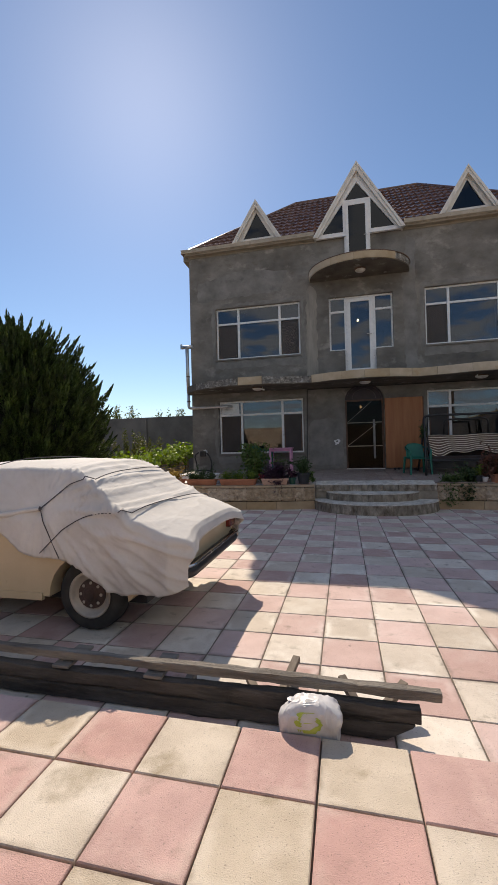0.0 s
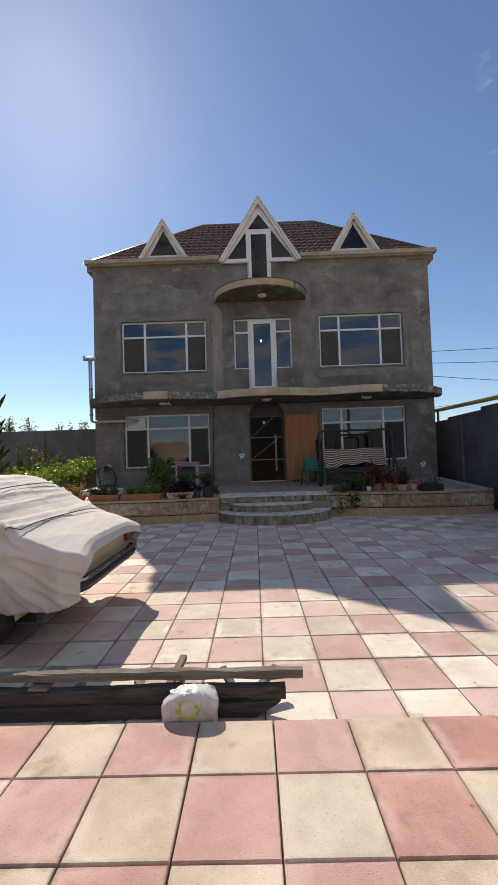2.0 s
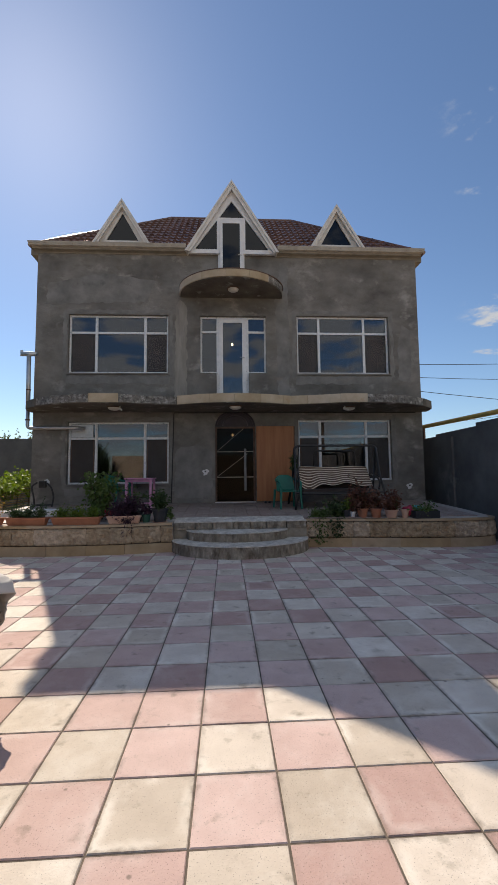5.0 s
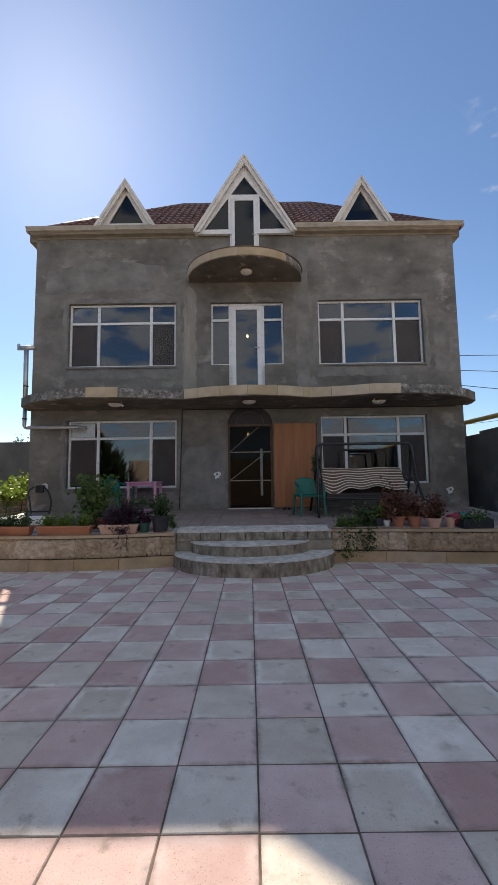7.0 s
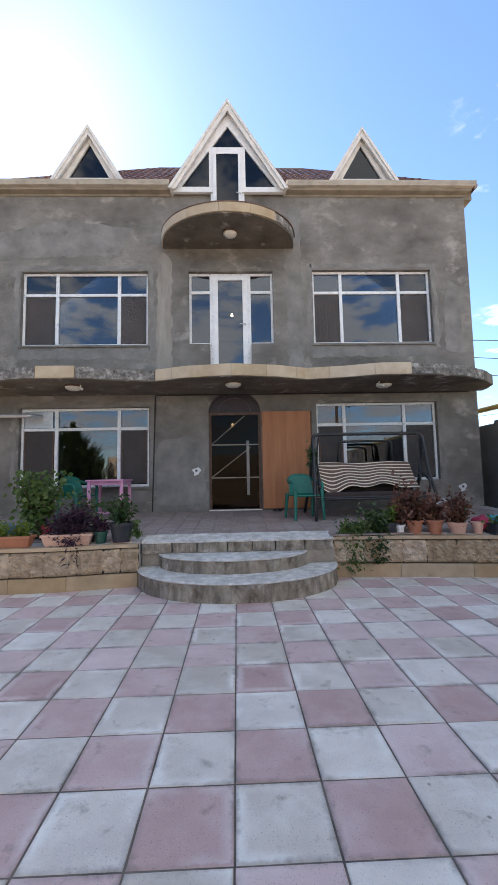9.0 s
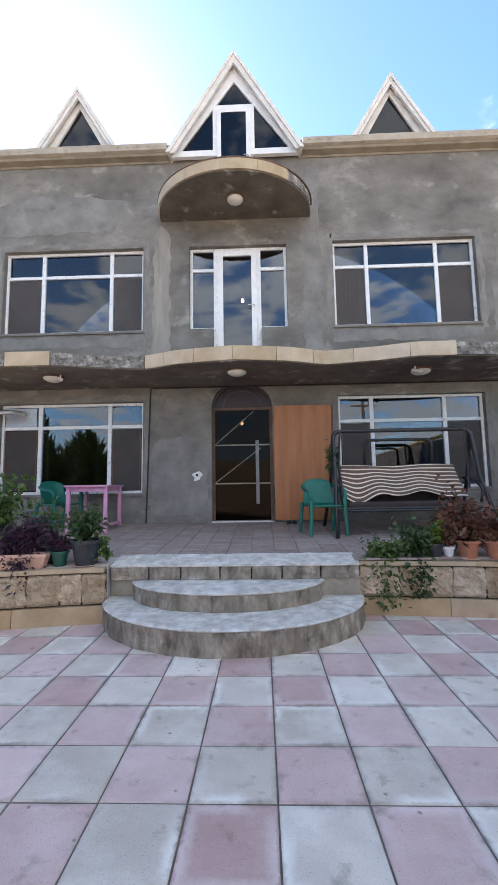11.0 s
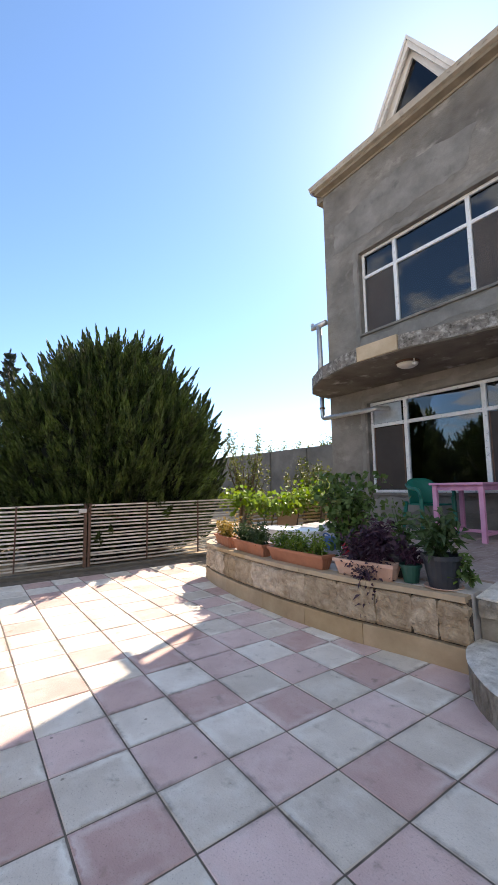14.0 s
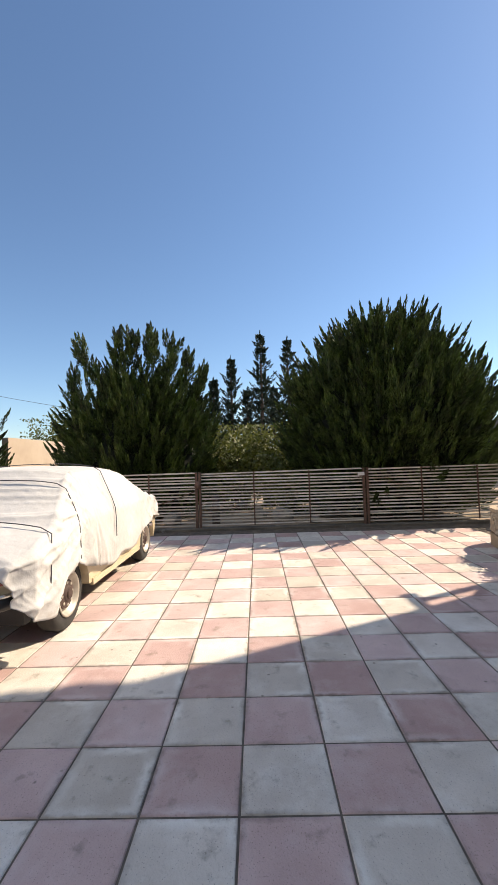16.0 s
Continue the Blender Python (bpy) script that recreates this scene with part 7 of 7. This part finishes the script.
# ---- open door leaf, cables, lamps, sockets ----
pn = thing("door_leaf", "orange-brown wooden door leaf standing open against the wall", "door", (1.775, -0.07, 0.74))
part("leaf_panel", box((0.0, 0.0, 0.03), (1.03, 0.04, 2.06), 0.004), PLYWOOD, pn)
part("edge_strip", box((1.032, -0.005, 0.03), (1.06, 0.045, 2.06), 0.004), RUST, pn)
for z in (0.3, 1.75):
    part("hinge", tube([(-0.008, 0.0, z), (-0.008, 0.0, z + 0.12)], 0.012, 6), RUST, pn)
part("bolt", box((0.98, -0.015, 1.0), (1.01, 0.0, 1.12), 0.004), GALV, pn)
sl = thing("slippers", "pair of dark slippers by the door leaf", "slippers", (2.0, -0.18, deck_z(-0.18)))
for dx in (0, 0.1):
    bm = prism([(dx + 0.04 * math.cos(a) * (1 if math.sin(a) > 0 else 0.8), 0.11 * math.sin(a)) for a in (2 * math.pi * k / 14 for k in range(14))], 0.0, 0.03)
    add_box(bm, (dx - 0.035, -0.08, 0.03), (dx + 0.035, 0.0, 0.055), None, 0.012)
    part("slipper", bm, DARK_POT, sl)
cb = thing("wall_cable", "black cable along the ledge and down the wall", "cable", (-0.52, -0.012, 0.75))
part("cable_run", tube(bend([(0.0, 0, 0.0), (0.06, 0, 2.43), (6.8, 0, 2.43)], 0.03), 0.014, 6), CABLE, cb)


def socket(x, z, label):
    t = thing("wall_socket", label, "socket", (x, 0, z))
    bm = bmesh.new()
    pts = [((0.075 + 0.02 * math.sin(3 * a + x) + 0.012 * math.sin(7 * a)) * math.cos(a), (0.1 + 0.03 * math.sin(2 * a + 1)) * math.sin(a) - 0.02) for a in (2 * math.pi * k / 28 for k in range(28))]
    part("plaster_patch", prism(pts, -0.006, -0.001, "y"), PATCH, t, "white gypsum smear")
    part("back_box", box((-0.04, -0.016, -0.04), (0.04, -0.007, 0.04), 0.006), WHITE_PL, t)
    part("insert", box((-0.022, -0.02, -0.022), (0.022, -0.0165, 0.022), 0.002), IRON, t)


socket(0.39, 1.58, "socket set in a white plaster patch by the door")
socket(6.03, 1.14, "socket set in a white plaster patch on the wall")
socket(-3.8, 1.36, "socket set in a white plaster patch near the corner")
OPAL = surface("opal_lamp_glass", (0.62, 0.6, 0.55, 1), (0.74, 0.72, 0.67, 1), 6, 0.35, 0.05)


def round_lamp(at, label, r=0.16):
    t = thing("ceiling_lamp", label, "lamp", at, group="round lamps under the ledges")
    part("base_ring", lathe([(r * 1.08, 0.0), (r * 1.1, -0.02), (r * 0.96, -0.028), (r * 0.9, -0.01)], 24), RUST, t)
    part("shade", lathe([(r * 0.95, -0.024), (r * 0.9, -0.05), (r * 0.62, -0.078), (r * 0.25, -0.09), (0.005, -0.092)], 24), OPAL, t, smooth=True)


round_lamp((-1.82, -0.9, 3.199), "round opal lamp under the ledge")
round_lamp((1.19, -1.0, 3.199), "round opal lamp under the ledge above the entrance")
round_lamp((4.13, -0.82, 3.199), "round opal lamp under the ledge")
round_lamp((1.17, -0.59, 6.439), "round opal lamp under the balcony", 0.15)
for x in (-1.66, 3.98):
    cam_t = thing("security_camera", "small white camera hanging under the ledge", "camera device", (x, -0.98, 3.199))
    part("bracket", tube([(0, 0, 0), (0, 0, -0.05)], 0.012, 6), WHITE_PL, cam_t)
    part("housing", tube([(-0.03, 0.03, -0.05), (0.06, -0.08, -0.1)], [0.028, 0.022], 8), WHITE_PL, cam_t)
BULB = glow("warm_bulb", (1.0, 0.62, 0.25, 1), 14.0)
for x, y, z, top, lab in ((1.15, 1.2, 2.7, 3.2, "bare warm bulb hanging in the hall"), (1.17, 2.0, 5.77, 6.42, "bare warm bulb hanging in the upper hall")):
    t = thing("hanging_bulb", lab, "lamp", (x, y, z))
    part("bulb", lathe([(0.004, -0.06), (0.026, -0.045), (0.034, -0.015), (0.024, 0.02), (0.014, 0.035)], 14), BULB, t, smooth=True)
    part("lamp_holder", lathe([(0.018, 0.033), (0.02, 0.075), (0.008, 0.085)], 10), IRON, t)
    part("flex", tube([(0, 0, 0.08), (0, 0, top - z)], 0.005, 5), CABLE, t)

# ---- stove flue at the corner ----
fl = thing("stove_flue", "galvanised stove pipe from the window up past the ledge", "flue pipe", (-4.24, -0.2, 2.76))
part("lower_run", tube(bend([(1.35, 0.3, 0.02), (1.3, 0.0, 0.0), (0.0, 0.0, 0.0), (0.0, 0.0, 0.5)], 0.09), 0.045, 12), GALV, fl, smooth=True)
part("riser", tube([(0, 0, 0.5), (-0.02, 0, 1.95)], 0.055, 12), GALV, fl, smooth=True)
part("cowl", tube([(-0.2, -0.0, 1.98), (0.18, 0.0, 1.98)], 0.06, 10), GALV, fl, smooth=True)
part("cowl_end", tube([(-0.21, 0, 1.93), (-0.21, 0, 2.08)], 0.035, 8), GALV, fl)
for z in (0.2, 1.0):
    part("clamp", lathe([(0.06, z), (0.062, z + 0.03)], 12), RUST, fl)

# ---- things at the porch's west end ----
tubw = thing("white_basin", "white plastic basin on the terrace", "basin", (-3.3, -1.95, deck_z(-1.95)), 12)
part("basin_body", prism([(-0.5, -0.25), (0.5, -0.25), (0.55, 0.0), (0.5, 0.25), (-0.5, 0.25), (-0.55, 0.0)], 0.0, 0.12), WHITE_PL, tubw)
part("basin_rim", tube([(0.57 * math.cos(a), 0.29 * math.sin(a), 0.12) for a in (2 * math.pi * k / 24 for k in range(25))], 0.016, 6), WHITE_PL, tubw)
wc = thing("watering_can", "small blue plastic watering can by the plants", "watering can", (-2.15, -2.3, deck_z(-2.3)))
part("can_body", lathe([(0.07, 0), (0.075, 0.14), (0.06, 0.16), (0.01, 0.165)], 14), BLUE_PL, wc)
part("handle", tube(bend([(-0.06, 0, 0.06), (-0.13, 0, 0.1), (-0.1, 0, 0.2), (0.0, 0, 0.17)], 0.05), 0.01, 6), BLUE_PL, wc)
part("spout", tube([(0.06, 0, 0.05), (0.17, 0, 0.2)], [0.016, 0.01], 6), BLUE_PL, wc)
bk = thing("exercise_stand", "black steel frame leaning on the wall by the corner", "frame", (-3.75, -0.35, deck_z(-0.35)))
part("upright", tube(bend([(-0.2, 0.05, 0.0), (-0.22, 0.02, 0.3), (-0.3, 0.05, 0.52), (-0.15, 0.05, 0.62)], 0.1), 0.022, 8), IRON, bk)
part("upright", tube(bend([(0.25, 0.0, 0.0), (0.3, 0.0, 0.25), (0.22, 0.02, 0.5), (0.1, 0.05, 0.6)], 0.1), 0.022, 8), IRON, bk)
part("crossbar", tube([(-0.24, 0.02, 0.05), (0.26, 0.0, 0.05)], 0.02, 8), IRON, bk)
part("pad", box((-0.1, 0.0, 0.48), (0.08, 0.1, 0.66), 0.03), IRON, bk)
structure("terrace_side", box((-5.9, -0.4, -0.04), (-4.48, 4.2, 0.42), 0.01), PLINTH, "low sunlit stone terrace beside the house")

# ---- gas pipe, poles, wires ----
gp = thing("gas_pipe", "yellow gas pipe carried above the boundary wall", "pipe", (WX + 0.1, 0, 2.5))
part("pipe_run", tube([(0, -15, 0.14), (0, -3, 0.33), (0, 1.5, 0.42), (0, 12, 0.5)], 0.06, 12), YELLOW, gp, smooth=True)
for y in (-11, -7, -3, 1.15, 5):
    part("support", box((-0.03, y, 0.0), (0.03, y + 0.06, 0.42), 0.004), RUST, gp)


def utility_pole(at, h, label):
    t = thing("utility_pole", label, "utility pole", at)
    part("shaft", tube([(0, 0, 0), (0, 0, h)], [0.14, 0.1], 10), BARK, t)
    part("crossarm", box((-0.9, -0.05, h - 0.5), (0.9, 0.05, h - 0.4), 0.008), BARK, t)
    for x in (-0.8, -0.3, 0.3, 0.8):
        part("insulator", lathe([(0.02, h - 0.4), (0.045, h - 0.36), (0.03, h - 0.3), (0.01, h - 0.26)], 8, (x, 0, 0)), WHITE_PL, t)


utility_pole((17.5, 6.0, -0.05), 5.3, "grey utility pole beyond the boundary wall")
utility_pole((9.0, -22.0, -0.05), 7.5, "wooden utility pole behind the yard")
utility_pole((-30, -15.5, -0.05), 5.2, "distant utility pole beyond the garden")
wr = thing("overhead_wires", "thin black overhead wires beside the house", "wires", (6.6, 3, 0))


def wire(a, b, sag, r=0.012):
    a, b = Vector(a), Vector(b)
    return tube([a.lerp(b, k / 16) - Vector((0, 0, sag * 4 * (k / 16) * (1 - k / 16))) for k in range(17)], r, 5)


for a, b, s in (((0.1, 0.0, 5.4), (30, 10, 10.0), 0.5), ((0.1, 0.5, 5.1), (30, 12, 9.2), 0.6), ((0.1, 0.2, 4.6), (40, 6, 4.8), 0.8), ((1, 14, 4.2), (40, 10, 9.5), 0.6)):
    part("wire", wire(a, b, s), CABLE, wr)
w2 = thing("garden_wire", "overhead wire crossing the far garden", "wires", (-30, -15.5, 0))
part("wire", wire((0, 0, 5.0), (14, -12, 7.0), 0.4), CABLE, w2)


# ---- curtains inside ----
def curtain(x0, x1, z0, z1, label, mat):
    t = thing("curtain", label, "curtain", ((x0 + x1) / 2, 0.42, z0))
    n = 40
    bm = bmesh.new()
    rows = []
    for z in (0.0, (z1 - z0) * 0.5, z1 - z0):
        rows.append([bm.verts.new((x0 - (x0 + x1) / 2 + (x1 - x0) * k / n, 0.035 * math.sin(k * 1.3 + z) + 0.01 * math.sin(k * 3.1), z)) for k in range(n + 1)])
    for p, q in zip(rows, rows[1:]):
        for k in range(n):
            bm.faces.new((p[k], p[k + 1], q[k + 1], q[k]))
    c = part("fabric", bm, mat, t, smooth=True)
    c.modifiers.new("thickness", "SOLIDIFY").thickness = 0.004
    part("rod", tube([(x0 - (x0 + x1) / 2 - 0.03, 0.0, z1 - z0 + 0.01), (x1 - (x0 + x1) / 2 + 0.03, 0.0, z1 - z0 + 0.01)], 0.01, 6), RUST, t)


DRAPE = surface("dusty_beige_curtain", (0.3, 0.25, 0.21, 1), (0.42, 0.36, 0.31, 1), 4, 0.95, 0.2)
DRAPE_D = surface("dark_brown_net", (0.1, 0.08, 0.075, 1), (0.16, 0.13, 0.12, 1), 4, 0.95, 0.2)
for o, a, b in ((UL, -2.6, -1.27), (UR, 3.6, 4.9), (LL, -2.56, -1.25), (LR, 3.57, 4.88)):
    up = o in (UL, UR)
    curtain(o[0] + 0.02, a, o[2] - 0.1, o[3] - (0.5 if up else 0.48), "dark brown curtain behind the window", DRAPE_D)
    curtain(b, o[1] - 0.02, o[2] - 0.1, o[3] - (0.5 if up else 0.48), "dusty beige curtain behind the window" if up else "dark brown curtain behind the window", DRAPE if up else DRAPE_D)

# ---- paving, laid last ----
def tile_mesh(name, w, h, mat, gap=0.0085, thick=0.045):
    a, b = w / 2 - gap / 2, h / 2 - gap / 2
    c = 0.004
    v = [(sx * a, sy * b, z) for z in (-thick, -c) for sx, sy in ((-1, -1), (1, -1), (1, 1), (-1, 1))]
    v += [(sx * (a - c), sy * (b - c), 0) for sx, sy in ((-1, -1), (1, -1), (1, 1), (-1, 1))]
    f = [(8, 9, 10, 11)]
    for r in (0, 4):
        f += [(r + k, r + (k + 1) % 4, r + 4 + (k + 1) % 4, r + 4 + k) for k in range(4)]
    me = bpy.data.meshes.new(name)
    me.from_pydata(v, [], f)
    me.materials.append(mat)
    return me, v, f


def lay(parent, cells, kinds, near, slope=0.0, height=None):
    """Lays tiles: those near the walk as pieces of their own, the rest joined, one mesh to a colour."""
    joined = {k: ([], []) for k in kinds}
    r = random.Random(11)
    for x, y, k in cells:
        me, v, f = kinds[k]
        z = (height(y) if height else 0.0) + r.uniform(-0.0015, 0.0015)
        m = pose(x, y, z, slope + r.uniform(-0.12, 0.12), r.uniform(-0.12, 0.12), r.uniform(-0.25, 0.25))
        if near(x, y):
            ob = new("tile", me)
            ob.parent = parent
            ob.matrix_basis = m
        else:
            vs, fs = joined[k]
            n = len(vs)
            vs += [tuple(m @ Vector(p)) for p in v]
            fs += [tuple(i + n for i in q) for q in f]
    for k, (vs, fs) in joined.items():
        if vs:
            ob = part("distant_tiles", (vs, [], fs), kinds[k][0].materials[0], parent)
            ob["kind"] = "stuff"


paving = thing("pavement", "courtyard paved in a checker of pink and cream concrete tiles", "", kind="structure")
K1 = {0: tile_mesh("tile", 0.4, 0.4, TILE_CREAM), 1: tile_mesh("tile", 0.4, 0.4, TILE_PINK)}
cells = []
for i in range(-15, 18):
    for j in range(-14, 8):
        x, y = 0.4 * i + 0.2, -4.94 + 0.4 * j + 0.2
        if y > -2.4 or y < -10.3 or (i <= -15):
            continue
        inside = abs(x) < 30 and not (-4.3 < x < 6.4 and y > -2.6) and x < 6.99
        if inside:
            cells.append((x, y, (i + j) % 2 if rnd.random() > 0.03 else rnd.randint(0, 1)))
K1[2], K1[3] = tile_mesh("tile", 0.4, 0.385, TILE_CREAM), tile_mesh("tile", 0.4, 0.385, TILE_PINK)
cells += [(0.4 * i + 0.2, -10.333, 2 + i % 2) for i in range(-14, 17)]
lay(paving, cells, K1, lambda x, y: -1.4 < x < 3.0 and -10.3 < y < -3.4)
near_pave = thing("pavement_entry", "pebbled pink and tan concrete tiles by the gate", "", kind="structure")
structure("pavement_step", box((-6.0, -17.4, -0.05), (6.99, -10.53, 0.062)), JOINT, "low earth-coloured bed raising the entry paving")
K2 = {0: tile_mesh("tile", 0.39, 0.39, TILE_CREAM_ROUGH), 1: tile_mesh("tile", 0.39, 0.39, TILE_PINK_ROUGH),
      2: tile_mesh("tile", 0.39, 0.37, TILE_CREAM_ROUGH), 3: tile_mesh("tile", 0.39, 0.37, TILE_PINK_ROUGH)}
cells = []
for i in range(-17, 16):
    for j in range(-17, 1):
        x, y = 0.84 + 0.39 * i + 0.195, -10.895 + 0.39 * j + 0.195
        if j == 0:
            y = -10.71
        if -6.0 < x - 0.2 and x < 6.78:
            cells.append((x, y, (i + j + 1) % 2 + (2 if j == 0 else 0)))
lay(near_pave, cells, K2, lambda x, y: -1.6 < x < 3.0 and y > -12.2, 0.0, lambda y: 0.08)
deck = thing("porch_tiles", "grey marbled porch floor tiles", "", kind="structure")
K3 = {0: tile_mesh("tile", 0.28, 0.28, DECK, 0.006, 0.02)}
cells = [(-4.05 + 0.28 * i, -0.14 - 0.28 * j, 0) for i in range(37) for j in range(10) if not (j == 9 and -0.2 < -4.05 + 0.28 * i < 2.62)]
lay(deck, cells, K3, lambda x, y: -1.2 < x < 3.4, math.degrees(math.atan(0.145 / 2.8)), lambda y: deck_z(y) + 0.001)
